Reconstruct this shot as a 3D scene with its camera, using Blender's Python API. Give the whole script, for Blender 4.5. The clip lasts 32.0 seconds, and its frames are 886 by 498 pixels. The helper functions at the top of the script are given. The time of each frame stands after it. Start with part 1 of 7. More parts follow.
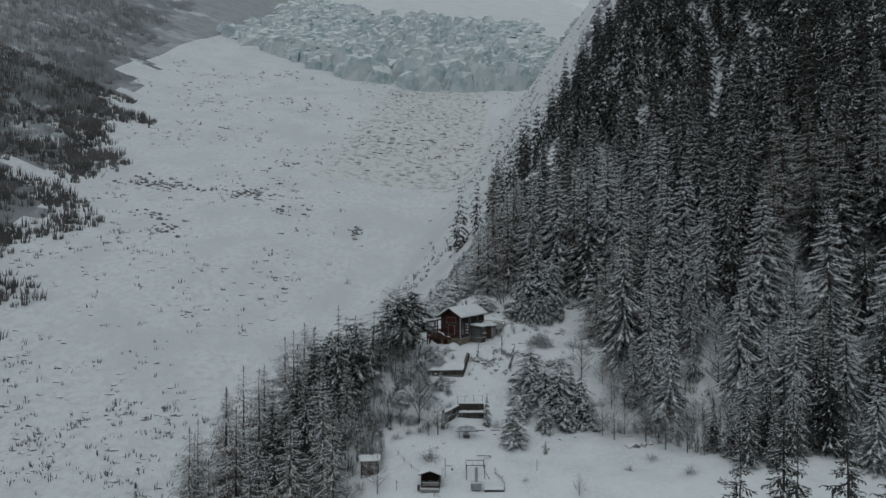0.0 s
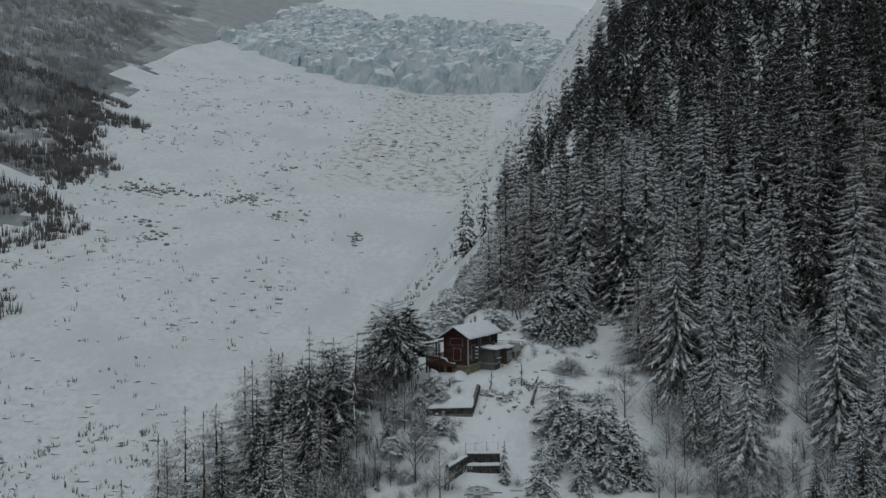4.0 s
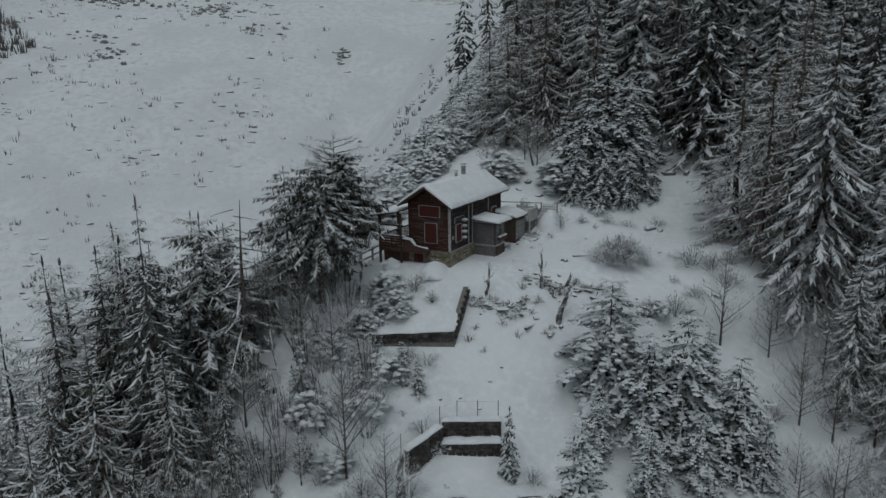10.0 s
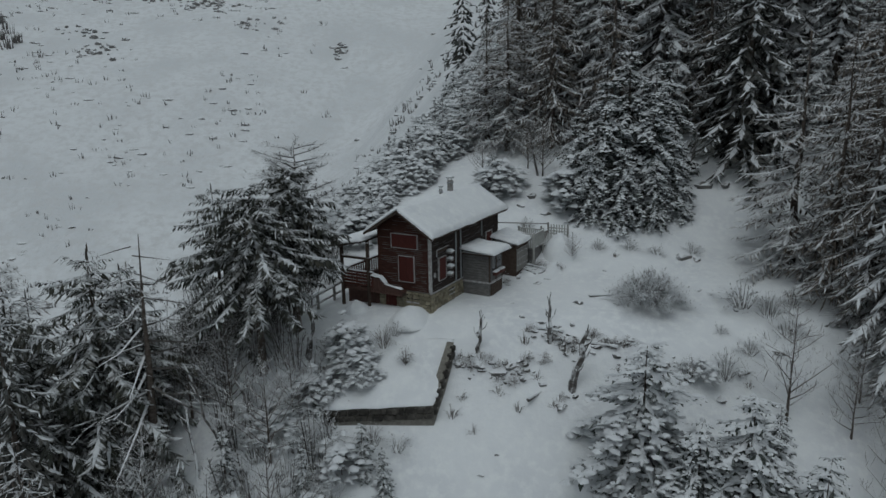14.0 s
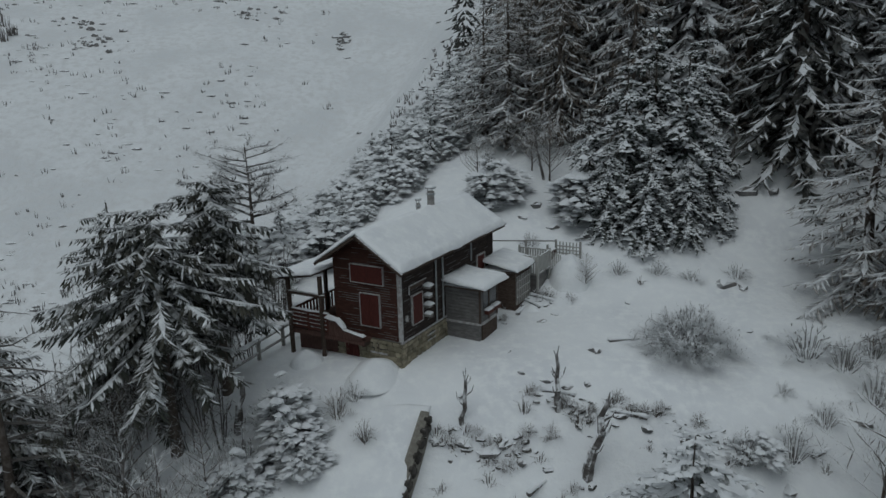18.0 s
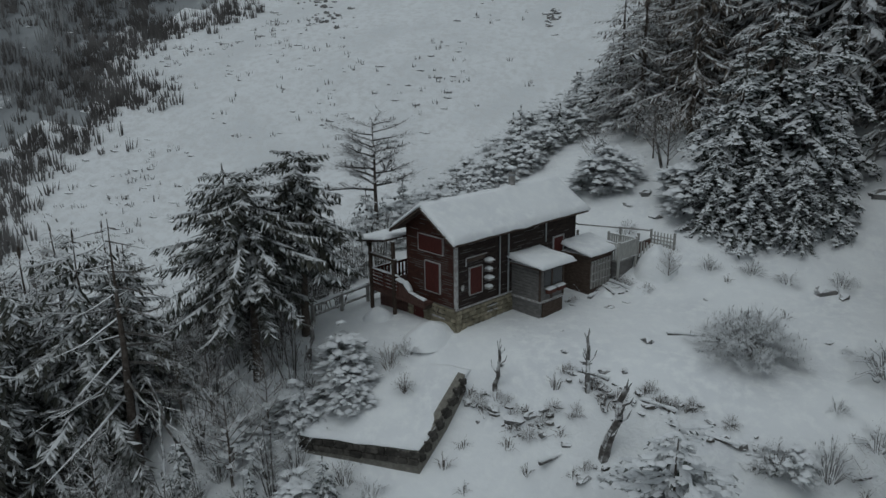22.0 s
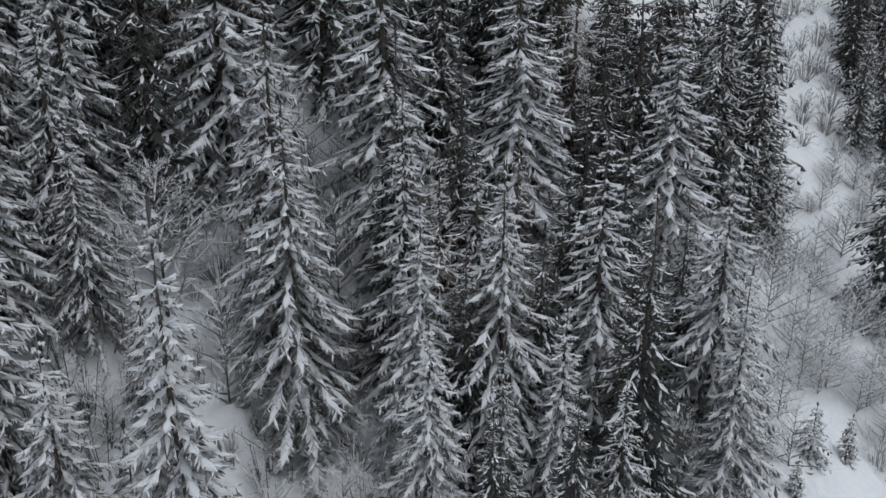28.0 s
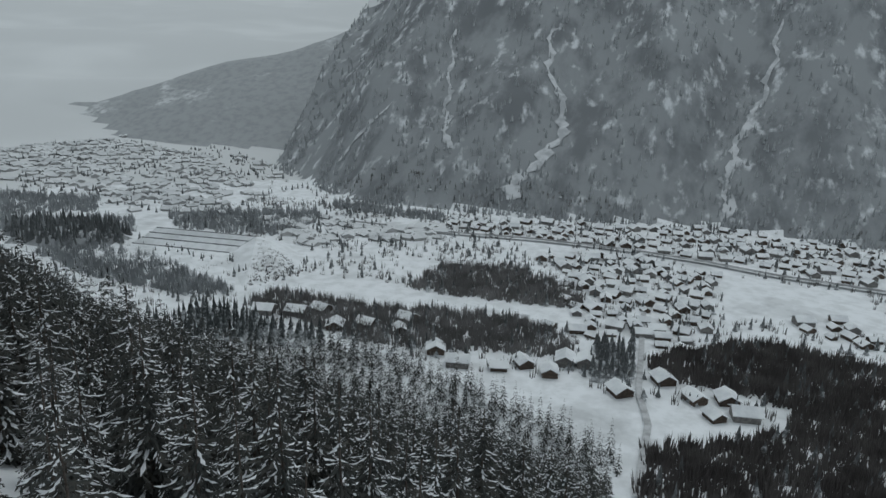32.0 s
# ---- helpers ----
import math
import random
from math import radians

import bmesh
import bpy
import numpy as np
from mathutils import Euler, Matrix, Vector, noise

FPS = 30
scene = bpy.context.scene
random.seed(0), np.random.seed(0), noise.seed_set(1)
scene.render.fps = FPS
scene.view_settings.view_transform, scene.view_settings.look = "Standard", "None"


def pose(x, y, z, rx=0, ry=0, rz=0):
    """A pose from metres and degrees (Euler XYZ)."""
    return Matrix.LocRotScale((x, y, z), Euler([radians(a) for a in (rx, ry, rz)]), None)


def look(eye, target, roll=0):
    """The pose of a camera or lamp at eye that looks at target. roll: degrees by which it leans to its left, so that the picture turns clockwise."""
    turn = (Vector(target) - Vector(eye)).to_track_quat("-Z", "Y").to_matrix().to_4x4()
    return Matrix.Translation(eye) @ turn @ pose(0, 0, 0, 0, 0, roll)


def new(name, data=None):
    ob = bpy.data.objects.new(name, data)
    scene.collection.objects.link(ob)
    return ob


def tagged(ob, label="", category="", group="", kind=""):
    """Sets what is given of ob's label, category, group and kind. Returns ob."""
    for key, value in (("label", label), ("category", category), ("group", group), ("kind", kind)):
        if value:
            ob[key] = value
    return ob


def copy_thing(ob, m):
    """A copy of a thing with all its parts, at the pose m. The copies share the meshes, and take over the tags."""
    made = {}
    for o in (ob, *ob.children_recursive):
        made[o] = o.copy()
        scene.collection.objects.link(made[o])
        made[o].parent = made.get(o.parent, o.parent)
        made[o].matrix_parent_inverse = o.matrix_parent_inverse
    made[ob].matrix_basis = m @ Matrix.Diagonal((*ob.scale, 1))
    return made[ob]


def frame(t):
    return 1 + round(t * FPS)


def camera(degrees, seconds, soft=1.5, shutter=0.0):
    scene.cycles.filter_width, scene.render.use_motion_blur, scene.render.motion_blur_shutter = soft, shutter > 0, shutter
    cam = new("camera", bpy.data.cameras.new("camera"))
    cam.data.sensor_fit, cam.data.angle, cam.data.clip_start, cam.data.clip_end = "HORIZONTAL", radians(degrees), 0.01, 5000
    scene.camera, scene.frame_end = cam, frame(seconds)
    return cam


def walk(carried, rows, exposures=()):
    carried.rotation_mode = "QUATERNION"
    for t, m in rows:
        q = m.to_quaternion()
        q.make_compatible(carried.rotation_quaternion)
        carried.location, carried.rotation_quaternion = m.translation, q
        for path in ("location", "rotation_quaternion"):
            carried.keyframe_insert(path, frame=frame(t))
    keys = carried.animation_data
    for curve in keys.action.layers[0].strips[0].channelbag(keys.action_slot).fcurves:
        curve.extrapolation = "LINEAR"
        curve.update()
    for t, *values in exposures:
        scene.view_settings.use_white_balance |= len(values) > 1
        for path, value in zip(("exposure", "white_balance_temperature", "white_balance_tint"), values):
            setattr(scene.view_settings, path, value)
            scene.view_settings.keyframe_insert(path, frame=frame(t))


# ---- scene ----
cam = camera(64.6, 32.0)
PATH = [
    (0, (1.034, 0.426, 11.685), (1.017, 2.426, 11.696), -0.0),
    (0.5, (0.842, 2.579, 11.639), (0.823, 4.579, 11.654), -0.0),
    (1, (0.894, 4.983, 11.533), (0.872, 6.983, 11.551), -0.1),
    (1.5, (0.776, 7.488, 11.463), (0.753, 9.488, 11.485), -0.1),
    (2, (0.91, 10.311, 11.5), (0.884, 12.311, 11.523), -0.3),
    (2.5, (0.974, 13.109, 11.451), (0.946, 15.109, 11.476), -0.3),
    (3, (1.087, 16.173, 11.367), (1.056, 18.173, 11.393), -0.4),
    (3.5, (1.162, 19.403, 11.374), (1.13, 21.402, 11.401), -0.5),
    (5.5, (1.684, 32.224, 10.857), (1.646, 34.223, 10.902), -0.5),
    (6, (1.826, 35.42, 10.687), (1.788, 37.42, 10.689), -0.6),
    (6.5, (1.954, 38.712, 10.697), (1.915, 40.711, 10.65), -0.6),
    (7, (2.141, 41.751, 10.561), (2.103, 43.75, 10.519), -0.6),
    (7.1, (2.182, 42.364, 10.555), (2.144, 44.359, 10.471), -0.6),
    (7.2, (2.224, 42.977, 10.549), (2.184, 44.966, 10.392), -0.6),
    (7.3, (2.265, 43.591, 10.543), (2.224, 45.572, 10.313), -0.6),
    (7.4, (2.307, 44.204, 10.537), (2.264, 46.179, 10.242), -0.6),
    (7.5, (2.348, 44.817, 10.531), (2.305, 46.79, 10.208), -0.7),
    (8, (2.596, 48.092, 10.404), (2.553, 50.066, 10.087), -0.7),
    (8.5, (2.781, 50.935, 10.087), (2.738, 52.905, 9.744), -0.7),
    (9, (3.094, 54.226, 10.192), (3.043, 56.175, 9.745), -0.8),
    (9.5, (3.385, 56.801, 10.248), (3.333, 58.749, 9.796), -0.9),
    (10, (3.576, 58.787, 10.205), (3.522, 60.732, 9.743), -0.9),
    (10.5, (3.816, 60.035, 10.249), (3.761, 61.979, 9.78), -1.0),
    (11, (3.987, 60.914, 10.22), (3.932, 62.855, 9.742), -1.0),
    (11.5, (4.185, 61.972, 10.213), (4.128, 63.914, 9.739), -0.9),
    (12, (4.406, 63.271, 10.196), (4.346, 65.213, 9.722), -1.0),
    (12.5, (4.462, 64.732, 10.113), (4.402, 66.675, 9.64), -0.9),
    (13, (4.504, 66.357, 10.081), (4.443, 68.299, 9.608), -1.0),
    (13.5, (4.565, 68.151, 10.029), (4.502, 70.093, 9.556), -1.0),
    (14, (4.637, 70.034, 9.941), (4.572, 71.977, 9.47), -1.0),
    (14.5, (4.624, 71.97, 9.9), (4.558, 73.913, 9.43), -1.0),
    (15, (4.626, 74.062, 9.809), (4.562, 76.005, 9.34), -0.9),
    (15.5, (4.778, 75.93, 9.636), (4.711, 77.879, 9.19), -1.0),
    (17.5, (5.67, 79.114, 9.485), (5.584, 81.053, 9.004), -1.7),
    (18, (5.833, 79.131, 9.573), (5.739, 81.067, 9.078), -1.5),
    (18.5, (6.029, 79.089, 9.639), (5.885, 81.019, 9.134), -1.4),
    (19, (6.294, 78.924, 9.711), (6.091, 80.846, 9.197), -1.2),
    (19.5, (6.777, 78.775, 9.7), (6.517, 80.689, 9.181), -1.1),
    (20, (7.593, 78.594, 9.699), (7.289, 80.5, 9.176), -0.9),
    (20.5, (8.561, 78.487, 9.719), (8.233, 80.387, 9.188), -0.7),
    (21, (9.651, 78.374, 9.816), (9.236, 80.255, 9.279), -0.8),
    (21.5, (10.843, 78.259, 9.854), (10.303, 80.107, 9.313), -0.8),
    (22, (12.189, 78.179, 9.913), (11.533, 79.988, 9.367), -0.8),
    (22.5, (13.29, 78.112, 10.03), (12.639, 79.919, 9.471), -0.6),
    (23, (13.706, 77.855, 10.082), (13.061, 79.662, 9.519), -0.5),
    (23.5, (13.989, 77.678, 10.199), (13.358, 79.488, 9.629), -0.7),
    (24, (14.13, 77.452, 10.191), (13.787, 79.338, 9.622), -0.3),
    (24.5, (14.34, 77.402, 10.27), (14.299, 79.317, 9.695), -0.1),
    (26.5, (14.804, 77.483, 9.993), (15.915, 79.045, 9.423), -0.6),
    (27, (14.779, 77.428, 9.97), (16.144, 78.773, 9.396), -0.5),
    (27.5, (14.868, 77.315, 10.054), (16.507, 78.304, 9.474), -0.3),
    (28, (14.914, 77.255, 10.068), (16.691, 77.962, 9.484), -0.1),
    (28.5, (14.93, 77.282, 10.104), (16.805, 77.662, 9.519), 0.2),
    (29, (14.907, 77.337, 10.225), (16.818, 77.351, 9.637), 0.6),
    (29.5, (14.904, 77.39, 10.197), (16.781, 77.022, 9.613), 0.9),
    (30, (14.667, 77.368, 10.177), (16.431, 76.622, 9.599), 1.2),
    (30.5, (14.641, 77.458, 10.144), (16.209, 76.355, 9.573), 1.5),
    (31, (14.576, 77.476, 10.167), (15.876, 76.064, 9.606), 1.6),
    (31.5, (13.999, 77.92, 10.434), (14.974, 76.263, 9.883), 1.7),
    (32, (13.487, 78.346, 10.565), (14.091, 76.517, 10.027), 1.8),
]
walk(cam, [(t, look(eye, target, roll)) for t, eye, target, roll in PATH],
     exposures=[(0.0, -0.42, 6150, 5), (6.0, -0.42, 6150, 5), (24.0, -0.42, 6150, 5), (26.5, 0.02, 6200, 13), (28.0, 0.44, 6250, 12), (29.5, 0.27, 6150, 6), (32.0, -0.02, 6150, 5)])

# ---- sky, sun and exposure ----
world = bpy.data.worlds.new("winter_sky")
scene.world = world
world.use_nodes = True
wn, wl = world.node_tree.nodes, world.node_tree.links
wn.clear()
w_out, w_bg, w_sky, w_mix = (wn.new(k) for k in ("ShaderNodeOutputWorld", "ShaderNodeBackground", "ShaderNodeTexSky", "ShaderNodeMix"))
w_sky.sky_type, w_sky.sun_disc, w_sky.sun_elevation, w_sky.sun_rotation = "NISHITA", False, radians(38), radians(200)
w_mix.data_type = "RGBA"
w_mix.inputs["Factor"].default_value = 0.93
w_mix.inputs["B"].default_value = (5.2, 5.45, 5.6, 1)          # closed winter cloud
wl.new(w_sky.outputs["Color"], w_mix.inputs["A"])
wl.new(w_mix.outputs["Result"], w_bg.inputs["Color"])
w_bg.inputs["Strength"].default_value = 0.1
wl.new(w_bg.outputs["Background"], w_out.inputs["Surface"])
sun = new("sun", bpy.data.lights.new("sun", "SUN"))
sun.data.energy, sun.data.angle, sun.data.color = 0.5, radians(40), (1.0, 0.98, 0.95)
sun.matrix_world = look((0, 0, 400), (60, 190, 0))

# ---- materials ----


def material(name, base, rough=0.8, alt=None, scale=3.0, blend=(0.4, 0.65), bump=0.0, bump_scale=20.0, metal=0.0, snow=None, detail=6.0, spread=0.0, stretch=(1, 1, 1), spec=0.3, fine=None):
    """A procedural surface: base, patches of alt, relief, and snow lying on what faces up (snow: the two heights of the normal, and patch scale)."""
    m = bpy.data.materials.new(name)
    m.use_nodes = True
    n, l = m.node_tree.nodes, m.node_tree.links
    p = n["Principled BSDF"]
    p.inputs["Roughness"].default_value, p.inputs["Metallic"].default_value = rough, metal
    p.inputs["Specular IOR Level"].default_value = spec
    geo = n.new("ShaderNodeNewGeometry")
    mp = n.new("ShaderNodeVectorMath")
    mp.operation = "MULTIPLY"
    mp.inputs[1].default_value = stretch
    l.new(geo.outputs["Position"], mp.inputs[0])

    def noise_tex(sc, det=6.0):
        t = n.new("ShaderNodeTexNoise")
        t.inputs["Scale"].default_value, t.inputs["Detail"].default_value, t.inputs["Roughness"].default_value = sc, det, 0.6
        l.new(mp.outputs[0], t.inputs["Vector"])
        return t

    def ramp(src, a, b):
        r = n.new("ShaderNodeMapRange")
        r.interpolation_type = "SMOOTHSTEP"
        r.inputs["From Min"].default_value, r.inputs["From Max"].default_value = a, b
        l.new(src, r.inputs["Value"])
        return r.outputs["Result"]

    def mix(fac, a, b):
        x = n.new("ShaderNodeMix")
        x.data_type = "RGBA"
        if isinstance(fac, float):
            x.inputs["Factor"].default_value = fac
        else:
            l.new(fac, x.inputs["Factor"])
        for sock, v in ((x.inputs["A"], a), (x.inputs["B"], b)):
            if isinstance(v, tuple):
                sock.default_value = (*v, 1)
            else:
                l.new(v, sock)
        return x.outputs["Result"]

    colour = mix(0.0, base, base)
    if alt:
        colour = mix(ramp(noise_tex(scale, detail).outputs["Fac"], *blend), base, alt)
    if fine:
        colour = mix(ramp(noise_tex(fine[1]).outputs["Fac"], *(fine[2:] or (0.4, 0.68))), colour, fine[0])
    if spread:
        oi = n.new("ShaderNodeObjectInfo")
        hsv = n.new("ShaderNodeHueSaturation")
        l.new(colour, hsv.inputs["Color"])
        r = n.new("ShaderNodeMapRange")
        r.inputs["To Min"].default_value, r.inputs["To Max"].default_value = 1 - spread, 1 + spread
        l.new(oi.outputs["Random"], r.inputs["Value"])
        l.new(r.outputs["Result"], hsv.inputs["Value"])
        colour = hsv.outputs["Color"]
    if snow:
        sep = n.new("ShaderNodeSeparateXYZ")
        l.new(geo.outputs["Normal"], sep.inputs[0])
        add = n.new("ShaderNodeMath")
        add.operation = "MULTIPLY_ADD"
        add.inputs[1].default_value = snow[3] if len(snow) > 3 else 0.9
        t = noise_tex(snow[2], 4.0)
        l.new(t.outputs["Fac"], add.inputs[0])
        l.new(sep.outputs["Z"], add.inputs[2])
        colour = mix(ramp(add.outputs[0], snow[0], snow[1]), colour, (0.8, 0.82, 0.84))
    l.new(colour, p.inputs["Base Color"])
    if bump:
        b = n.new("ShaderNodeBump")
        b.inputs["Strength"].default_value, b.inputs["Distance"].default_value = bump, 1.0 / bump_scale
        l.new(noise_tex(bump_scale).outputs["Fac"], b.inputs["Height"])
        l.new(b.outputs["Normal"], p.inputs["Normal"])
    return m


SNOW = (0.80, 0.82, 0.84)
M_SNOW = material("snow", SNOW, 0.75, (0.72, 0.74, 0.77), 0.25, bump=0.22, bump_scale=1.3, fine=((0.84, 0.86, 0.87), 2.0))
M_MORAINE = material("moraine_snow", (0.76, 0.78, 0.80), 0.8, (0.66, 0.68, 0.70), 0.03, bump=0.5, bump_scale=0.5, fine=((0.66, 0.67, 0.68), 0.35))
M_DEBRIS = material("debris_snow", (0.72, 0.73, 0.73), 0.85, (0.46, 0.46, 0.45), 0.2, blend=(0.48, 0.64), bump=0.6, bump_scale=0.6)
M_VALLEY = material("valley_snow", (0.80, 0.82, 0.84), 0.8, (0.52, 0.535, 0.545), 0.016, blend=(0.50, 0.68), fine=((0.66, 0.68, 0.69), 0.08))
M_ROOF_SNOW = material("roof_snow", (0.78, 0.80, 0.81), 0.8, (0.60, 0.62, 0.64), 0.06)
# base lightened to carry the distance haze; the snow patches are its own
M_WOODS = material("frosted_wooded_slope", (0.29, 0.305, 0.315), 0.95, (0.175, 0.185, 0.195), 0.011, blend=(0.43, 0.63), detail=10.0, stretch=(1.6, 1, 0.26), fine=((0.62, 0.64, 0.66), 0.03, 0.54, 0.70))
# spur and far snow greyed towards the sky: haze put into the colour
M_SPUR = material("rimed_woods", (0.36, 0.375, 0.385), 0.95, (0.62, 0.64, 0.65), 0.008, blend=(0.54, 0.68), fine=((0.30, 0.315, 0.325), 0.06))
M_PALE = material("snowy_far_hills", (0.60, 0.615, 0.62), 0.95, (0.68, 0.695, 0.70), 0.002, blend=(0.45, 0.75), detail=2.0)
M_ICE = material("glacier_ice", (0.60, 0.645, 0.66), 0.5, (0.38, 0.49, 0.515), 0.03, blend=(0.42, 0.60), bump=0.5, bump_scale=0.6, snow=(0.70, 1.0, 0.1), fine=((0.66, 0.69, 0.71), 0.15))
M_ROCK = material("rock", (0.13, 0.13, 0.13), 0.9, (0.22, 0.21, 0.2), 1.5, bump=0.4, bump_scale=6, snow=(0.95, 1.2, 1.2))
M_CLIFF = material("cliff_rock", (0.20, 0.20, 0.21), 0.9, (0.5, 0.52, 0.53), 0.12, bump=0.4, bump_scale=1, snow=(0.8, 1.1, 0.3))
M_BARK = material("bark", (0.075, 0.06, 0.05), 0.95, (0.14, 0.12, 0.105), 6, bump=0.5, bump_scale=30, snow=(1.0, 1.25, 3))
M_NEEDLE = material("spruce_needles", (0.058, 0.061, 0.057), 0.85, (0.098, 0.094, 0.085), 1.2, snow=(0.98, 1.24, 2.0, 0.5), spread=0.25)
M_NEEDLE_WHITE = material("frosted_needles", (0.105, 0.103, 0.100), 0.85, (0.18, 0.172, 0.166), 1.2, snow=(0.79, 1.13, 2.4, 0.5), spread=0.2)
M_NEEDLE_HEAVY = material("snow_laden_needles", (0.040, 0.050, 0.044), 0.85, (0.085, 0.092, 0.08), 1.2, snow=(0.92, 1.22, 1.8, 0.6), spread=0.2)
M_TREE_SNOW = material("snow_on_branches", (0.72, 0.74, 0.76), 0.8, (0.54, 0.56, 0.58), 1.6, blend=(0.45, 0.7))
M_FOREST = material("dark_forest_needles", (0.040, 0.044, 0.042), 0.85, (0.070, 0.068, 0.061), 0.4, snow=(1.26, 1.6, 1.2, 0.6))
M_NEEDLE_BARE = material("dark_needles", (0.038, 0.042, 0.035), 0.85, (0.066, 0.063, 0.050), 1.2, snow=(1.00, 1.26, 2.0, 0.6), spread=0.2)
M_LARCH = material("larch_twigs", (0.105, 0.088, 0.074), 0.9, (0.18, 0.152, 0.125), 3, snow=(0.98, 1.34, 2.5, 0.8), spread=0.2)
M_TWIG = material("bare_twigs", (0.12, 0.105, 0.095), 0.9, (0.2, 0.18, 0.165), 4, snow=(0.8, 1.2, 3.0, 0.8), spread=0.2)
M_STEM = material("grey_stems", (0.085, 0.078, 0.073), 0.9, (0.16, 0.15, 0.14), 4, snow=(1.0, 1.35, 3.0, 0.8))
M_FROST = material("frosted_twigs", (0.19, 0.185, 0.18), 0.9, (0.36, 0.358, 0.355), 2, snow=(0.6, 1.05, 3.0, 0.8), spread=0.15)
M_VALLEY_FIR = material("valley_firs", (0.105, 0.113, 0.115), 0.9, (0.15, 0.158, 0.16), 0.1, snow=(0.60, 1.02, 0.5, 0.8))
M_FAR_FIR = material("distant_firs", (0.058, 0.066, 0.066), 0.9, (0.09, 0.10, 0.102), 0.2, snow=(0.60, 1.02, 0.5, 0.8))
# far bank wood, lightened so that haze lies in its colour
M_LEFT_WOOD = material("rimed_bare_woods", (0.26, 0.265, 0.27), 0.95, (0.36, 0.365, 0.37), 0.03, snow=(0.9, 1.4, 0.4, 0.8))
M_VALLEY_WOOD = material("valley_bare_woods", (0.16, 0.154, 0.15), 0.95, (0.27, 0.262, 0.258), 0.05, snow=(0.9, 1.4, 0.4, 0.8))
M_DARK_WOOD = material("dark_bare_woods", (0.082, 0.074, 0.071), 0.95, (0.145, 0.134, 0.128), 0.05)
# needles lightened to the tone of the hazed slope
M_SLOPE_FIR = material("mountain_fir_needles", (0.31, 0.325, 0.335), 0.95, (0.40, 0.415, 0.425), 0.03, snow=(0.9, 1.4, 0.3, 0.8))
# woods near the far town, mist painted into a paler colour
M_HAZED_WOOD = material("rimed_mountain_firs", (0.28, 0.292, 0.30), 0.95, (0.40, 0.415, 0.425), 0.05, snow=(0.8, 1.3, 0.3, 0.8))
M_FAR_WOOD = material("distant_bare_woods", (0.115, 0.108, 0.105), 0.95, (0.20, 0.192, 0.188), 0.05, snow=(1.0, 1.5, 0.4, 0.8))

# ---- ground ----


def table(v, pairs):
    xs, ys = zip(*pairs)
    return np.interp(v, xs, ys)


def smax(a, b, k):
    h = np.clip(0.5 + 0.5 * (a - b) / k, 0, 1)
    return b + (a - b) * h + k * h * (1 - h)


def bumps(x, y):
    return (np.sin(x * 0.31 + 1.3 * np.sin(y * 0.23)) * np.sin(y * 0.37 + 0.7 * np.sin(x * 0.19)) * 0.35
            + np.sin(x * 0.83 + 2.0 * np.sin(y * 0.41)) * np.sin(y * 0.71 + 1.1) * 0.12)


def big_bumps(x, y):
    return (np.sin(x * 0.021 + 1.7 * np.sin(y * 0.013)) * np.sin(y * 0.026 + np.sin(x * 0.017)) * 6
            + np.sin(x * 0.061 + 1.3 * np.sin(y * 0.043)) * np.sin(y * 0.057 + 0.6) * 2)


VALLEY = -190.0
PROFILE = ((-400, -301.3), (68, -20.5), (73, -17), (78, -14.6), (86, -13.0), (92, -11.4), (94.6, -10.9), (96.2, -8.9), (98, -7.6), (100, -6.2), (102.5, -4.4),
           (104, -2.75), (106, -2.0), (112, -1.8), (116, -1.0), (120, 0.8), (127, 3.2), (134, 5.0), (150, 9.0), (180, 18), (245, 62), (337, 132), (700, 420))
EDGE = ((-300, 40), (-60, 22), (20, 12), (50, 2), (70, -6), (90, -11), (104, -8), (112, -7), (120, -6), (134, 0), (160, 8), (185, 17), (245, 60), (337, 128), (700, 420))


def bank(x, y):
    """The wooded bank with the chalet's clearing."""
    z = table(y, PROFILE) + np.clip(x - 5, -60, 21) * table(y, ((70, 0.12), (86, -0.02), (93, -0.06), (101, -0.1), (108, -0.03), (120, 0.08), (140, 0.2), (260, 0.3)))
    z = z + np.maximum(x - 26, 0) * table(y, ((70, 0.12), (85, 0.2), (110, 0.42), (160, 0.5), (340, 0.5)))
    z = z + 0.34 * np.clip(x - 82, 0, 130) * table(y, ((-140, 0), (-32, 0.4), (30, 1), (100, 1), (150, 0.3)))
    z = z + 0.2 * np.clip(x - 430, 0, 200) * table(y, ((-440, 0), (-211, 0.8), (-100, 1)))
    z = z + 32 * np.exp(-((x - 510) / 120) ** 2) * table(y, ((-380, 0), (-288, 0.9), (-225, 1), (-150, 0.2), (-100, 0))) - 0.3 * np.clip(x - 800, 0, 500) * table(y, ((-100, 1), (100, 0)))
    d = table(y, EDGE) - x
    return z - 0.82 * (np.sqrt(d * d + 16) + d) * 0.5


def snowfield(x, y):
    z = 0.45 * (y - 338) - 0.1 * (x + 100)
    z = z + 0.3 * np.maximum(-x - 225 - 0.12 * (y - 300), 0)
    return np.minimum(z, 900) + big_bumps(x, y) * 0.5 * np.clip((y - 150) / 200, 0, 1)


def spur(x, y):
    """A wooded ridge that runs down from the mountain to the town."""
    s, d = (877 - x) * 0.806 - (y + 1615) * 0.592, (x - 877) * 0.592 - (y + 1615) * 0.806
    crest = table(s, ((-900, -290), (-624, -145), (-475, -92), (-277, -26), (-108, 4), (0, 44), (200, 130), (600, 260)))
    return crest - 0.45 * (np.sqrt(d * d + 900) - 30) + big_bumps(x * 0.5, y * 0.5) * 0.9


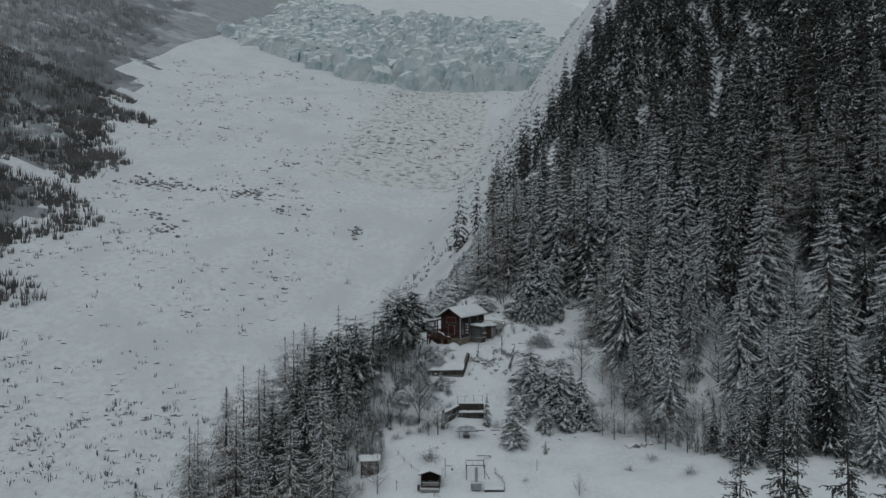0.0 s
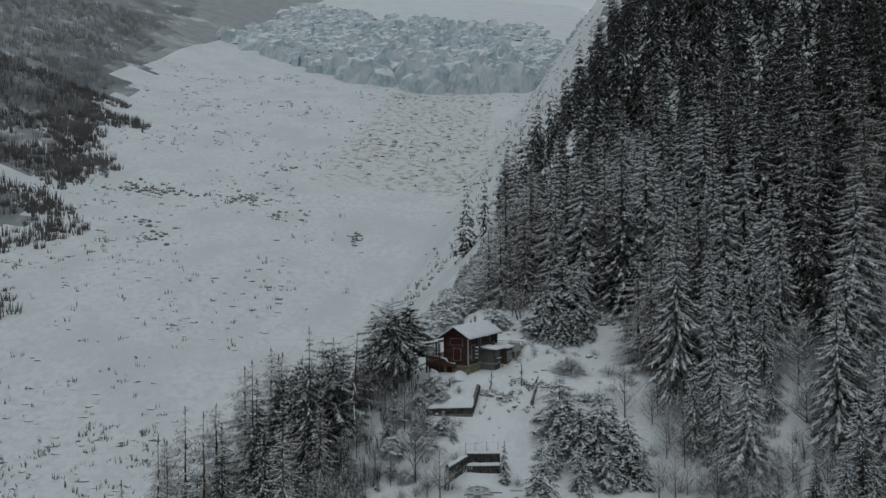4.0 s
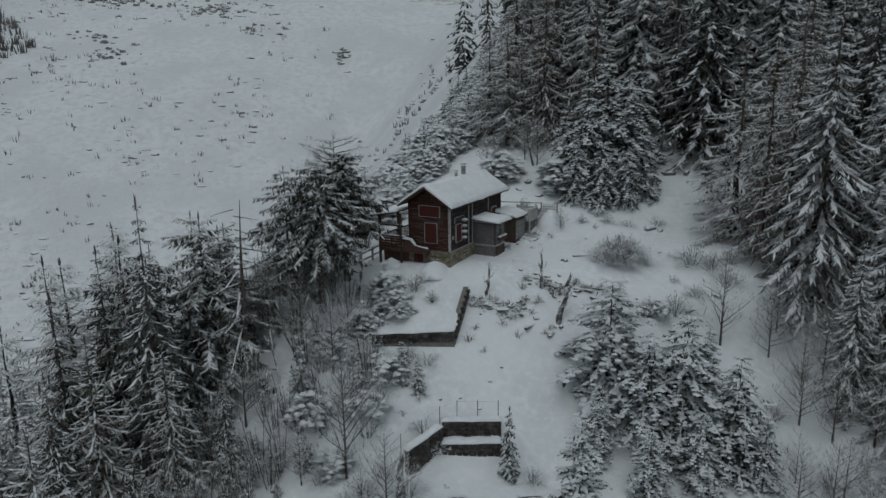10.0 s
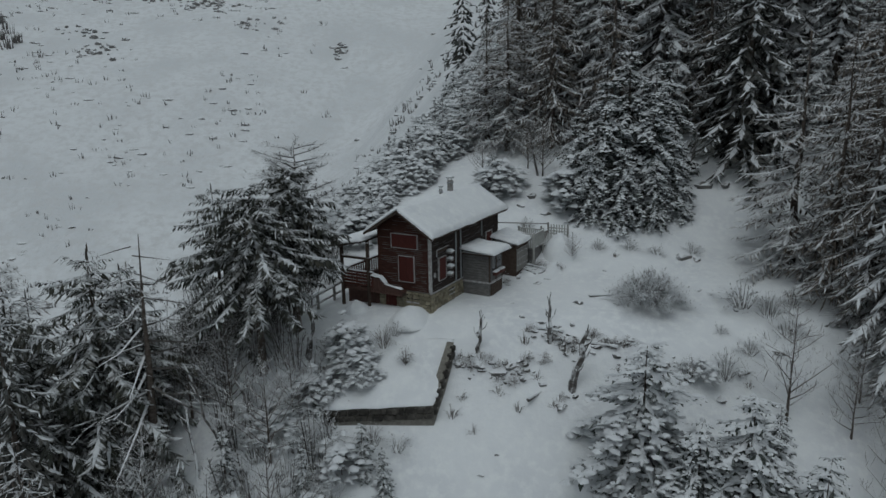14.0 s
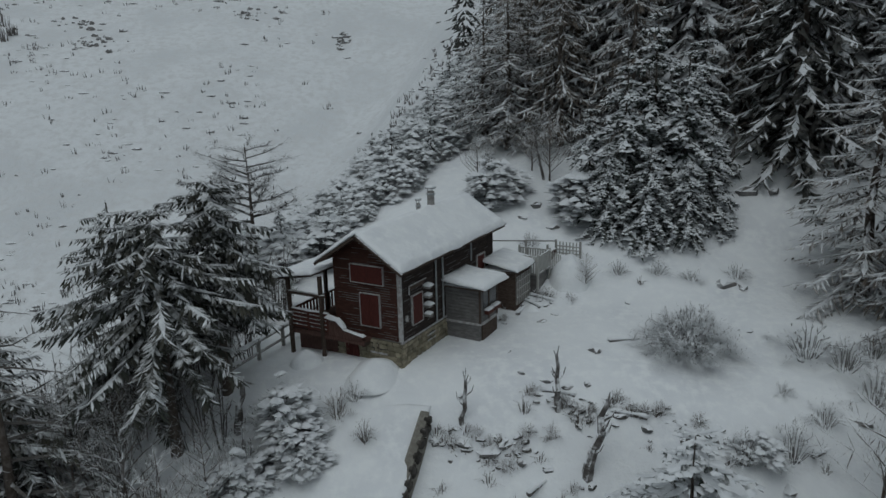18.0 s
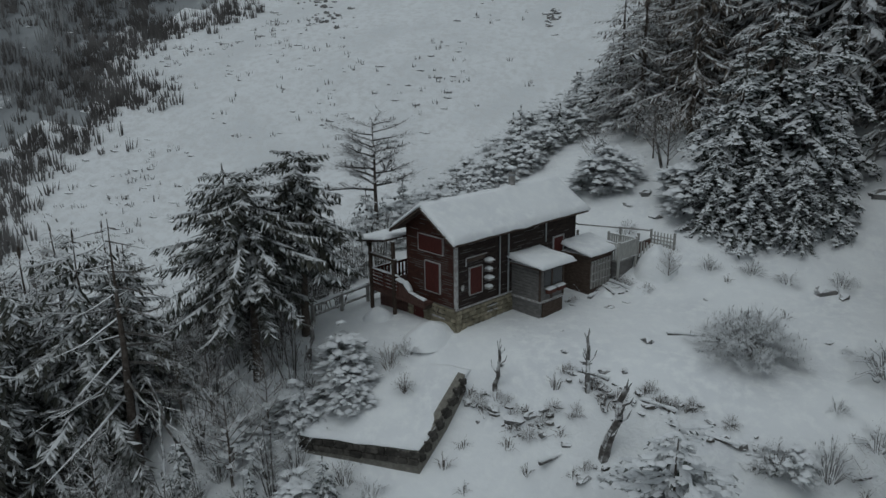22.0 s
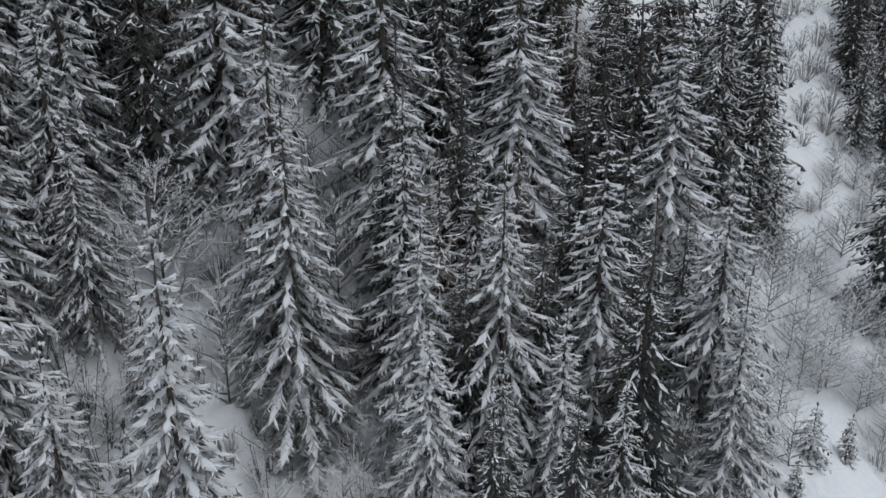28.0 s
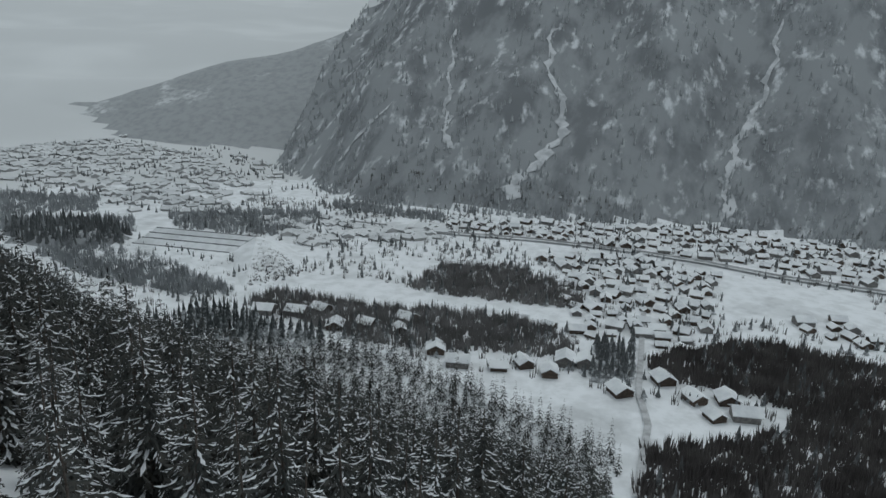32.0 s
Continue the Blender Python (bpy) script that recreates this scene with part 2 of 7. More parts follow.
def far_side(x, y):
    """The mountain across the valley, its spur, and the hills in the mist."""
    base = table(x, ((-2000, -500), (-420, -750), (-220, -815), (-34, -845), (170, -800), (430, -790), (675, -980), (900, -1500), (1200, -2600), (1500, -4000)))
    s = base - y
    a = VALLEY + 0.82 * np.maximum(s, 0) + np.clip(s / 150, 0, 1) * (big_bumps(x * 0.6, y * 0.4) * 2.2 + 16 * np.sin(x * 0.028 + 0.6 * np.sin(y * 0.01)))
    b = spur(x, y)
    r = np.hypot(x - 14, y - 77)
    c = VALLEY + 0.15 * np.maximum(r - 1620, 0) + np.clip((r - 1620) / 500, 0, 1) * big_bumps(x * 0.12, y * 0.12) * 5
    return np.maximum(np.maximum(np.minimum(a, 900), np.minimum(b, 330)), np.minimum(c, 420))


def height(x, y):
    x, y = np.asarray(x, float), np.asarray(y, float)
    near = bank(x, y)
    z = smax(near, snowfield(x, y), 14.0)
    z = smax(z, np.full_like(z, VALLEY), 10.0)
    z = np.where(y < 0, np.maximum(z, far_side(x, y)), np.where(x > 1500, np.maximum(z, far_side(x, np.minimum(y, -1))), z))
    dam = np.clip(1 - np.hypot((x - 615) / 90, (y + 475) / 50), 0, 0.35) / 0.35
    z = np.maximum(z, VALLEY + np.where(z < VALLEY + 25, 9 * dam, -50))
    close = np.clip(1 - np.hypot(x - 15, y - 95) / 160, 0, 1)
    flat = np.clip(np.hypot((x - 5) / 9, (y - 109) / 8) - 0.6, 0, 1)
    return z + bumps(x, y) * close * flat


def ground_z(x, y):
    return float(height(x, y))


def axis(lo, a, b, hi, step, grow, lo_fine, hi_fine, cap):
    """Grid lines: even in the middle, then wider up to cap as far as the fine limits, then wider still."""
    mid = list(np.arange(a, b, step))
    sides = []
    for start, end, fine, s in ((a, lo, lo_fine, -1), (mid[-1], hi, hi_fine, 1)):
        run, w = [start], step
        while (run[-1] - end) * s < 0:
            w *= grow if (run[-1] - fine) * s > 0 else 1.05
            if (run[-1] - fine) * s < 0:
                w = min(w, cap)
            run.append(run[-1] + s * w)
        sides.append(run)
    return np.array(sides[0][:0:-1] + mid + sides[1][1:])


def sheet(name, xs, ys, fn):
    gx, gy = np.meshgrid(xs, ys)
    gz = fn(gx, gy)
    co = np.stack([gx.ravel(), gy.ravel(), gz.ravel()], 1)
    nx, ny = len(xs), len(ys)
    i = (np.arange(ny - 1)[:, None] * nx + np.arange(nx - 1)[None, :]).ravel()
    quads = np.stack([i, i + 1, i + 1 + nx, i + nx], 1)
    me = bpy.data.meshes.new(name)
    me.from_pydata(co.tolist(), [], quads.tolist())
    me.shade_smooth()
    return me, co[quads].mean(1)


xs, ys = axis(-4200, -22, 62, 4600, 0.85, 1.12, -420, 900, 12), axis(-4700, 40, 136, 3000, 0.85, 1.12, -1250, 900, 12)
ground_mesh, mids = sheet("ground", xs, ys, height)
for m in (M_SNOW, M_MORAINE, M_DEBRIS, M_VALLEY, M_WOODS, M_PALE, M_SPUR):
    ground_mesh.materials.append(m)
mx, my, mz = mids.T
fs = far_side(mx, my)
dist = np.hypot(mx - 14, my - 77)
kind = np.zeros(len(mx), int)
kind[(my > 150) & (mx < table(my, EDGE) - 14)] = 1
kind[(my > 480) & (my < 830) & (mx > -75 + (my - 650) * 0.1) & (mx < 40)] = 2
kind[my < -120] = 3
# distant ground gets the paler materials, haze held in their colour
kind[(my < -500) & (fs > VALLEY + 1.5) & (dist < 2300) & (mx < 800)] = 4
kind[(mx < -330) & (my > 560)] = 6
kind[(my > 215) & (mx < -208 - 0.24 * (my - 250) + 14 * np.sin(my * 0.07) + 8 * np.sin(my * 0.19 + mx * 0.1))] = 4
kind[(mx > 430) & (mx < 1400) & (my > -700) & (my < 160) & (mz > VALLEY + 4)] = 4
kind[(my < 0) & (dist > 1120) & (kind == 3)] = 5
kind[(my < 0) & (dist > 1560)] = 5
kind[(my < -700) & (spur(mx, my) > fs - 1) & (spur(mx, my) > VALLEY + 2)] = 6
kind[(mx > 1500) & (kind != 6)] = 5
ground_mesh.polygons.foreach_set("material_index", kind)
ground = tagged(new("ground", ground_mesh), "deep fresh snow over a steep alpine slope and valley floor", "snowy ground", kind="structure")

# ---- mesh tools ----


class Mesh:
    """Collects corners and faces for one part."""

    def __init__(self):
        self.v, self.f = [], []

    def tube(self, a, b, r0, r1, n=4, caps=False):
        a, b = Vector(a), Vector(b)
        d = (b - a).normalized()
        u = d.orthogonal().normalized()
        w = d.cross(u)
        k = len(self.v)
        for c, r in ((a, r0), (b, r1)):
            for i in range(n):
                t = 2 * math.pi * i / n
                self.v.append(c + (u * math.cos(t) + w * math.sin(t)) * r)
        for i in range(n):
            j = (i + 1) % n
            self.f.append((k + i, k + j, k + n + j, k + n + i))
        if caps:
            self.f.append(tuple(k + i for i in reversed(range(n))))
            self.f.append(tuple(k + n + i for i in range(n)))

    def spray(self, a, b, w, thick):
        """A needle-clad twig: flat on top, keeled below, pointed at the tip."""
        a, b = Vector(a), Vector(b)
        d = b - a
        s = d.cross(Vector((0, 0, 1)))
        s = s.normalized() * w if s.length > 1e-6 else Vector((w, 0, 0))
        m = a + d * 0.42
        k = len(self.v)
        self.v += [a, m + s, m - s, m - Vector((0, 0, thick)), b]
        self.f += [(k, k + 1, k + 2), (k + 4, k + 2, k + 1), (k, k + 3, k + 1), (k, k + 2, k + 3), (k + 4, k + 1, k + 3), (k + 4, k + 3, k + 2)]

    def frond(self, a, b, w, fold):
        """A thin spray of needles, folded along its spine so that both sides hang."""
        a, b = Vector(a), Vector(b)
        d = b - a
        s = d.cross(Vector((0, 0, 1)))
        s = s.normalized() * w if s.length > 1e-6 else Vector((w, 0, 0))
        m = a + d * 0.5 - Vector((0, 0, fold))
        k = len(self.v)
        self.v += [a, m + s, b, m - s]
        self.f += [(k, k + 1, k + 2), (k, k + 2, k + 3)]

    def puff(self, p, r, rnd):
        """A small cushion of snow lying on a twig."""
        k, a = len(self.v), rnd.random() * 1.5
        for j in range(5):
            q = r * rnd.uniform(0.65, 1.25)
            self.v.append(p + Vector((math.cos(a + j * 1.257) * q, math.sin(a + j * 1.257) * q, -0.3 * q)))
        self.v.append(p + Vector((rnd.uniform(-0.2, 0.2) * r, rnd.uniform(-0.2, 0.2) * r, r * rnd.uniform(0.2, 0.42))))
        self.f += [(k + j, k + (j + 1) % 5, k + 5) for j in range(5)]

    def box(self, lo, hi, m=None):
        k = len(self.v)
        for z in (lo[2], hi[2]):
            for x, y in ((lo[0], lo[1]), (hi[0], lo[1]), (hi[0], hi[1]), (lo[0], hi[1])):
                p = Vector((x, y, z))
                self.v.append(m @ p if m else p)
        self.f += [tuple(k + i for i in q) for q in ((3, 2, 1, 0), (4, 5, 6, 7), (0, 1, 5, 4), (1, 2, 6, 5), (2, 3, 7, 6), (3, 0, 4, 7))]
        return self

    def data(self, name, mat, smooth=False):
        me = bpy.data.meshes.new(name)
        me.from_pydata([tuple(p) for p in self.v], [], self.f)
        me.materials.append(mat)
        if smooth:
            me.shade_smooth()
        return me


def part(name, me, parent, label=""):
    ob = new(name, me)
    ob.parent = parent
    if label:
        ob["label"] = label
    return ob


def thing(name, label, category, group="", m=None):
    ob = tagged(new(name), label, category, group)
    if m:
        ob.matrix_basis = m
    return ob


# ---- trees ----


def trunk_mesh(h, r, lean=0.0, seed=1, n=7, mat=M_BARK):
    """A tapering, slightly crooked stem in one skin."""
    rnd = random.Random(seed)
    t, steps = Mesh(), 6
    for i in range(steps + 1):
        f = i / steps
        x, y, z = (0, 0, -0.6) if i == 0 else (lean * f ** 1.5 * h + rnd.uniform(-0.02, 0.02) * h * 0.2, rnd.uniform(-0.02, 0.02) * h * 0.2, h * f)
        q = max(r * (1 - f), 0.015) * (1.35 if i == 0 else 1)
        t.v += [Vector((x + math.cos(2 * math.pi * j / n) * q, y + math.sin(2 * math.pi * j / n) * q, z)) for j in range(n)]
        if i:
            k = (i - 1) * n
            t.f += [(k + j, k + (j + 1) % n, k + n + (j + 1) % n, k + n + j) for j in range(n)]
    return t.data("trunk", mat, True)


def spruce_crown(h, rad, seed, whorls, per, twigs, mat, low=0.08, droop=0.35, ragged=0.3, full=1.0, name="crown", power=0.88, size=1.0, slim=1.0, reach=1.0, cap=9.0, load=0.5, puff=0.0, lead=True):
    """Whorls of drooping branches, each a spine with side sprays that hang, and the snow that lies along them."""
    rnd = random.Random(seed)
    c, s = Mesh(), Mesh()
    lift = Vector((0, 0, 0.035))
    for i in range(whorls):
        f = min(max((i + rnd.uniform(-0.35, 0.35)) / whorls, 0), 0.985)
        z = h * (low + (1 - low) * f)
        length = rad * (1 - f) ** power * (0.7 + 0.3 * min(1, f * 5 + 0.3)) + 0.1
        count = max(4, round(per * (1 - 0.4 * f)))
        for j in range(count):
            a = 2 * math.pi * (j + rnd.random() * 0.9) / count + i * 1.7
            le = length * (1 + rnd.uniform(-ragged, ragged * 0.7))
            d = Vector((math.cos(a), math.sin(a), 0))
            rise = 0.35 * f * f - (droop + 0.22) * (1 - 0.55 * f) - rnd.uniform(0, 0.2)
            p0 = Vector((0, 0, z + rnd.uniform(-0.15, 0.15)))
            p1 = p0 + d * le * 0.55 + Vector((0, 0, le * rise * 0.5))
            p2 = p0 + d * le + Vector((0, 0, le * (rise * 0.95 + 0.08)))
            w = (0.05 + 0.035 * le) * full
            c.frond(p0 + d * 0.06 * le, p1 + d * le * 0.1, w * 1.2, w * 0.8)
            c.frond(p1 - d * 0.06 * le, p2, w * 1.2, w * 0.8)
            if rnd.random() < 0.22 + load * 0.8:
                s.frond(p0.lerp(p1, rnd.uniform(0.1, 0.5)) + lift, p1 + d * le * 0.1 + lift, w * 0.85, w * 0.4)
                s.frond(p1 - d * 0.05 * le + lift, p2 + lift, w * 0.95, w * 0.45)
            side = Vector((-d.y, d.x, 0))
            twig_count = twigs if cap > 5 or not twigs else max(4, round(twigs * 1.5 * le / rad))
            for k in range(twig_count):
                g = 0.12 + 0.86 * (k // 2 + rnd.random()) / max(1, (twig_count + 1) // 2)
                q = p0.lerp(p1, g / 0.55) if g < 0.55 else p1.lerp(p2, min(1, (g - 0.55) / 0.45))
                sgn = 1 if k % 2 else -1
                tl = min((le * (0.30 - 0.17 * g) + 0.14) * size * reach, cap) * rnd.uniform(0.6, 1.2)
                e = q + (side * sgn * rnd.uniform(0.45, 0.95) + d * 0.55) * tl + Vector((0, 0, -tl * rnd.uniform(0.25, 1.1)))
                c.frond(q, e, tl * 0.19 * full * slim, tl * 0.16 * full)
                if rnd.random() < load * (0.55 + 0.6 * g):
                    if puff:
                        s.puff(q.lerp(e, rnd.uniform(0.35, 0.8)) + lift, tl * puff * rnd.uniform(0.6, 1.3), rnd)
                    else:
                        s.frond(q + lift, q.lerp(e, 0.9) + lift, tl * 0.12 * full * slim, tl * 0.09 * full)
    for j in range(3 if lead else 0):
        c.spray((0, 0, h * 0.95), (rnd.uniform(-0.08, 0.08), rnd.uniform(-0.08, 0.08), h + 0.15), 0.06, 0.05)
    return snowy(c, s, name, mat)


def snowy(c, s, name, mat):
    """One crown of needles and the snow on it."""
    k, n = len(c.v), len(c.f)
    c.v += s.v
    c.f += [tuple(i + k for i in f) for f in s.f]
    me = c.data(name, mat)
    me.materials.append(M_TREE_SNOW)
    me.polygons.foreach_set("material_index", [0] * n + [1] * len(s.f))
    me.polygons.foreach_set("use_smooth", [False] * n + [True] * len(s.f))
    return me


def pine_bush(rad, tall, seed, tufts, mat):
    """A dense low bush of needle tufts, each with its cushion of snow."""
    rnd = random.Random(seed)
    c, s = Mesh(), Mesh()
    for i in range(tufts):
        a, e = i * 2.4 + rnd.uniform(-0.5, 0.5), math.asin(min(1, (i + rnd.random()) / tufts))
        q = rnd.uniform(0.72, 1.08) * (1 + 0.18 * math.sin(3 * a + seed))
        p = Vector((math.cos(a) * math.cos(e) * rad * q, math.sin(a) * math.cos(e) * rad * q, (0.08 + 0.92 * math.sin(e)) * tall * q))
        out = Vector((p.x, p.y, 0)) * (0.3 / rad)
        r = rnd.uniform(0.2, 0.34)
        for j in range(4):
            b = rnd.uniform(0, 6.28)
            t = p + out + Vector((math.cos(b) * r * 1.5, math.sin(b) * r * 1.5, rnd.uniform(-0.5, 0.15) * r))
            c.frond(p - out * 1.5, t, r * 0.42, r * 0.3)
        s.puff(p + Vector((0, 0, 0.08)), r * rnd.uniform(0.95, 1.35), rnd)
    return snowy(c, s, "crown", mat)


def bare_crown(h, rad, seed, limbs, twigs, mat, low=0.25, up=0.7, thick=0.05, fork=3, fine=1.0, taper=0.75):
    """Bare branches that fork twice into fine twigs."""
    rnd = random.Random(seed)
    c = Mesh()
    for i in range(limbs):
        f = (i + rnd.random()) / limbs
        z = h * (low + (0.97 - low) * f)
        a = i * 2.4 + rnd.uniform(-0.5, 0.5)
        le = rad * (1 - f * taper) * rnd.uniform(0.7, 1.15)
        d = Vector((math.cos(a), math.sin(a), up * rnd.uniform(0.6, 1.3)))
        p0 = Vector((0, 0, z))
        p1 = p0 + d * le * 0.5
        p2 = p1 + (d + Vector((rnd.uniform(-0.3, 0.3), rnd.uniform(-0.3, 0.3), rnd.uniform(-0.2, 0.3)))) * le * 0.5
        r = thick * (1 - 0.6 * f)
        c.tube(p0, p1, r, r * 0.65, 3)
        c.tube(p1, p2, r * 0.65, r * 0.22, 3)
        for k in range(twigs):
            g = rnd.uniform(0.2, 1)
            q = p0.lerp(p1, g * 2) if g < 0.5 else p1.lerp(p2, g * 2 - 1)
            tl = le * rnd.uniform(0.2, 0.45)
            e = q + (d * 0.6 + Vector((rnd.uniform(-1, 1), rnd.uniform(-1, 1), rnd.uniform(-0.4, 0.8) * (0.3 + up)))) * tl
            c.frond(q, e, r * 0.42 * fine, r * 0.3 * fine)
            for s in range(fork):
                m = q.lerp(e, rnd.uniform(0.2, 0.95))
                c.frond(m, m + (Vector((rnd.uniform(-1, 1), rnd.uniform(-1, 1), rnd.uniform(-0.6, 0.6) * (0.3 + abs(up)))) + d * 0.5) * tl * rnd.uniform(0.35, 0.65), r * 0.3 * fine, r * 0.22 * fine)
    return c.data("crown", mat)


def dome_crown(rad, tall, seed, stems, twigs, mat, w=0.02, fork=1):
    """A rounded bush: stems that fan out from the root to a dome, twiggy towards their tips."""
    rnd = random.Random(seed)
    c = Mesh()
    for i in range(stems):
        a, e = i * 2.4 + rnd.uniform(-0.4, 0.4), math.asin(rnd.uniform(0.05, 1.0))
        q = rnd.uniform(0.75, 1.08)
        tip = Vector((math.cos(a) * math.cos(e) * rad * q, math.sin(a) * math.cos(e) * rad * q, math.sin(e) * tall * q))
        mid = tip * 0.5 + Vector((0, 0, 0.16 * tall))
        root = Vector((math.cos(a) * 0.12 * rad, math.sin(a) * 0.12 * rad, -0.15))
        c.tube(root, mid, w * 0.9, w * 0.6, 3)
        c.tube(mid, tip, w * 0.6, w * 0.2, 3)
        for k in range(twigs):
            p = mid.lerp(tip, rnd.uniform(-0.2, 0.95))
            d = tip.normalized() * 0.5 + Vector((rnd.uniform(-1, 1), rnd.uniform(-1, 1), rnd.uniform(-0.6, 0.8))) * 0.6
            t = p + d * rad * rnd.uniform(0.16, 0.32)
            c.frond(p, t, w * 0.8, w * 0.5)
            for j in range(fork):
                g = p.lerp(t, rnd.uniform(0.3, 0.9))
                c.frond(g, g + Vector((rnd.uniform(-1, 1), rnd.uniform(-1, 1), rnd.uniform(-0.5, 0.9))) * rad * 0.13, w * 0.6, w * 0.4)
    return c.data("crown", mat)


def far_tree(c, x, y, z, h, r, rnd, tiers=3, n=5):
    """A small ragged conifer in a joined wood."""
    for i in range(tiers):
        f = i / tiers
        zz = z + h * (0.06 + 0.86 * f)
        rr = r * (1 - f) * rnd.uniform(0.85, 1.15)
        k = len(c.v)
        top = h * (0.94 / tiers) * 1.55
        a0 = rnd.random() * 6
        for j in range(n):
            a = a0 + 2 * math.pi * j / n
            q = rr * (1.15 if j % 2 else 0.75) * rnd.uniform(0.8, 1.2)
            c.v.append((x + math.cos(a) * q, y + math.sin(a) * q, zz - h * 0.03 * rnd.random()))
        c.v.append((x, y, min(zz + top, z + h)))
        for j in range(n):
            c.f.append((k + j, k + (j + 1) % n, k + n))


def far_bush(c, x, y, z, h, r, rnd, n=5):
    """A bare crown far away: a fan of upright slivers."""
    for j in range(n):
        a = rnd.random() * 6.28
        q = r * rnd.random()
        w = r * 0.14
        bx, by = x + math.cos(a) * q, y + math.sin(a) * q
        k = len(c.v)
        hh = h * rnd.uniform(0.6, 1.0)
        c.v += [(bx - w, by, z), (bx + w, by, z), (bx, by + w, z), (bx * 1.0 + (bx - x) * 0.5, by + (by - y) * 0.5, z + hh), (bx, by, z + hh * 0.6)]
        c.f += [(k, k + 1, k + 3), (k + 1, k + 2, k + 3), (k + 2, k, k + 3)]


def tree(name, label, category, trunk, crown, group=""):
    ob = thing(name, label, category, group)
    part("trunk", trunk, ob)
    part("crown", crown, ob)
    return ob


def stand_z(x, y):
    """The snow's height, with the terrace below the chalet."""
    on = -1.6 < x < 3.3 and 100.3 < y < 103.4
    return max(ground_z(x, y), -4.95 + (y - 100.2) * 0.66) if on else ground_z(x, y)


def spot(x, y, turn=0.0, size=1.0, sink=0.15, wide=1.0, tilt=0.0):
    return pose(x, y, stand_z(x, y) - sink, tilt, 0, turn) @ Matrix.Diagonal((size * wide, size * wide, size, 1))


class Kind:
    """A sort of tree: a few models, each copied to its places."""

    def __init__(self, models):
        self.models, self.used = models, set()

    def put(self, i, m, label=""):
        i %= len(self.models)
        ob = self.models[i]
        if i in self.used:
            ob = copy_thing(ob, Matrix.Identity(4))
        self.used.add(i)
        ob.matrix_basis = m
        if label:
            ob["label"] = label
        return ob

    def finish(self):
        for i, ob in enumerate(self.models):
            if i not in self.used:
                for o in (*ob.children_recursive, ob):
                    bpy.data.objects.remove(o)


class Joined:
    """Many copies of a few meshes in one mesh, for woods that nobody could count."""

    def __init__(self):
        self.v, self.f, self.k, self.n = [], [], [], 0

    def add(self, me, m):
        if me.name not in CACHE:
            co = np.empty(len(me.vertices) * 3)
            me.vertices.foreach_get("co", co)
            CACHE[me.name] = (co.reshape(-1, 3), [tuple(p.vertices) for p in me.polygons], [p.material_index for p in me.polygons])
        co, faces, slots = CACHE[me.name]
        a = np.array(m)
        self.v.append(co @ a[:3, :3].T + a[:3, 3])
        self.f += [tuple(i + self.n for i in q) for q in faces]
        self.k += slots
        self.n += len(co)

    def make(self, name, mats, label, category):
        me = bpy.data.meshes.new(name)
        me.from_pydata(np.concatenate(self.v).tolist(), [], self.f)
        for m in mats:
            me.materials.append(m)
        me.polygons.foreach_set("material_index", self.k)
        return tagged(new(name, me), label, category, kind="stuff")


CACHE = {}


def stuff(name, mesh, mat, label, category, smooth=False):
    return tagged(new(name, mesh.data(name, mat, smooth)), label, category, kind="stuff")

DARK_GREEN = "spruce forest on the slope"
SPRUCE = Kind([tree("spruce_tree", "tall dark spruce with snow along its drooping branches", "spruce tree",
                    trunk_mesh(18, 0.25, seed=i), spruce_crown(18, r, 10 + i, 26, 8, 11, M_NEEDLE if ld > 0.3 else M_FOREST, low=lo, droop=dr, full=1.05, slim=0.9, cap=0.72, load=ld), DARK_GREEN)
               for i, (r, lo, dr, ld) in enumerate(((3.7, 0.05, 0.45, 0.5), (3.4, 0.08, 0.35, 0.2), (4.2, 0.1, 0.5, 0.55), (3.6, 0.04, 0.6, 0.22), (2.7, 0.06, 0.4, 0.5)))])
WHITE = Kind([tree("spruce_tree", "spruce thickly frosted and hung with snow", "spruce tree",
                   trunk_mesh(13, 0.2, seed=i), spruce_crown(13, r, 20 + i, 26, 8, 14, M_NEEDLE_WHITE, low=lo, droop=dr, full=1.1, slim=0.8, reach=0.9, cap=0.52, load=ld), "frosted spruces beside the piste")
              for i, (r, lo, dr, ld) in enumerate(((3.3, 0.05, 0.5, 0.6), (2.8, 0.08, 0.4, 0.7), (3.8, 0.1, 0.55, 0.5), (3.0, 0.04, 0.65, 0.65), (2.4, 0.06, 0.45, 0.55)))])
MID = Kind([tree("spruce_tree", "dark spruce dusted with snow among the forest", "spruce tree",
                 trunk_mesh(18, 0.25, seed=i, n=5), spruce_crown(18, r, 30 + i, 21, 7, 6, M_NEEDLE if ld > 0.3 else M_FOREST, low=0.05, droop=dr, full=1.25, size=1.3, load=ld), DARK_GREEN)
            for i, (r, dr, ld) in enumerate(((3.5, 0.45, 0.4), (3.2, 0.35, 0.15), (4.0, 0.5, 0.4), (3.5, 0.6, 0.15)))])
LADEN = Kind([tree("fir_tree", "fir bowed under thick fresh snow beside the clearing", "fir tree",
                   trunk_mesh(8.6, 0.16, seed=i), spruce_crown(9, r, 50 + i, 17, 8, 17, M_NEEDLE_HEAVY, low=0.02, droop=dr, full=1.2, power=pw, slim=0.75, cap=0.56, load=0.95, puff=0.41, lead=False, ragged=0.4), "snow-laden firs by the clearing")
              for i, (r, dr, pw) in enumerate(((3.2, 0.75, 0.5), (2.7, 0.55, 0.65), (3.5, 0.9, 0.45)))])
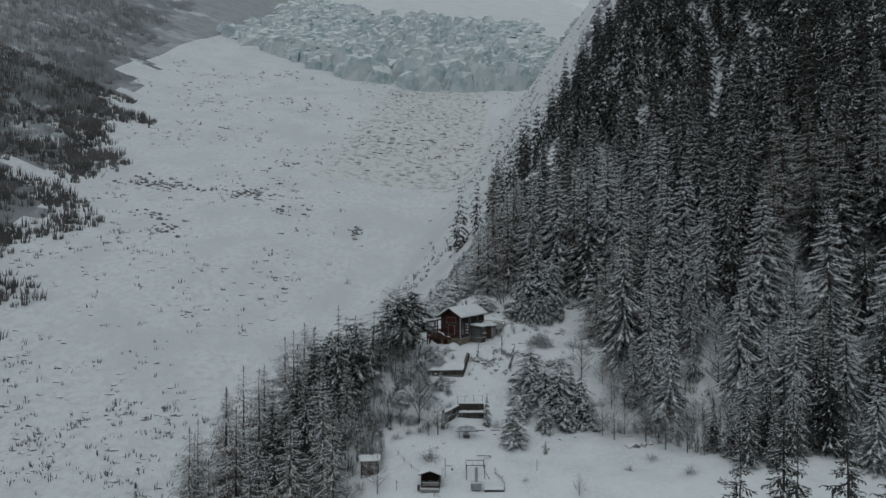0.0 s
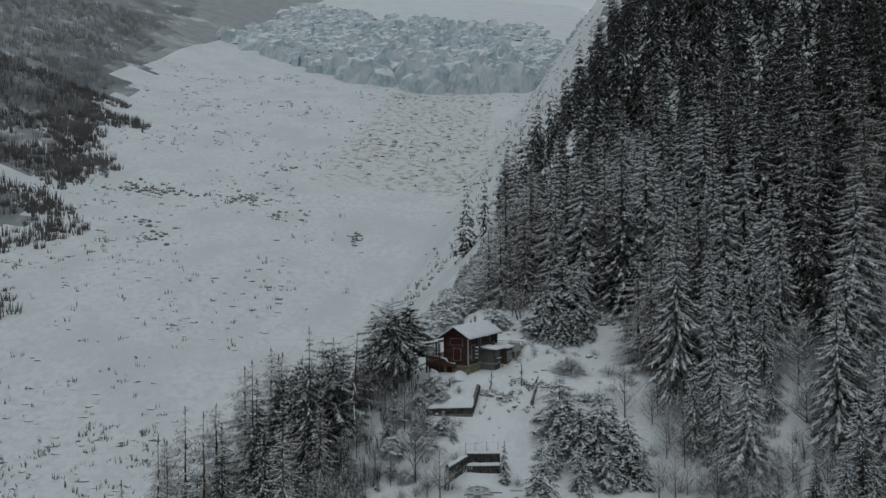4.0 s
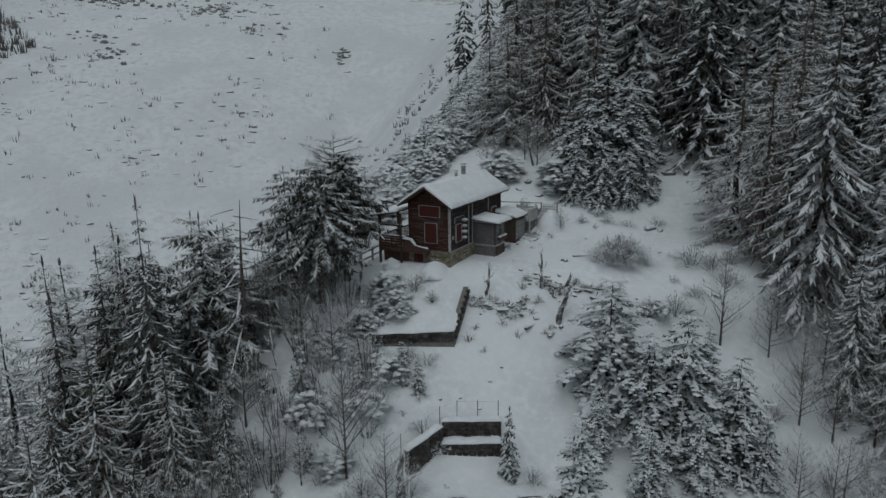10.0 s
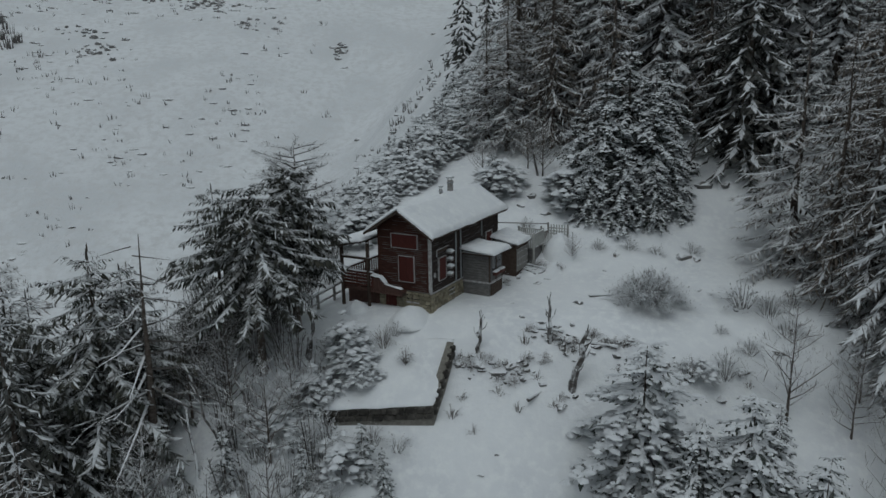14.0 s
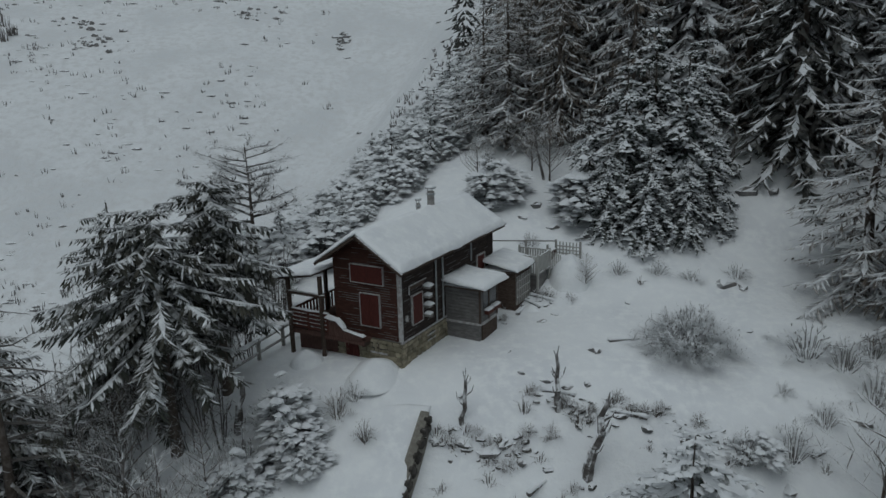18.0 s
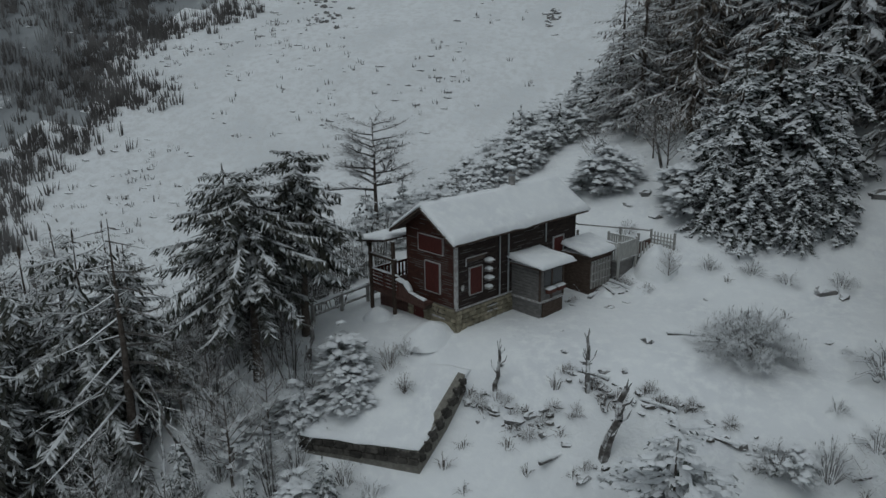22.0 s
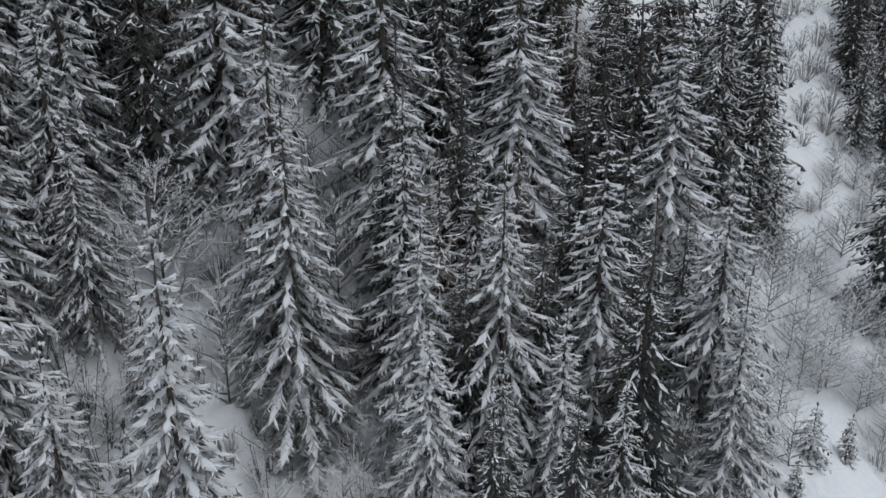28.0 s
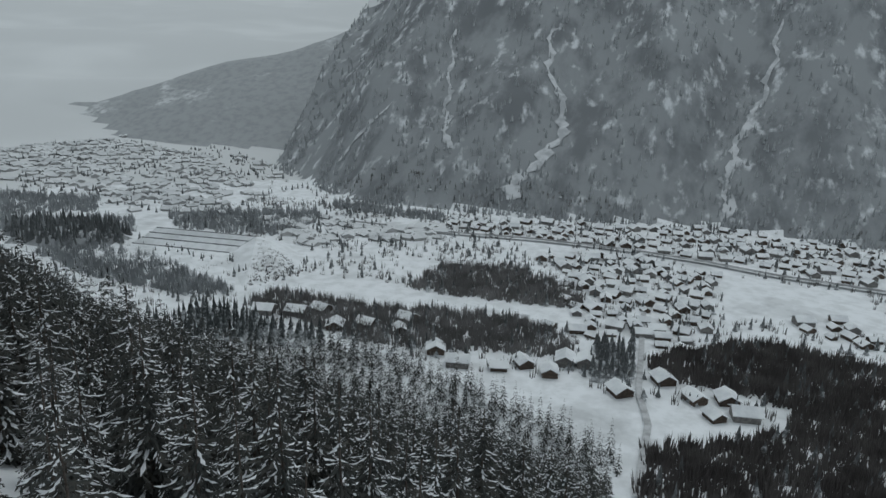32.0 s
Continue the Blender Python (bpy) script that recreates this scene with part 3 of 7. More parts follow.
YOUNG = Kind([tree("young_fir", "small young fir white with fresh snow", "fir tree",
                   trunk_mesh(4, 0.07, seed=i, n=5), spruce_crown(4, r, 60 + i, 11, 7, 6, M_NEEDLE_HEAVY, low=0.03, droop=0.45, full=1.4, load=0.7), "young firs")
              for i, r in enumerate((1.2, 1.0, 1.45))])
SPARSE = Kind([tree("old_spruce", "dark shaggy spruce with sparse hanging boughs", "spruce tree",
                    trunk_mesh(12, 0.22, seed=i, lean=le), spruce_crown(12, r, 80 + i, 19, 8, 34, M_NEEDLE_BARE, low=lo, droop=0.4, ragged=0.65, full=0.6, power=0.36, slim=1.35, reach=0.8, cap=0.6, load=0.16), "dark trees on the ridge")
               for i, (r, lo, le) in enumerate(((5.0, 0.28, 0.0), (4.0, 0.05, 0.0), (4.6, 0.32, 0.02)))])
FLAT = Kind([tree("old_spruce", "broad flat-topped dark spruce with a bare lower trunk", "spruce tree",
                  trunk_mesh(9.6, 0.24, seed=i, lean=le), spruce_crown(10, r, 86 + i, 16, 9, 44, M_NEEDLE_BARE, low=lo, droop=0.3, ragged=0.6, full=0.62, power=0.36, slim=1.35, reach=0.8, cap=0.46, load=0.22, lead=False), "dark trees on the ridge")
             for i, (r, lo, le) in enumerate(((3.5, 0.5, 0.0), (2.7, 0.46, 0.02)))])
BUSH = Kind([tree("dwarf_pine", "low dense pine bush padded with fresh snow", "pine bush",
                  trunk_mesh(0.7, 0.05, seed=i, n=4), pine_bush(r, t, 180 + i, 92, M_NEEDLE_HEAVY), "dwarf pines on the spur")
             for i, (r, t) in enumerate(((1.7, 1.9), (1.4, 2.4), (1.9, 1.6)))])
LARCH = Kind([tree("larch_tree", "bare brown larch with snow on thin branches", "larch tree",
                   trunk_mesh(18, 0.25, seed=i), spruce_crown(18, 3.5, 70 + i, 30, 6, 13, M_LARCH, low=0.06, droop=0.22, ragged=0.5, full=0.6, slim=0.75, reach=1.1, cap=0.8, load=0.4, power=0.7), "larches on the slope")
              for i in range(3)])
THIN_LARCH = Kind([tree("larch_tree", "thin leafless larch with short bare branches", "larch tree",
                        trunk_mesh(14, 0.19, seed=i), spruce_crown(14, 1.7, 75 + i, 30, 6, 13, M_LARCH, low=0.12, droop=0.08, ragged=0.7, full=0.6, slim=0.75, reach=1.3, cap=0.7, load=0.16, power=0.5), "thin larches on the ridge")
                   for i in range(3)])
BARE = Kind([tree("bare_tree", "leafless grey tree with fine upright twigs", "bare tree",
                  trunk_mesh(6, 0.08, seed=i), bare_crown(6, 2.5, 90 + i, 34, 14, M_TWIG, low=0.14, up=0.85, thick=0.042, fork=2), "bare trees on the slope")
             for i in range(3)])
FROSTED = Kind([tree("birch_tree", "leafless birch white with frost", "bare tree",
                     trunk_mesh(6.5, 0.08, seed=i, n=4), bare_crown(6.4, 3.7, 120 + i, 34, 14, M_FROST, low=0.0, up=0.75, thick=0.085, fork=1), "frosted birches on the slope")
                for i in range(3)])
SHRUB = Kind([tree("shrub", "leafless shrub with frosted twigs in the snow", "shrub",
                   trunk_mesh(0.6, 0.04, seed=i, n=4), dome_crown(1.3, 1.6, 140 + i, 38, 7, mt, 0.022), "shrubs")
              for i, mt in enumerate((M_TWIG, M_FROST, M_FROST))])

rnd = random.Random(7)
placed = []
count_tufts = 0


def free(x, y, gap):
    if all((x - a) ** 2 + (y - b) ** 2 > gap * gap for a, b in placed):
        placed.append((x, y))
        return True
    return False


def stand(kind, i, x, y, tall, model, turn=None, wide=1.0, label=""):
    """One tree of its own at its place, with its height."""
    placed.append((x, y))
    return kind.put(i, spot(x, y, (x * 77 + y * 31) % 360 if turn is None else turn, tall / model, wide=wide), label)


# trees that stand alone, by place
stand(FLAT, 0, -5.6, 102.6, 9.8, 10)
stand(FLAT, 1, -4.2, 104.6, 9.0, 10)
for x, y, h, i, w in ((-12.2, 99.7, 11.5, 1, 1.05), (-11.8, 101.6, 9, 1, 1.1), (-15.5, 98.5, 12, 2, 1.0), (-8.2, 104.8, 8.5, 1, 1.0)):
    stand(SPARSE, i, x, y, h, 12, wide=w)
for x, y, h, i in ((-14.0, 95.7, 17.1, 0), (-19.6, 95.9, 15.2, 3), (-22, 92, 15, 1), (-17.5, 91, 13, 2)):
    stand(SPRUCE, i, x, y, h, 18, wide=0.85, label="tall spruce with dark lower boughs on the ridge")
for x, y, h, i in ((-20.7, 105.9, 13, 0), (-18.4, 102, 12.4, 1), (-23, 103, 13.5, 2), (-25, 99, 13.5, 0), (-30, 98, 14, 2), (-33, 94, 15, 0), (-36.4, 84, 20, 1), (-31.7, 80, 19, 0), (-34.4, 76, 20, 2)):
    stand(THIN_LARCH, i, x, y, h, 14, wide=1.8)
for x, y, h, i in ((-30.7, 86, 20, 0), (-31.1, 90, 17.8, 1), (-27.5, 90, 19, 2), (-26.4, 94, 19, 0), (-23.8, 92, 17.5, 1), (-20.4, 97, 16.5, 2), (-24.3, 76, 18, 0), (-28.4, 74, 20, 1), (-20.3, 82, 12.3, 2), (-27, 82, 17, 1)):
    stand(LARCH, i, x, y, h, 18, wide=1.1, label="tall brown larch with dense bare branches on the ridge")
for x, y, h, i in ((-17.8, 98, 14.5, 1), (-18.4, 88, 12.1, 4), (-15.5, 88, 7, 0), (-13.0, 90, 7.4, 3), (-22.5, 86, 13, 2)):
    stand(SPRUCE, i, x, y, h, 18, label="dark spruce on the steep flank of the ridge")
DEAD = Kind([tree("dead_larch", "dead grey larch with a pale trunk and long bare branches", "larch tree", trunk_mesh(11.4, 0.26, seed=8, lean=-0.05), bare_crown(11.2, 4.8, 205, 30, 6, M_STEM, low=0.3, up=-0.25, thick=0.085, fork=2, fine=1.1))])
stand(DEAD, 0, -9.9, 99.2, 11.6, 11.4)
CROOKED = Kind([tree("larch_tree", "bare larch with spreading crooked branches behind the chalet", "larch tree", trunk_mesh(10.5, 0.22, seed=5), bare_crown(10.5, 3.4, 200, 26, 26, M_STEM, low=0.45, up=0.3, thick=0.13, fork=4, fine=1.2, taper=0.45))])
stand(CROOKED, 0, -7.4, 119.3, 8.4, 10.5, wide=1.15)
for x, y, h, i, w in ((12.4, 98.6, 7.2, 0, 1.45), (14.2, 96.4, 5.8, 2, 1.1), (16.2, 96.2, 7.4, 0, 1.1), (18.9, 95.2, 6.8, 2, 1.0), (9.3, 89.8, 7.2, 1, 1.05), (13.5, 92.8, 4.6, 1, 1.0), (16.6, 94.0, 4.8, 0, 1.0), (11.2, 95.4, 4.2, 1, 1.0), (20.2, 94.2, 4.5, 1, 0.9), (17.9, 97.6, 5.5, 1, 0.8)):
    stand(LADEN, i, x, y, h, 9, wide=w)
for x, y, h, i, w in ((14.4, 119.6, 9.8, 1, 0.9), (17.7, 119.4, 9.6, 1, 0.95), (16.2, 120.6, 11.4, 1, 0.85), (12.7, 121.4, 6.6, 1, 0.95), (19.2, 121.5, 9.8, 1, 0.85), (15.4, 117.6, 5.4, 0, 1.0), (17.4, 117.3, 4.6, 2, 0.95), (13.3, 118.6, 5.2, 0, 0.95), (19.0, 118.8, 6.0, 1, 1.0), (6.7, 122.5, 3.1, 2, 1.0)):
    stand(LADEN, i, x, y, h, 9, wide=w, label="thick fir heaped with snow behind the clearing")
for x, y, h, i in ((-7.9, 91.1, 2.2, 0), (-0.1, 98.4, 2.4, 2), (-6.1, 97.5, 3.2, 0), (-4.6, 95.8, 2.0, 1), (-6.6, 92.6, 1.4, 1), (0.9, 97.6, 2.2, 0), (-2.6, 97.3, 2.6, 1), (31.6, 96.5, 5.3, 0), (13.0, 87.6, 1.6, 1), (-5.4, 94.4, 2.4, 2)):
    stand(YOUNG, i, x, y, h, 4)
stand(YOUNG, 1, 6.1, 94.2, 4.4, 4, wide=0.7, label="broken fir with one leaning bough beside the retaining wall")
stand(BARE, 0, -2.9, 93.4, 7.8, 6, wide=0.75, label="small twiggy tree with snow on its crown")
for x, y, h, i in ((20.1, 101.6, 6.0, 0), (23.0, 101.1, 4.1, 1), (22.3, 90.9, 4.9, 2), (24.2, 99.0, 4.6, 0), (25.0, 96.4, 4.8, 1), (21.0, 91.8, 3.8, 1), (-0.4, 90.6, 5.0, 2), (-1.6, 90.2, 3.4, 0), (24.0, 102.5, 4.4, 2), (15.2, 76.8, 2.5, 1), (6.0, 124.5, 3.5, 1), (9.6, 125.6, 4.0, 2), (10.6, 124.0, 4.5, 0), (11.4, 113.6, 2.0, 1)):
    stand(BARE, i, x, y, h, 6)
for x, y, h, i, w in ((20.1, 108.0, 1.9, 1, 1.3), (21.2, 107.0, 1.5, 2, 1.2), (17.6, 103.2, 1.6, 2, 0.9), (15.8, 103.0, 1.2, 0, 1.2), (-2.6, 91.2, 1.5, 1, 1.0), (-4.4, 93.2, 1.2, 2, 1.0), (-2.0, 95.6, 1.4, 1, 1.2), (0.4, 103.6, 1.2, 0, 0.9), (1.6, 102.4, 0.8, 0, 0.9), (21.6, 105.2, 1.6, 2, 1.2), (15.3, 114.7, 0.9, 2, 1.3), (16.9, 114.2, 0.8, 1, 1.3), (13.3, 114.9, 0.9, 2, 1.1), (19.3, 114.6, 1.0, 1, 1.2), (-3.2, 99.0, 1.4, 1, 1.1), (-5.2, 100.0, 1.8, 0, 1.0), (18.0, 105.4, 0.7, 1, 1.0), (8.9, 117.9, 1.0, 1, 1.0), (-8.6, 94.0, 1.7, 1, 1.0), (1.2, 95.9, 1.1, 1, 1.2), (7.4, 93.8, 1.2, 2, 1.0), (9.8, 80.5, 0.7, 2, 1.0), (25.6, 86.2, 1.2, 1, 1.2), (28.4, 80.2, 1.3, 2, 1.2), (22.2, 83.0, 0.9, 0, 1.0)):
    stand(SHRUB, i, x, y, h, 1.6, wide=w)
DOME = Kind([tree("round_shrub", "broad round shrub of fine frosted twigs in the clearing", "shrub", trunk_mesh(0.4, 0.05, seed=3, n=4), dome_crown(2.3, 1.9, 150, 230, 13, M_FROST, 0.022, 2))])
stand(DOME, 0, 14.9, 107.9, 1.15, 1.15)
for x, y, h, i in ((-0.9, 102.1, 1.3, 0), (-1.4, 102.8, 1.5, 1), (-0.5, 101.5, 1.0, 2), (-2.1, 101.4, 1.3, 0), (-2.8, 100.9, 1.5, 1), (6.4, 121.6, 2.0, 1), (7.4, 122.6, 2.2, 0), (12.2, 119.9, 2.6, 1), (16.4, 103.2, 1.1, 2), (-4.4, 99.6, 1.6, 0), (-1.0, 98.0, 1.5, 1), (-2.2, 96.6, 1.4, 2), (-5.4, 96.2, 1.6, 0), (-3.6, 93.8, 1.3, 1)):
    stand(BUSH, i, x, y, h, 2.0, label="low snow-padded bush beside the terrace")
TUFT = Kind([tree("grass_tuft", "dry stalks poking through the snow", "dry grass", trunk_mesh(0.2, 0.02, seed=i, n=4), dome_crown(0.4, 0.45, 170 + i, 14, 2, M_TWIG, 0.012, 0), "dry tufts in the clearing") for i in range(2)])
for k in range(400):
    x, y = rnd.uniform(-3, 27), rnd.uniform(84, 118)
    if (-1 < x < 10 and 98 < y < 116) or ground_z(x, y) < -14:
        continue
    if math.sin(x * 0.9 + y * 0.4) + math.sin(y * 0.8) > rnd.uniform(-0.2, 1.6) and count_tufts < 24:
        count_tufts += 1
        TUFT.put(k % 2, spot(x, y, rnd.uniform(0, 360), rnd.uniform(0.5, 1.5), sink=0.05))
for x, y, s in ((3.9, 100.8, 1.6), (4.4, 101.6, 1.3), (4.9, 100.2, 1.2), (6.2, 101.9, 1.5), (7.1, 101.2, 1.2), (6.7, 103.0, 1.4), (8.1, 102.6, 1.3), (7.6, 103.9, 1.5), (8.8, 101.5, 1.1), (9.6, 103.6, 1.6), (5.3, 102.8, 1.2), (4.2, 103.2, 1.4)):
    TUFT.put(int(x) % 2, spot(x, y, x * 90, s, sink=0.05))
for x, y, h, i, w in ((29.5, 100.2, 16.1, 1, 0.9), (34.7, 105.6, 11.0, 0, 0.9), (33.4, 104.2, 14, 1, 1.0), (36.4, 106.6, 15, 3, 1.0), (31.6, 106.8, 15, 0, 0.9), (39.6, 106.0, 16, 1, 0.9), (42.8, 104.4, 16, 3, 1.0), (36.0, 102.4, 10, 2, 0.9), (37.2, 104.6, 12.5, 3, 0.95), (26.8, 98.6, 10.5, 0, 0.9), (35.2, 98.8, 8.0, 4, 1.0), (28.8, 96.4, 11, 2, 1), (28.0, 93.8, 8, 0, 1), (30.8, 104.2, 14, 1, 1), (29.6, 109, 12, 3, 1), (39.9, 94.5, 15.9, 2, 1.0), (41.1, 88.7, 13.0, 3, 1.1), (47, 82, 16, 0, 1), (50, 76.5, 15, 2, 1), (43.6, 79.4, 15, 1, 1), (46.6, 75.4, 12, 4, 1.1), (51, 81.5, 16, 3, 1), (43, 85.6, 15, 2, 1), (53, 84, 17, 1, 1), (44.5, 91, 16, 4, 1.1), (49.5, 90, 18, 3, 1), (37.7, 86.9, 10.5, 0, 1.15), (42.1, 82.5, 10.2, 4, 1.25), (51.5, 78.4, 11.5, 1, 0.9), (42.0, 96.5, 19, 0, 0.9), (46, 92, 18, 1, 0.95), (73.3, 74.8, 9.5, 1, 1.0), (78.3, 72.6, 10.4, 0, 1.0), (80.1, 63.3, 21.4, 2, 0.9), (84.8, 57.3, 19.5, 0, 0.9), (86.2, 53.6, 14, 3, 0.95), (137.2, 30.5, 19, 1, 1), (91, 33.5, 22, 2, 0.9), (114, 30.9, 17.5, 3, 1), (109.7, 38.6, 11, 0, 1), (130.8, 2.5, 17, 1, 1), (98.6, 75, 9, 4, 1), (134, 40.7, 14, 2, 1), (89.9, 26.8, 16, 0, 1), (72.1, 29.2, 21, 3, 1), (26.8, 103.9, 19.5, 2, 0.9), (32.5, 110, 18, 1, 1.0), (30.0, 92.4, 17.5, 4, 1.1), (27.5, 106.5, 15, 3, 0.9), (65.0, 45.0, 16.9, 1, 1.1), (66.4, 34.3, 19.3, 0, 1.0), (70, 40, 17, 3, 1.1), (60, 38, 17.5, 2, 1.1)):
    if y < 107 and (x < 42 or x < 58 and i % 2 == 0):
        stand(WHITE, i, x, y, h, 13, wide=w * 0.9)
    else:
        stand(SPRUCE, i, x, y, h, 18, wide=w)
for x, y, h, i in ((25.8, 106.4, 16.3, 0), (28.5, 112, 17, 1), (44, 89, 14, 2), (46.5, 86, 15, 0), (31, 116.5, 17, 2), (25.2, 108.8, 15, 1)):
    stand(LARCH, i, x, y, h, 18)
for x, y, h, i in ((8.3, 130.5, 12.3, 1), (6.6, 133, 11.5, 2), (9.8, 132, 10.5, 0), (24.6, 112.6, 14, 2)):
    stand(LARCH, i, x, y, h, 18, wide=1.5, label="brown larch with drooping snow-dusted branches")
for x, y, h, i in ((39.3, 101.3, 9.5, 0), (38, 97, 7, 2), (44, 84, 6, 1), (47, 80, 6.5, 0), (34, 91.8, 5.5, 2), (50, 76, 5.5, 1), (54, 78, 6.5, 2), (58, 75, 6.5, 0), (56, 72.5, 5, 1), (61, 71, 6, 2), (64, 69, 6, 0), (66, 66, 5.5, 1), (60, 76, 7, 1), (66, 73, 7, 2), (70, 70, 6.5, 0), (70, 64, 6, 1), (75, 66, 7, 2), (76, 60, 6.5, 0), (81, 56, 6, 1), (79, 69, 7.5, 2), (46, 77.5, 5, 0), (84, 50, 6, 2), (68, 79, 8, 1)):
    stand(FROSTED, i, x, y, h, 8)
for x, y, h, i in ((73.7, 46.3, 5.9, 0), (61.5, 63.8, 5.5, 1), (54.5, 70.8, 3.5, 2), (52, 74, 4, 0), (49.5, 72, 2.4, 1), (57, 68.5, 3, 1)):
    stand(YOUNG, i, x, y, h, 4, label="young fir dusted with snow at the edge of the piste")

for x, y, h, i in ((31, 63.5, 20, 0), (35, 60.5, 21, 2), (29, 57, 22, 1), (38.5, 57, 20, 3), (25, 58.5, 21, 4), (34, 53.5, 23, 0), (42.5, 53.5, 21, 1), (22.5, 53, 22, 2), (28, 50, 24, 3), (40, 47, 23, 0), (46.5, 48.5, 22, 4), (34, 46, 24, 1), (24, 46.5, 23, 0), (30, 42, 24, 2), (51.5, 46, 22, 2)):
    stand(SPRUCE, 1 + 2 * (i % 2), x, y, h, 18, wide=0.95)
for x, y, h, i in ((34.6, 79.2, 8.5, 0), (37.4, 81.0, 9.5, 1), (36.2, 83.8, 9, 3), (39.4, 84.4, 9.5, 4), (34.0, 82.4, 7.5, 2), (39.8, 79.6, 9, 0), (42.2, 87.0, 11, 1), (36.8, 78.0, 7, 4), (33.0, 85.4, 6.5, 1), (44.8, 84.2, 12, 3), (47.4, 88.4, 13, 2)):
    stand(SPRUCE, i, x, y, h, 18, wide=1.15, label="spruce with long snow-lined boughs at the edge of the piste")
for x, y, h, i in ((27.5, 61.5, 9, 0), (37, 63.5, 8, 1), (32, 58, 9, 2), (43, 58.5, 7, 0), (26.5, 54, 9, 1), (47.5, 55, 7, 2)):
    stand(FROSTED, i, x, y, h, 8)


def clearing_right(y):
    return table(y, ((40, 60), (55, 80), (64, 68), (74, 56), (79, 46), (84, 36), (92, 30), (101, 28.5), (112, 30), (122, 27), (127, 13), (134, 7), (160, 12), (185, 22), (245, 64), (337, 132)))


# thicket of dwarf pines and young firs along the spur behind the chalet
for k in range(2600):
    y = 113 + 82 * rnd.random() ** 1.25
    x = table(y, EDGE) + rnd.uniform(-8, 5.5 if y > 126 else 3.5)
    if y < 126 and x > 1 or y < 117 and x > -6.5 or not free(x, y, 1.25 if y < 150 else 1.9):
        continue
    q = rnd.random()
    if q < 0.72:
        BUSH.put(rnd.randrange(3), spot(x, y, rnd.uniform(0, 360), rnd.uniform(0.55, 1.15)))
    elif q < 0.86:
        YOUNG.put(rnd.randrange(3), spot(x, y, rnd.uniform(0, 360), rnd.uniform(0.6, 1.2), wide=1.3))
    elif q < 0.94:
        SHRUB.put(1, spot(x, y, rnd.uniform(0, 360), rnd.uniform(0.8, 1.5)))
    elif y > 124:
        LADEN.put(rnd.randrange(3), spot(x, y, rnd.uniform(0, 360), rnd.uniform(0.4, 0.62)))

# dark larches and spruces that close the ridge's foot
for x, y, h, i in ((-14, 84, 15, 0), (-17, 80, 16, 1), (-21, 78, 17, 2), (-12, 79, 13, 1), (-25, 86, 18, 0), (-29, 95, 17, 2), (-16, 92.5, 13, 2), (-12.5, 93.5, 10, 0), (-11.4, 101.5, 9, 1), (-14, 103, 10, 2), (-24, 70, 17, 1), (-30, 69, 18, 0)):
    stand(LARCH, i, x, y, h, 18, wide=1.1, label="brown larch with snow-dusted twigs on the ridge")
for x, y, h, i in ((-13.2, 86.5, 10, 1), (-19.8, 84, 14, 3), (-9.8, 94.5, 6, 0), (-15.8, 100.5, 11, 2)):
    stand(SPRUCE, i, x, y, h, 18, label="dark spruce on the steep flank of the ridge")
# bushes round the terrace and above the hut
for x, y, h, i in ((-2.4, 100.6, 1.7, 1), (-1.9, 99.4, 1.5, 2), (-3.4, 97.8, 1.6, 1), (-1.4, 96.8, 1.4, 2), (-4.0, 96.4, 1.5, 1), (0.2, 99.4, 1.1, 0), (1.4, 99.2, 1.0, 1), (-5.0, 98.6, 1.6, 2), (-3.0, 94.6, 1.3, 1), (-0.9, 93.6, 1.3, 2), (0.5, 92.4, 1.6, 1), (-1.8, 92.2, 1.4, 0), (-6.0, 95.8, 1.5, 1), (-4.2, 91.0, 1.1, 2), (-5.6, 90.2, 1.2, 1), (-6.9, 94.8, 1.6, 2), (-2.2, 103.2, 1.5, 1), (-2.9, 102.0, 1.8, 2), (1.0, 104.2, 0.9, 1), (2.2, 95.2, 1.0, 1), (19.2, 104.2, 1.1, 1), (22.6, 107.5, 1.3, 2), (24.5, 110.2, 1.4, 1), (26.0, 93.6, 1.8, 1), (23.8, 94.0, 1.6, 2), (22.0, 97.4, 1.4, 1), (24.9, 106.0, 1.6, 2)):
    stand(SHRUB, i, x, y, h, 1.6, wide=1.1)
for x, y, h, i in ((-4.3, 98.4, 5.0, 0), (-6.6, 100.4, 5.2, 1), (-7.6, 102.6, 5.5, 2), (-9.2, 96.2, 5, 0), (-5.4, 93.2, 3.6, 1), (-8.8, 101.0, 5.0, 2), (-3.6, 100.2, 3.8, 1), (26.4, 91, 5.5, 0), (28, 88, 5, 1), (30, 86, 5.5, 2), (23.4, 97.2, 4.2, 1), (26.2, 100.4, 4.6, 2), (27.2, 96, 5, 0), (24.2, 93.2, 4, 2), (22.2, 94.6, 3.4, 0), (26.8, 108.5, 4.2, 1)):
    stand(BARE, i, x, y, h, 6)

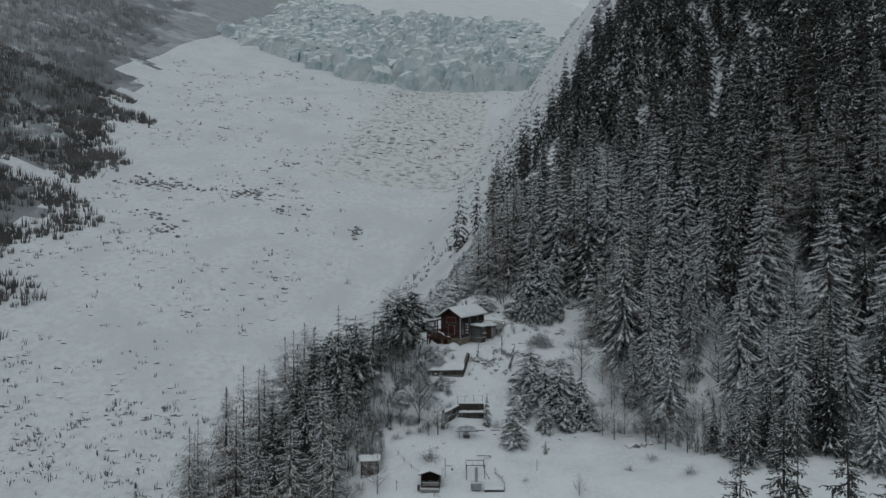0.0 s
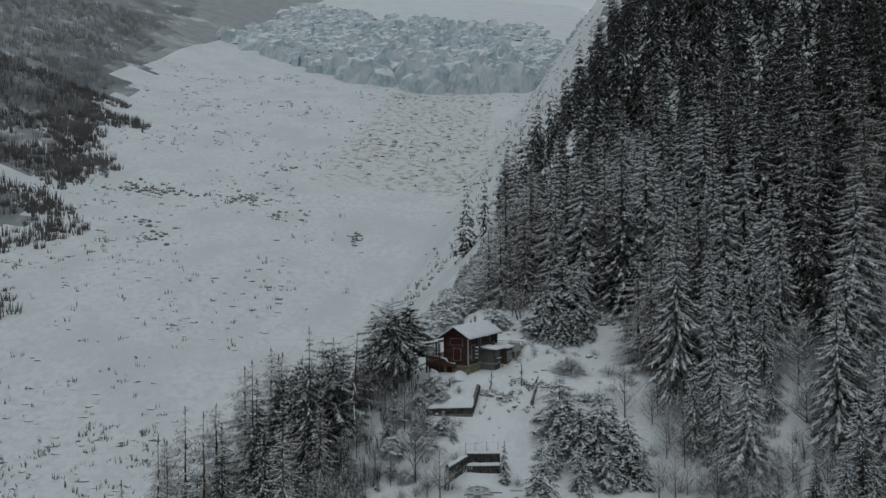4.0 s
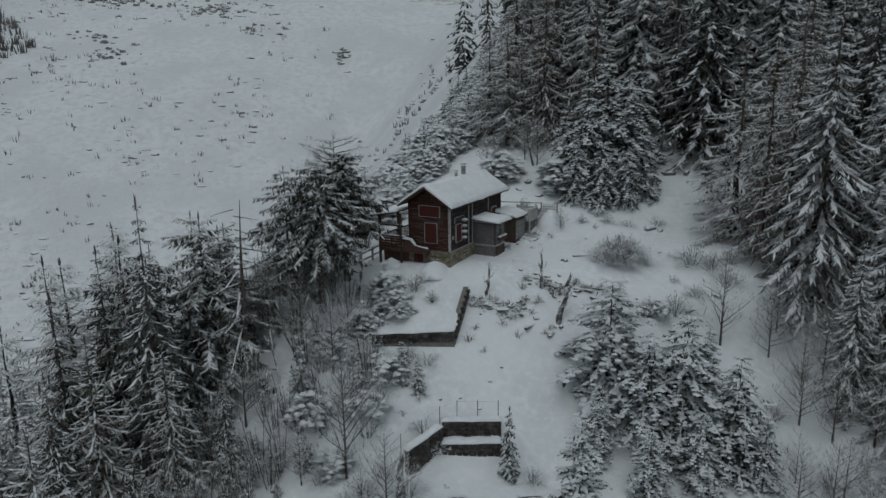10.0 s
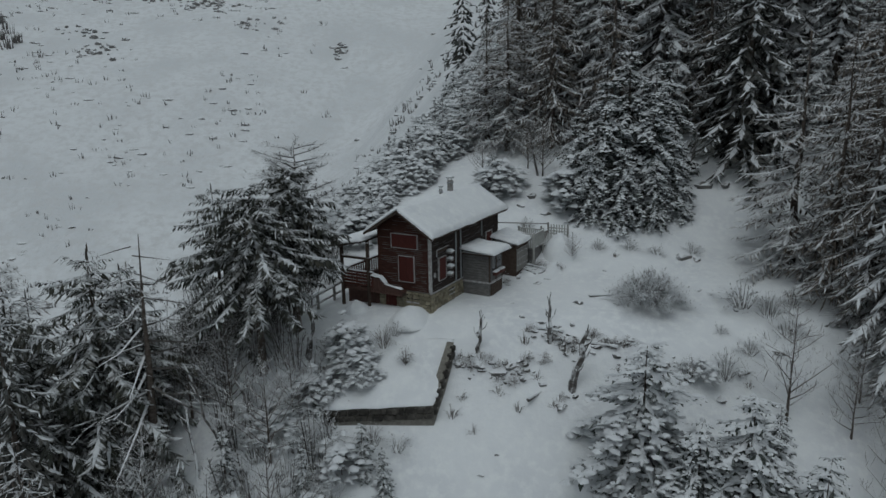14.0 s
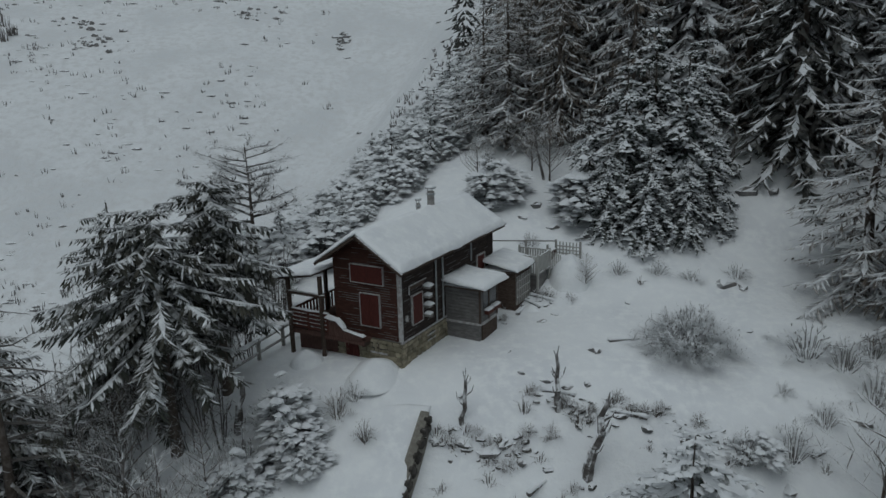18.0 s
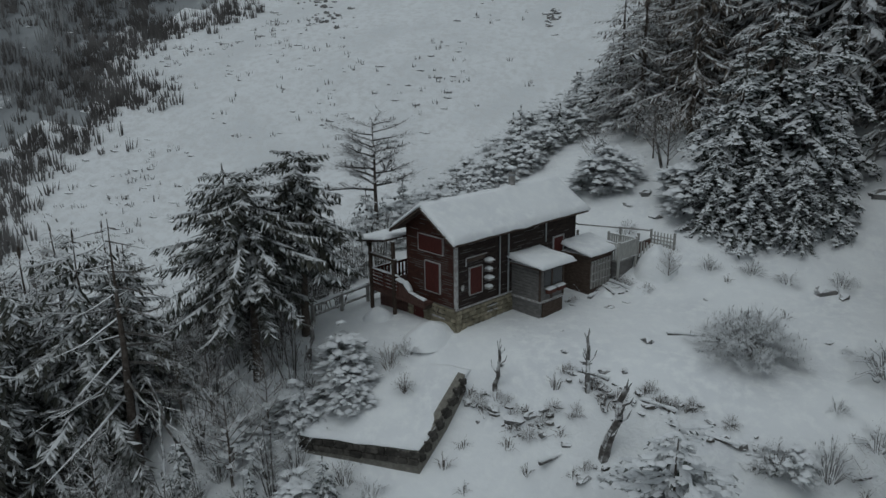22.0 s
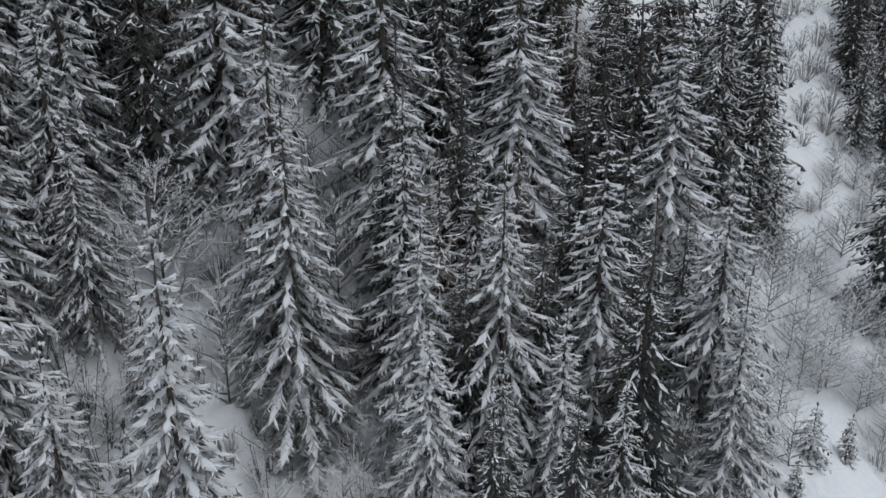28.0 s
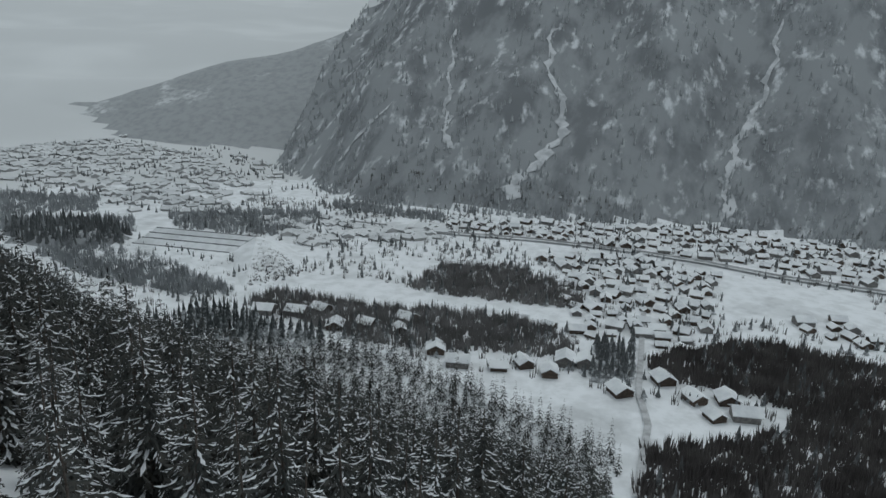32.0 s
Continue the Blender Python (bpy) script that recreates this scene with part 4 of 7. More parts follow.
# grey thickets of thin stems on the ridge
STEMS = []
for i in range(4):
    q = random.Random(300 + i)
    c = Mesh()
    for k in range(7):
        a, b = q.uniform(0, 6.28), q.uniform(0.1, 0.7)
        root, top = Vector((math.cos(a) * b * 0.5, math.sin(a) * b * 0.5, -0.2)), Vector((math.cos(a) * b * 1.8, math.sin(a) * b * 1.8, q.uniform(1.8, 4.0)))
        c.tube(root, top, 0.038, 0.012, 3)
        for j in range(9):
            p = root.lerp(top, q.uniform(0.25, 0.97))
            t = p + Vector((q.uniform(-1, 1), q.uniform(-1, 1), q.uniform(0.0, 0.9))) * q.uniform(0.4, 0.9)
            c.frond(p, t, 0.028, 0.018)
            for n in range(2):
                m = p.lerp(t, q.uniform(0.3, 0.9))
                c.frond(m, m + Vector((q.uniform(-1, 1), q.uniform(-1, 1), q.uniform(-0.3, 0.7))) * 0.36, 0.02, 0.014)
    STEMS.append(c.data("stems", M_STEM))
thicket = Joined()
for k in range(1500):
    y = rnd.uniform(84, 114)
    x = table(y, EDGE) + rnd.uniform(-15, 8.5 if 96 < y < 103 else 3.5)
    if x > -1.9 and y > 99.4 or x > 1.5 or (y < 92 and x > -7.5):
        continue
    if math.sin(x * 0.7 + y * 0.3) + math.sin(y * 0.6 - x * 0.2) > rnd.uniform(-1.9, 0.9) and free(x, y, 0.6):
        thicket.add(STEMS[rnd.randrange(4)], spot(x, y, rnd.uniform(0, 360), rnd.uniform(0.55, 1.15)))
for k in range(700):
    y = rnd.uniform(74, 112)
    x = clearing_right(y) + rnd.uniform(-4.5, 9)
    if free(x, y, 1.1):
        thicket.add(STEMS[rnd.randrange(4)], spot(x, y, rnd.uniform(0, 360), rnd.uniform(0.45, 0.95)))
thicket.make("stem_thicket", (M_STEM,), "thickets of thin grey stems dusted with snow", "thicket")

# undergrowth on the ridge's outer flank
for k in range(300):
    y = rnd.uniform(80, 113)
    x = table(y, EDGE) + rnd.uniform(-17, 1.5)
    if free(x, y, 1.5):
        (SHRUB if rnd.random() < 0.55 else BARE).put(rnd.randrange(3), spot(x, y, rnd.uniform(0, 360), rnd.uniform(0.6, 1.1)))

LOW = [spruce_crown(18, r, 40 + i, 15, 6, 2, M_NEEDLE, low=0.03, droop=0.55, full=1.7, name="low", size=1.6, load=0.14) for i, r in enumerate((3.9, 3.4, 4.3))]
SMALL = [spruce_crown(18, r, 46 + i, 12, 5, 0, M_NEEDLE, low=0.03, droop=0.6, full=2.2, name="small", load=0.12) for i, r in enumerate((4.0, 3.5, 4.5))]
forest = Joined()
count = {"near": 0, "mid": 0, "low": 0}


def low_tree(x, y, size):
    forest.add(LOW[rnd.randrange(3)], spot(x, y, rnd.uniform(0, 360), size))


def forest_tree(x, y, near, mid, far, big=1.0):
    s = rnd.uniform(0.7, 1.1) * big * 1.25
    if 70 < y < 150 and far < 95 and rnd.random() < 0.14:
        LARCH.put(rnd.randrange(3), spot(x, y, rnd.uniform(0, 360), s * 0.95))
    elif far < 50 and 72 < y < 108 or 108 <= y < 152 and x < 42 and rnd.random() < 0.85:
        count["near"] += 1
        WHITE.put(rnd.randrange(5), spot(x, y, rnd.uniform(0, 360), s * 1.32))
    elif far < 70 and count["near"] < near:
        count["near"] += 1
        SPRUCE.put(rnd.choice((1, 3)) if y < 66 else rnd.randrange(5), spot(x, y, rnd.uniform(0, 360), s, wide=1.25 if y < 60 else 1.0))
    elif far < 110 and count["mid"] < mid:
        count["mid"] += 1
        MID.put(rnd.choice((1, 3)) if y < 66 else rnd.randrange(4), spot(x, y, rnd.uniform(0, 360), s, wide=1.25 if y < 60 else 1.0))
    else:
        count["low"] += 1
        low_tree(x, y, s)


# frosted birches among the spruces above the piste
for x, y, h, i in ((40.7, 102.6, 7, 0), (47.6, 96.7, 7, 1), (54.9, 98.9, 8, 2), (50.6, 102.1, 9, 0), (38.6, 94.4, 5.5, 1), (36.6, 90.4, 4.5, 2), (44.2, 99.4, 7, 0), (34.8, 103.2, 4, 1), (46.2, 84.6, 6, 2), (52.4, 86.4, 7, 0), (57, 81, 7, 1), (41.2, 89.6, 5, 2), (55.4, 92.4, 7, 0), (60.5, 84, 7, 1), (64.6, 77.4, 7, 2), (33.4, 99.4, 4, 0)):
    stand(FROSTED, i, x, y, h, 8)
# frosted bushes along the upper edge of the piste
for x, y, h, i in ((81.0, 60.4, 3.6, 0), (70.9, 61.2, 4.7, 1), (78.8, 55.8, 5.8, 2), (61.2, 65.8, 4.2, 0), (60.2, 63.1, 5.2, 1), (89.2, 49.4, 3.6, 2), (86.4, 54.8, 4.7, 0), (67.7, 64.7, 5.8, 1), (68.5, 58.4, 4.2, 2), (53.8, 75.2, 5.2, 0), (59.1, 72.9, 3.6, 1), (50.3, 77.0, 4.7, 2), (65.3, 69.3, 5.8, 0), (64.1, 66.9, 4.2, 1), (56.6, 77.5, 5.2, 2), (49.6, 79.2, 3.6, 0), (57.6, 51.0, 4.7, 1), (57.7, 53.4, 5.8, 2)):
    stand(FROSTED, i, x, y, h, 8)
# the wooded slope above the clearing
for k in range(9000):
    y = rnd.uniform(74, 335)
    x = clearing_right(y) + rnd.random() ** 1.2 * (52 + 0.42 * (y - 60))
    far = math.hypot(x - 14, y - 77)
    if y < 84 and rnd.random() < (0.3 if x > 75 else 0.6):
        continue
    if free(x, y, 3.7 if far < 70 else 5.2):
        forest_tree(x, y, 105, 90, far)
    if count["low"] > 850:
        break
# spruces down the bank's flank towards the snowfield
for k in range(1500):
    y = rnd.uniform(205, 400)
    x = table(y, EDGE) + rnd.uniform(-30, 12)
    if float(bank(x, y)) > float(snowfield(x, y)) + 6 and free(x, y, 4.6):
        low_tree(x, y, rnd.uniform(0.55, 1.1))
# frosted undergrowth between the trunks
for k in range(1500):
    x = rnd.uniform(40, 100)
    y = 77 - (x - 46) * 0.62 + rnd.uniform(-3, 24)
    if x > clearing_right(y) - 7 and free(x, y, 1.7) and count.setdefault("brush", 0) < 120:
        count["brush"] += 1
        if rnd.random() < 0.62:
            FROSTED.put(rnd.randrange(3), spot(x, y, rnd.uniform(0, 360), rnd.uniform(0.4, 0.85)))
        else:
            SHRUB.put(1 + rnd.randrange(2), spot(x, y, rnd.uniform(0, 360), rnd.uniform(1.2, 2.0)))

BRUSH = [dome_crown(2.6, 3.6, 160 + i, 26, 5, M_FROST, 0.05, 1) for i in range(3)]
brush_wood = Joined()
for k in range(1600):
    x = rnd.uniform(31, 78)
    y = rnd.uniform(77.5, 108)
    if x > clearing_right(y) + 1 and free(x, y, 1.5) and count.setdefault("under", 0) < 210:
        count["under"] += 1
        brush_wood.add(BRUSH[rnd.randrange(3)], spot(x, y, rnd.uniform(0, 360), rnd.uniform(0.35, 0.8)))
brush_wood.make("frosted_brush", (M_FROST,), "tangled brush white with frost under the spruces", "scrub")

# spruces on the far side of the gully
for k in range(900):
    x, y = rnd.uniform(86, 150), rnd.uniform(24, 66)
    if y < 66 - (x - 86) * 0.05 and free(x, y, 4.4):
        MID.put(rnd.randrange(4), spot(x, y, rnd.uniform(0, 360), rnd.uniform(0.6, 1.05)))

# frosted scrub on the steep open slope beyond the piste
scrub_wood = Joined()
for k in range(2400):
    x = rnd.uniform(62, 175)
    y = 66 - (x - 60) * 0.22 + rnd.uniform(-26, 26)
    if x > clearing_right(y) - 3 and not (x < 84 and y < 62) and free(x, y, 2.6) and count.setdefault("scrub", 0) < 250:
        count["scrub"] += 1
        scrub_wood.add(BRUSH[rnd.randrange(3)], spot(x, y, rnd.uniform(0, 360), rnd.uniform(0.6, 1.2)))
scrub_wood.make("frosted_scrub", (M_FROST,), "dense leafless scrub white with frost on the open slope", "scrub")

# the wood that falls away to the valley
count = {"near": 0, "mid": 0, "low": 0}
wood = Mesh()
for k in range(13000):
    y = rnd.uniform(-350, 58) if k < 9000 else rnd.uniform(40, 150)
    x = rnd.uniform(float(table(y, ((-350, 20), (-240, 24), (0, 22), (40, 27), (58, 30)))), 420 + min(y, 0) * 0.2) if k < 9000 else rnd.uniform(105 + 0.4 * max(y - 60, 0), 420)
    far = math.hypot(x - 14, y - 77)
    if far < 34 or (x < 62 and y > 77.4 - (x - 14.7) * 0.56 - max(0, x - 38) * 0.4) or (50 < x < 86 and y > 52 - (x - 56) * 0.5) or y < float(table(x, ((19, -255), (84, -288), (163, -322), (291, -342), (400, -366)))):
        continue
    if y > 20 and x < 130 and (rnd.random() < 0.2 or 69 < y < 77 and x < 118):
        continue
    if not free(x, y, 6.0 if far < 90 else 5.8 if far < 160 else 5.4):
        continue
    if far < 125:
        forest_tree(x, y, 34, 110, far, 1.1)
    elif (far < 165 or y > -60 and far < 320) and count["low"] < 430:
        count["low"] += 1
        low_tree(x, y, rnd.uniform(1.0, 1.45))
    else:
        if far < 460:
            forest.add(SMALL[rnd.randrange(3)], spot(x, y, rnd.uniform(0, 360), rnd.uniform(0.85, 1.3)))
        else:
            far_tree(wood, x, y, ground_z(x, y) - 0.5, rnd.uniform(15, 22), rnd.uniform(3.2, 4.6), rnd, tiers=5, n=6)
forest.make("spruce_forest", (M_FOREST, M_TREE_SNOW), "dense dark spruce forest with snow on the boughs", "forest")
# hill firs take a paler needle colour than the near wood, for haze
hill_wood = Mesh()
for k in range(7000):
    x, y = rnd.uniform(420, 1150), rnd.uniform(-520, 120)
    z = ground_z(x, y)
    if z > VALLEY + 4:
        far_tree(hill_wood, x, y, z - 1, rnd.uniform(12, 19), rnd.uniform(2.8, 4.2), rnd, tiers=2, n=5)
stuff("valley_wood", wood, M_FAR_FIR, "steep spruce wood falling to the valley", "forest")
stuff("hill_wood", hill_wood, M_VALLEY_FIR, "snow-dusted spruce wood on the hills by the embankment", "forest")
for k in (DOME, TUFT, SPRUCE, WHITE, MID, CROOKED, LADEN, YOUNG, SPARSE, FLAT, BUSH, DEAD, LARCH, THIN_LARCH, BARE, FROSTED, SHRUB):
    k.finish()

# ---- glacier, moraine and far woods ----
rnd = random.Random(21)


def boulder(c, x, y, z, sx, sy, sz, rnd):
    k = len(c.v)
    for zz, q in ((-0.3, 0.9), (0.35, 1.0), (0.8, 0.6)):
        for j in range(6):
            a = j * 1.047 + rnd.uniform(-0.3, 0.3)
            q2 = q * rnd.uniform(0.7, 1.15)
            c.v.append((x + math.cos(a) * sx * q2, y + math.sin(a) * sy * q2, z + zz * sz * rnd.uniform(0.7, 1.2)))
    c.v.append((x, y, z + sz))
    for r in (0, 6):
        for j in range(6):
            i = (j + 1) % 6
            c.f.append((k + r + j, k + r + i, k + r + 6 + i, k + r + 6 + j))
    for j in range(6):
        c.f.append((k + 12 + j, k + 12 + (j + 1) % 6, k + 18))


rocks = Mesh()
scrub = Mesh()
for k in range(5200):
    y = 175 + 640 * rnd.random() ** 1.5
    x = rnd.uniform(-260 - 0.25 * (y - 200), table(y, EDGE) - 60)
    if -75 < x < 10 and 300 < y < 480 and rnd.random() < 0.85:
        continue
    if math.sin(x * 0.05 + 2 * math.sin(y * 0.03)) + math.sin(y * 0.06) < rnd.uniform(-1.6, 1.2):
        continue
    z = ground_z(x, y)
    if rnd.random() < 0.5:
        s = rnd.uniform(0.25, 0.8) * (1 + y / 900)
        boulder(rocks, x, y, z - 0.25 * s, s * rnd.uniform(1.2, 2.8), s, s * rnd.uniform(0.45, 0.8), rnd)
    for j in range(rnd.randrange(0, 3)):
        bx, by = x + rnd.gauss(0, 2.5), y + rnd.gauss(0, 2.5)
        far_bush(scrub, bx, by, ground_z(bx, by) - 0.2, rnd.uniform(0.9, 2.8), rnd.uniform(0.7, 1.7), rnd, 4)
for cx, cy, wx, n in ((-185, 448, 26, 46), (-128, 446, 13, 40), (-153, 379, 9, 14), (-99, 420, 7, 8), (-52, 402, 4, 6), (-115, 500, 12, 10), (-170, 402, 14, 10)):
    for k in range(2 * n):
        x, y = cx + rnd.gauss(0, wx * 0.6), cy + rnd.gauss(0, 4.5)
        s = rnd.uniform(0.4, 1.6)
        boulder(rocks, x, y, ground_z(x, y) - 0.2 * s, s * rnd.uniform(0.8, 1.6), s, s * 1.1, rnd)
for k in range(300):
    x, y = rnd.uniform(-70, 22), rnd.uniform(500, 800)
    s = rnd.uniform(0.6, 1.8)
    if rnd.random() < 0.2 + 0.2 * (y < 640):
        boulder(rocks, x, y, ground_z(x, y), s * 1.6, s, s * 0.5, rnd)
stuff("moraine_rocks", rocks, M_ROCK, "dark rocks poking through the snow of the moraine", "rocks")
for k in range(6500):
    y = rnd.uniform(200, 620)
    x = -184 - 0.24 * (y - 250) - rnd.random() ** 1.3 * 150 + 14 * math.sin(y * 0.07) + rnd.uniform(-14, 14)
    if math.sin(x * 0.09 + y * 0.05) + math.sin(y * 0.11 - x * 0.03) < rnd.uniform(-1.8, 0.6):
        continue
    z = ground_z(x, y)
    far_bush(scrub, x, y, z - 0.3, rnd.uniform(3, 8), rnd.uniform(1.4, 3.0), rnd, 10)
stuff("moraine_scrub", scrub, M_FAR_WOOD, "thin leafless scrub and alder on the snowfield", "scrub")
left_wood = Mesh()
for k in range(2600):
    y = rnd.uniform(260, 950)
    x = -222 - 0.24 * (y - 250) - rnd.random() * 210 + 12 * math.sin(y * 0.07)
    far_bush(left_wood, x, y, ground_z(x, y) - 0.5, rnd.uniform(5, 12), rnd.uniform(2.4, 4.2), rnd, 7)
stuff("left_bank_wood", left_wood, M_LEFT_WOOD, "grey leafless wood on the far bank of the glacier", "forest")

ice = Mesh()


def serac(c, x, y, s, tall, rnd):
    z = ground_z(x, y)
    k = len(c.v)
    a0, n = rnd.random() * 6, 6
    lx, ly = rnd.uniform(-0.25, 0.25) * tall, rnd.uniform(-0.5, 0.0) * tall * 0.5
    for zz, q in ((-0.4, 1.1), (0.5, 0.95), (0.95, 0.7)):
        for j in range(n):
            a = a0 + 2 * math.pi * j / n + rnd.uniform(-0.3, 0.3)
            q2 = s * q * rnd.uniform(0.7, 1.2)
            c.v.append((x + math.cos(a) * q2 * 1.5 + lx * zz, y + math.sin(a) * q2 + ly * zz, z + tall * zz * rnd.uniform(0.85, 1.15)))
    for r in (0, n):
        for j in range(n):
            i = (j + 1) % n
            c.f.append((k + r + j, k + r + i, k + r + n + i, k + r + n + j))
    c.f.append(tuple(k + 2 * n + j for j in range(n)))


for k in range(1200):
    x = rnd.uniform(-330, 190)
    front = table(x, ((-330, 1010), (-292, 980), (-198, 885), (-112, 800), (-21, 800), (60, 815), (110, 880), (190, 960)))
    d = rnd.random() ** 1.3 * 640
    serac(ice, x, front + d, rnd.uniform(4, 12), (rnd.uniform(12, 24) if d < 45 else rnd.uniform(4, 15)) * (1.2 if -130 < x < 90 else 0.7), rnd)
stuff("glacier_seracs", ice, M_ICE, "broken blue-green glacier ice with snow on the blocks", "glacier")
crag = Mesh()
for k in range(110):
    x, y = rnd.uniform(75, 150), rnd.uniform(370, 520)
    s = rnd.uniform(1.5, 4)
    boulder(crag, x + (y - 370) * 0.3, y, ground_z(x + (y - 370) * 0.3, y), s, s, s * 1.8, rnd)
stuff("rock_crags", crag, M_CLIFF, "grey crags streaked with snow beside the glacier", "cliff")

# ---- valley floor ----


def inside(x, y, poly):
    hit = False
    for (ax, ay), (bx, by) in zip(poly, poly[1:] + poly[:1]):
        if (ay > y) != (by > y) and x < (bx - ax) * (y - ay) / (by - ay) + ax:
            hit = not hit
    return hit


WOODS = (((219, -544), (147, -563), (82, -524), (73, -476), (125, -468), (192, -465), (229, -470)),
         ((330, -415), (232, -412), (174, -428), (120, -432), (66, -404), (70, -374), (155, -352), (210, -345), (330, -376)),
         ((17, -394), (-21, -431), (-59, -455), (-139, -439), (-190, -400), (-113, -270), (-60, -200), (13, -227), (10, -272), (-60, -315), (-73, -350), (-36, -361), (10, -365)),
         ((584, -456), (475, -448), (351, -400), (391, -375), (500, -385), (600, -420)),
         ((880, -618), (739, -647), (684, -584), (764, -521)), ((669, -557), (616, -572), (566, -516), (611, -504)),
         ((594, -605), (555, -648), (441, -705), (412, -661), (429, -575), (480, -566), (541, -557)), ((451, -766), (290, -755), (278, -720), (429, -724)), ((764, -521), (718, -522), (659, -530), (626, -497), (675, -446)))
bare_wood, dark_wood, fir_wood, misty_wood = Mesh(), Mesh(), Mesh(), Mesh()
for w, poly in enumerate(WOODS):
    px, py = [p[0] for p in poly], [p[1] for p in poly]
    area = (max(px) - min(px)) * (max(py) - min(py))
    for k in range(min(3200, int(area / (11 if w == 2 else 16 if w < 4 else 26)))):
        x, y = rnd.uniform(min(px), max(px)), rnd.uniform(min(py), max(py))
        if not inside(x, y, poly):
            continue
        z = ground_z(x, y)
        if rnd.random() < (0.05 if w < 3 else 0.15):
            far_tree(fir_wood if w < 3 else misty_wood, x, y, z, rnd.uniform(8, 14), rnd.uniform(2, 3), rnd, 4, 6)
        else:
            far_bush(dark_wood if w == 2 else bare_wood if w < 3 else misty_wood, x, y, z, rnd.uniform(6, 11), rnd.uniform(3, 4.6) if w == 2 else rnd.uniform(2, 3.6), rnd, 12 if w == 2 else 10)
for poly in (((57, -399), (28, -411), (24, -353), (52, -342)),):
    for k in range(130):
        x, y = rnd.uniform(24, 57), rnd.uniform(-411, -342)
        if inside(x, y, list(poly)):
            far_tree(fir_wood, x, y, VALLEY, rnd.uniform(10, 16), rnd.uniform(2, 3), rnd, 5, 6)
# trees among the houses and along the foot of the mountain
for k in range(5200):
    x, y = rnd.uniform(-230, 560), rnd.uniform(-840, -330)
    if -160 < x < -38 and -620 < y < -506 or 60 < x < 330 and -470 < y < -425 or math.sin(x * 0.04 + y * 0.02) + math.sin(y * 0.05) < rnd.uniform(-1.8, 0.8):
        continue
    if float(far_side(x, y)) > VALLEY + 40:
        continue
    if rnd.random() < 0.28:
        far_tree(fir_wood, x, y, ground_z(x, y), rnd.uniform(6, 11), rnd.uniform(1.6, 2.6), rnd, 3, 5)
    else:
        far_bush(bare_wood, x, y, ground_z(x, y), rnd.uniform(4, 8), rnd.uniform(1.5, 2.5), rnd, 5)
for k in range(1900):
    x, y = rnd.uniform(535, 1260), rnd.uniform(-1145, -540)
    if inside(x, y, [(1259, -937), (1185, -1120), (893, -1145), (654, -968), (558, -841), (535, -640), (640, -600), (760, -560)]) and math.sin(x * 0.03 + math.sin(y * 0.02)) + math.sin(y * 0.035) > rnd.uniform(-1.5, 0.9):
        (far_tree(fir_wood, x, y, VALLEY, rnd.uniform(6, 10), rnd.uniform(1.6, 2.6), rnd, 2, 5) if rnd.random() < 0.4 else far_bush(bare_wood, x, y, VALLEY, rnd.uniform(4, 7), rnd.uniform(2, 3), rnd, 5))
# mountainside firs, drawn in the lightened haze colour
rime = Mesh()
for k in range(2800):
    x = rnd.uniform(-250, 760)
    y = float(table(x, ((-420, -750), (-220, -815), (-34, -845), (170, -800), (430, -790), (675, -980), (900, -1500)))) - 420 * rnd.random() ** 1.7 + 12
    if math.sin(x * 0.045 + 1.2 * math.sin(y * 0.012)) * 0.6 + math.sin(y * 0.02 + x * 0.013) * 0.4 > rnd.uniform(0.1, 0.8):
        continue
    far_tree(rime, x, y, ground_z(x, y) - 2, rnd.uniform(8, 15), rnd.uniform(2.2, 3.4), rnd, 2, 5)
stuff("valley_dark_wood", dark_wood, M_DARK_WOOD, "dark leafless wood at the foot of the slope", "forest")
# these woods carry the haze in their own colour
stuff("rimed_valley_wood", misty_wood, M_HAZED_WOOD, "woods between the town and the embankment, greyed for haze", "forest")
stuff("mountain_firs", rime, M_SLOPE_FIR, "firs on the steep mountainside, paled for haze", "forest")
stuff("valley_bare_wood", bare_wood, M_VALLEY_WOOD, "leafless brown woods along the valley floor", "forest")
stuff("valley_firs", fir_wood, M_VALLEY_FIR, "dark firs between the houses and up the mountain foot", "forest")

M_WALL_WOOD = material("dark_chalet_wood", (0.07, 0.055, 0.045), 0.85, (0.12, 0.09, 0.07), 0.5, spread=0.3)
# far town: roof snow greyed and walls lightened, haze put into both colours
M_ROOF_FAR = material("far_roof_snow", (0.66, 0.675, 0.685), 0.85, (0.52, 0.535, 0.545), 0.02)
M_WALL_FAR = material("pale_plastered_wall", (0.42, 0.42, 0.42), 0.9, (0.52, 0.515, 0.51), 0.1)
M_WALL_PALE = material("grey_render", (0.15, 0.145, 0.14), 0.9, (0.24, 0.23, 0.22), 0.4, spread=0.25)


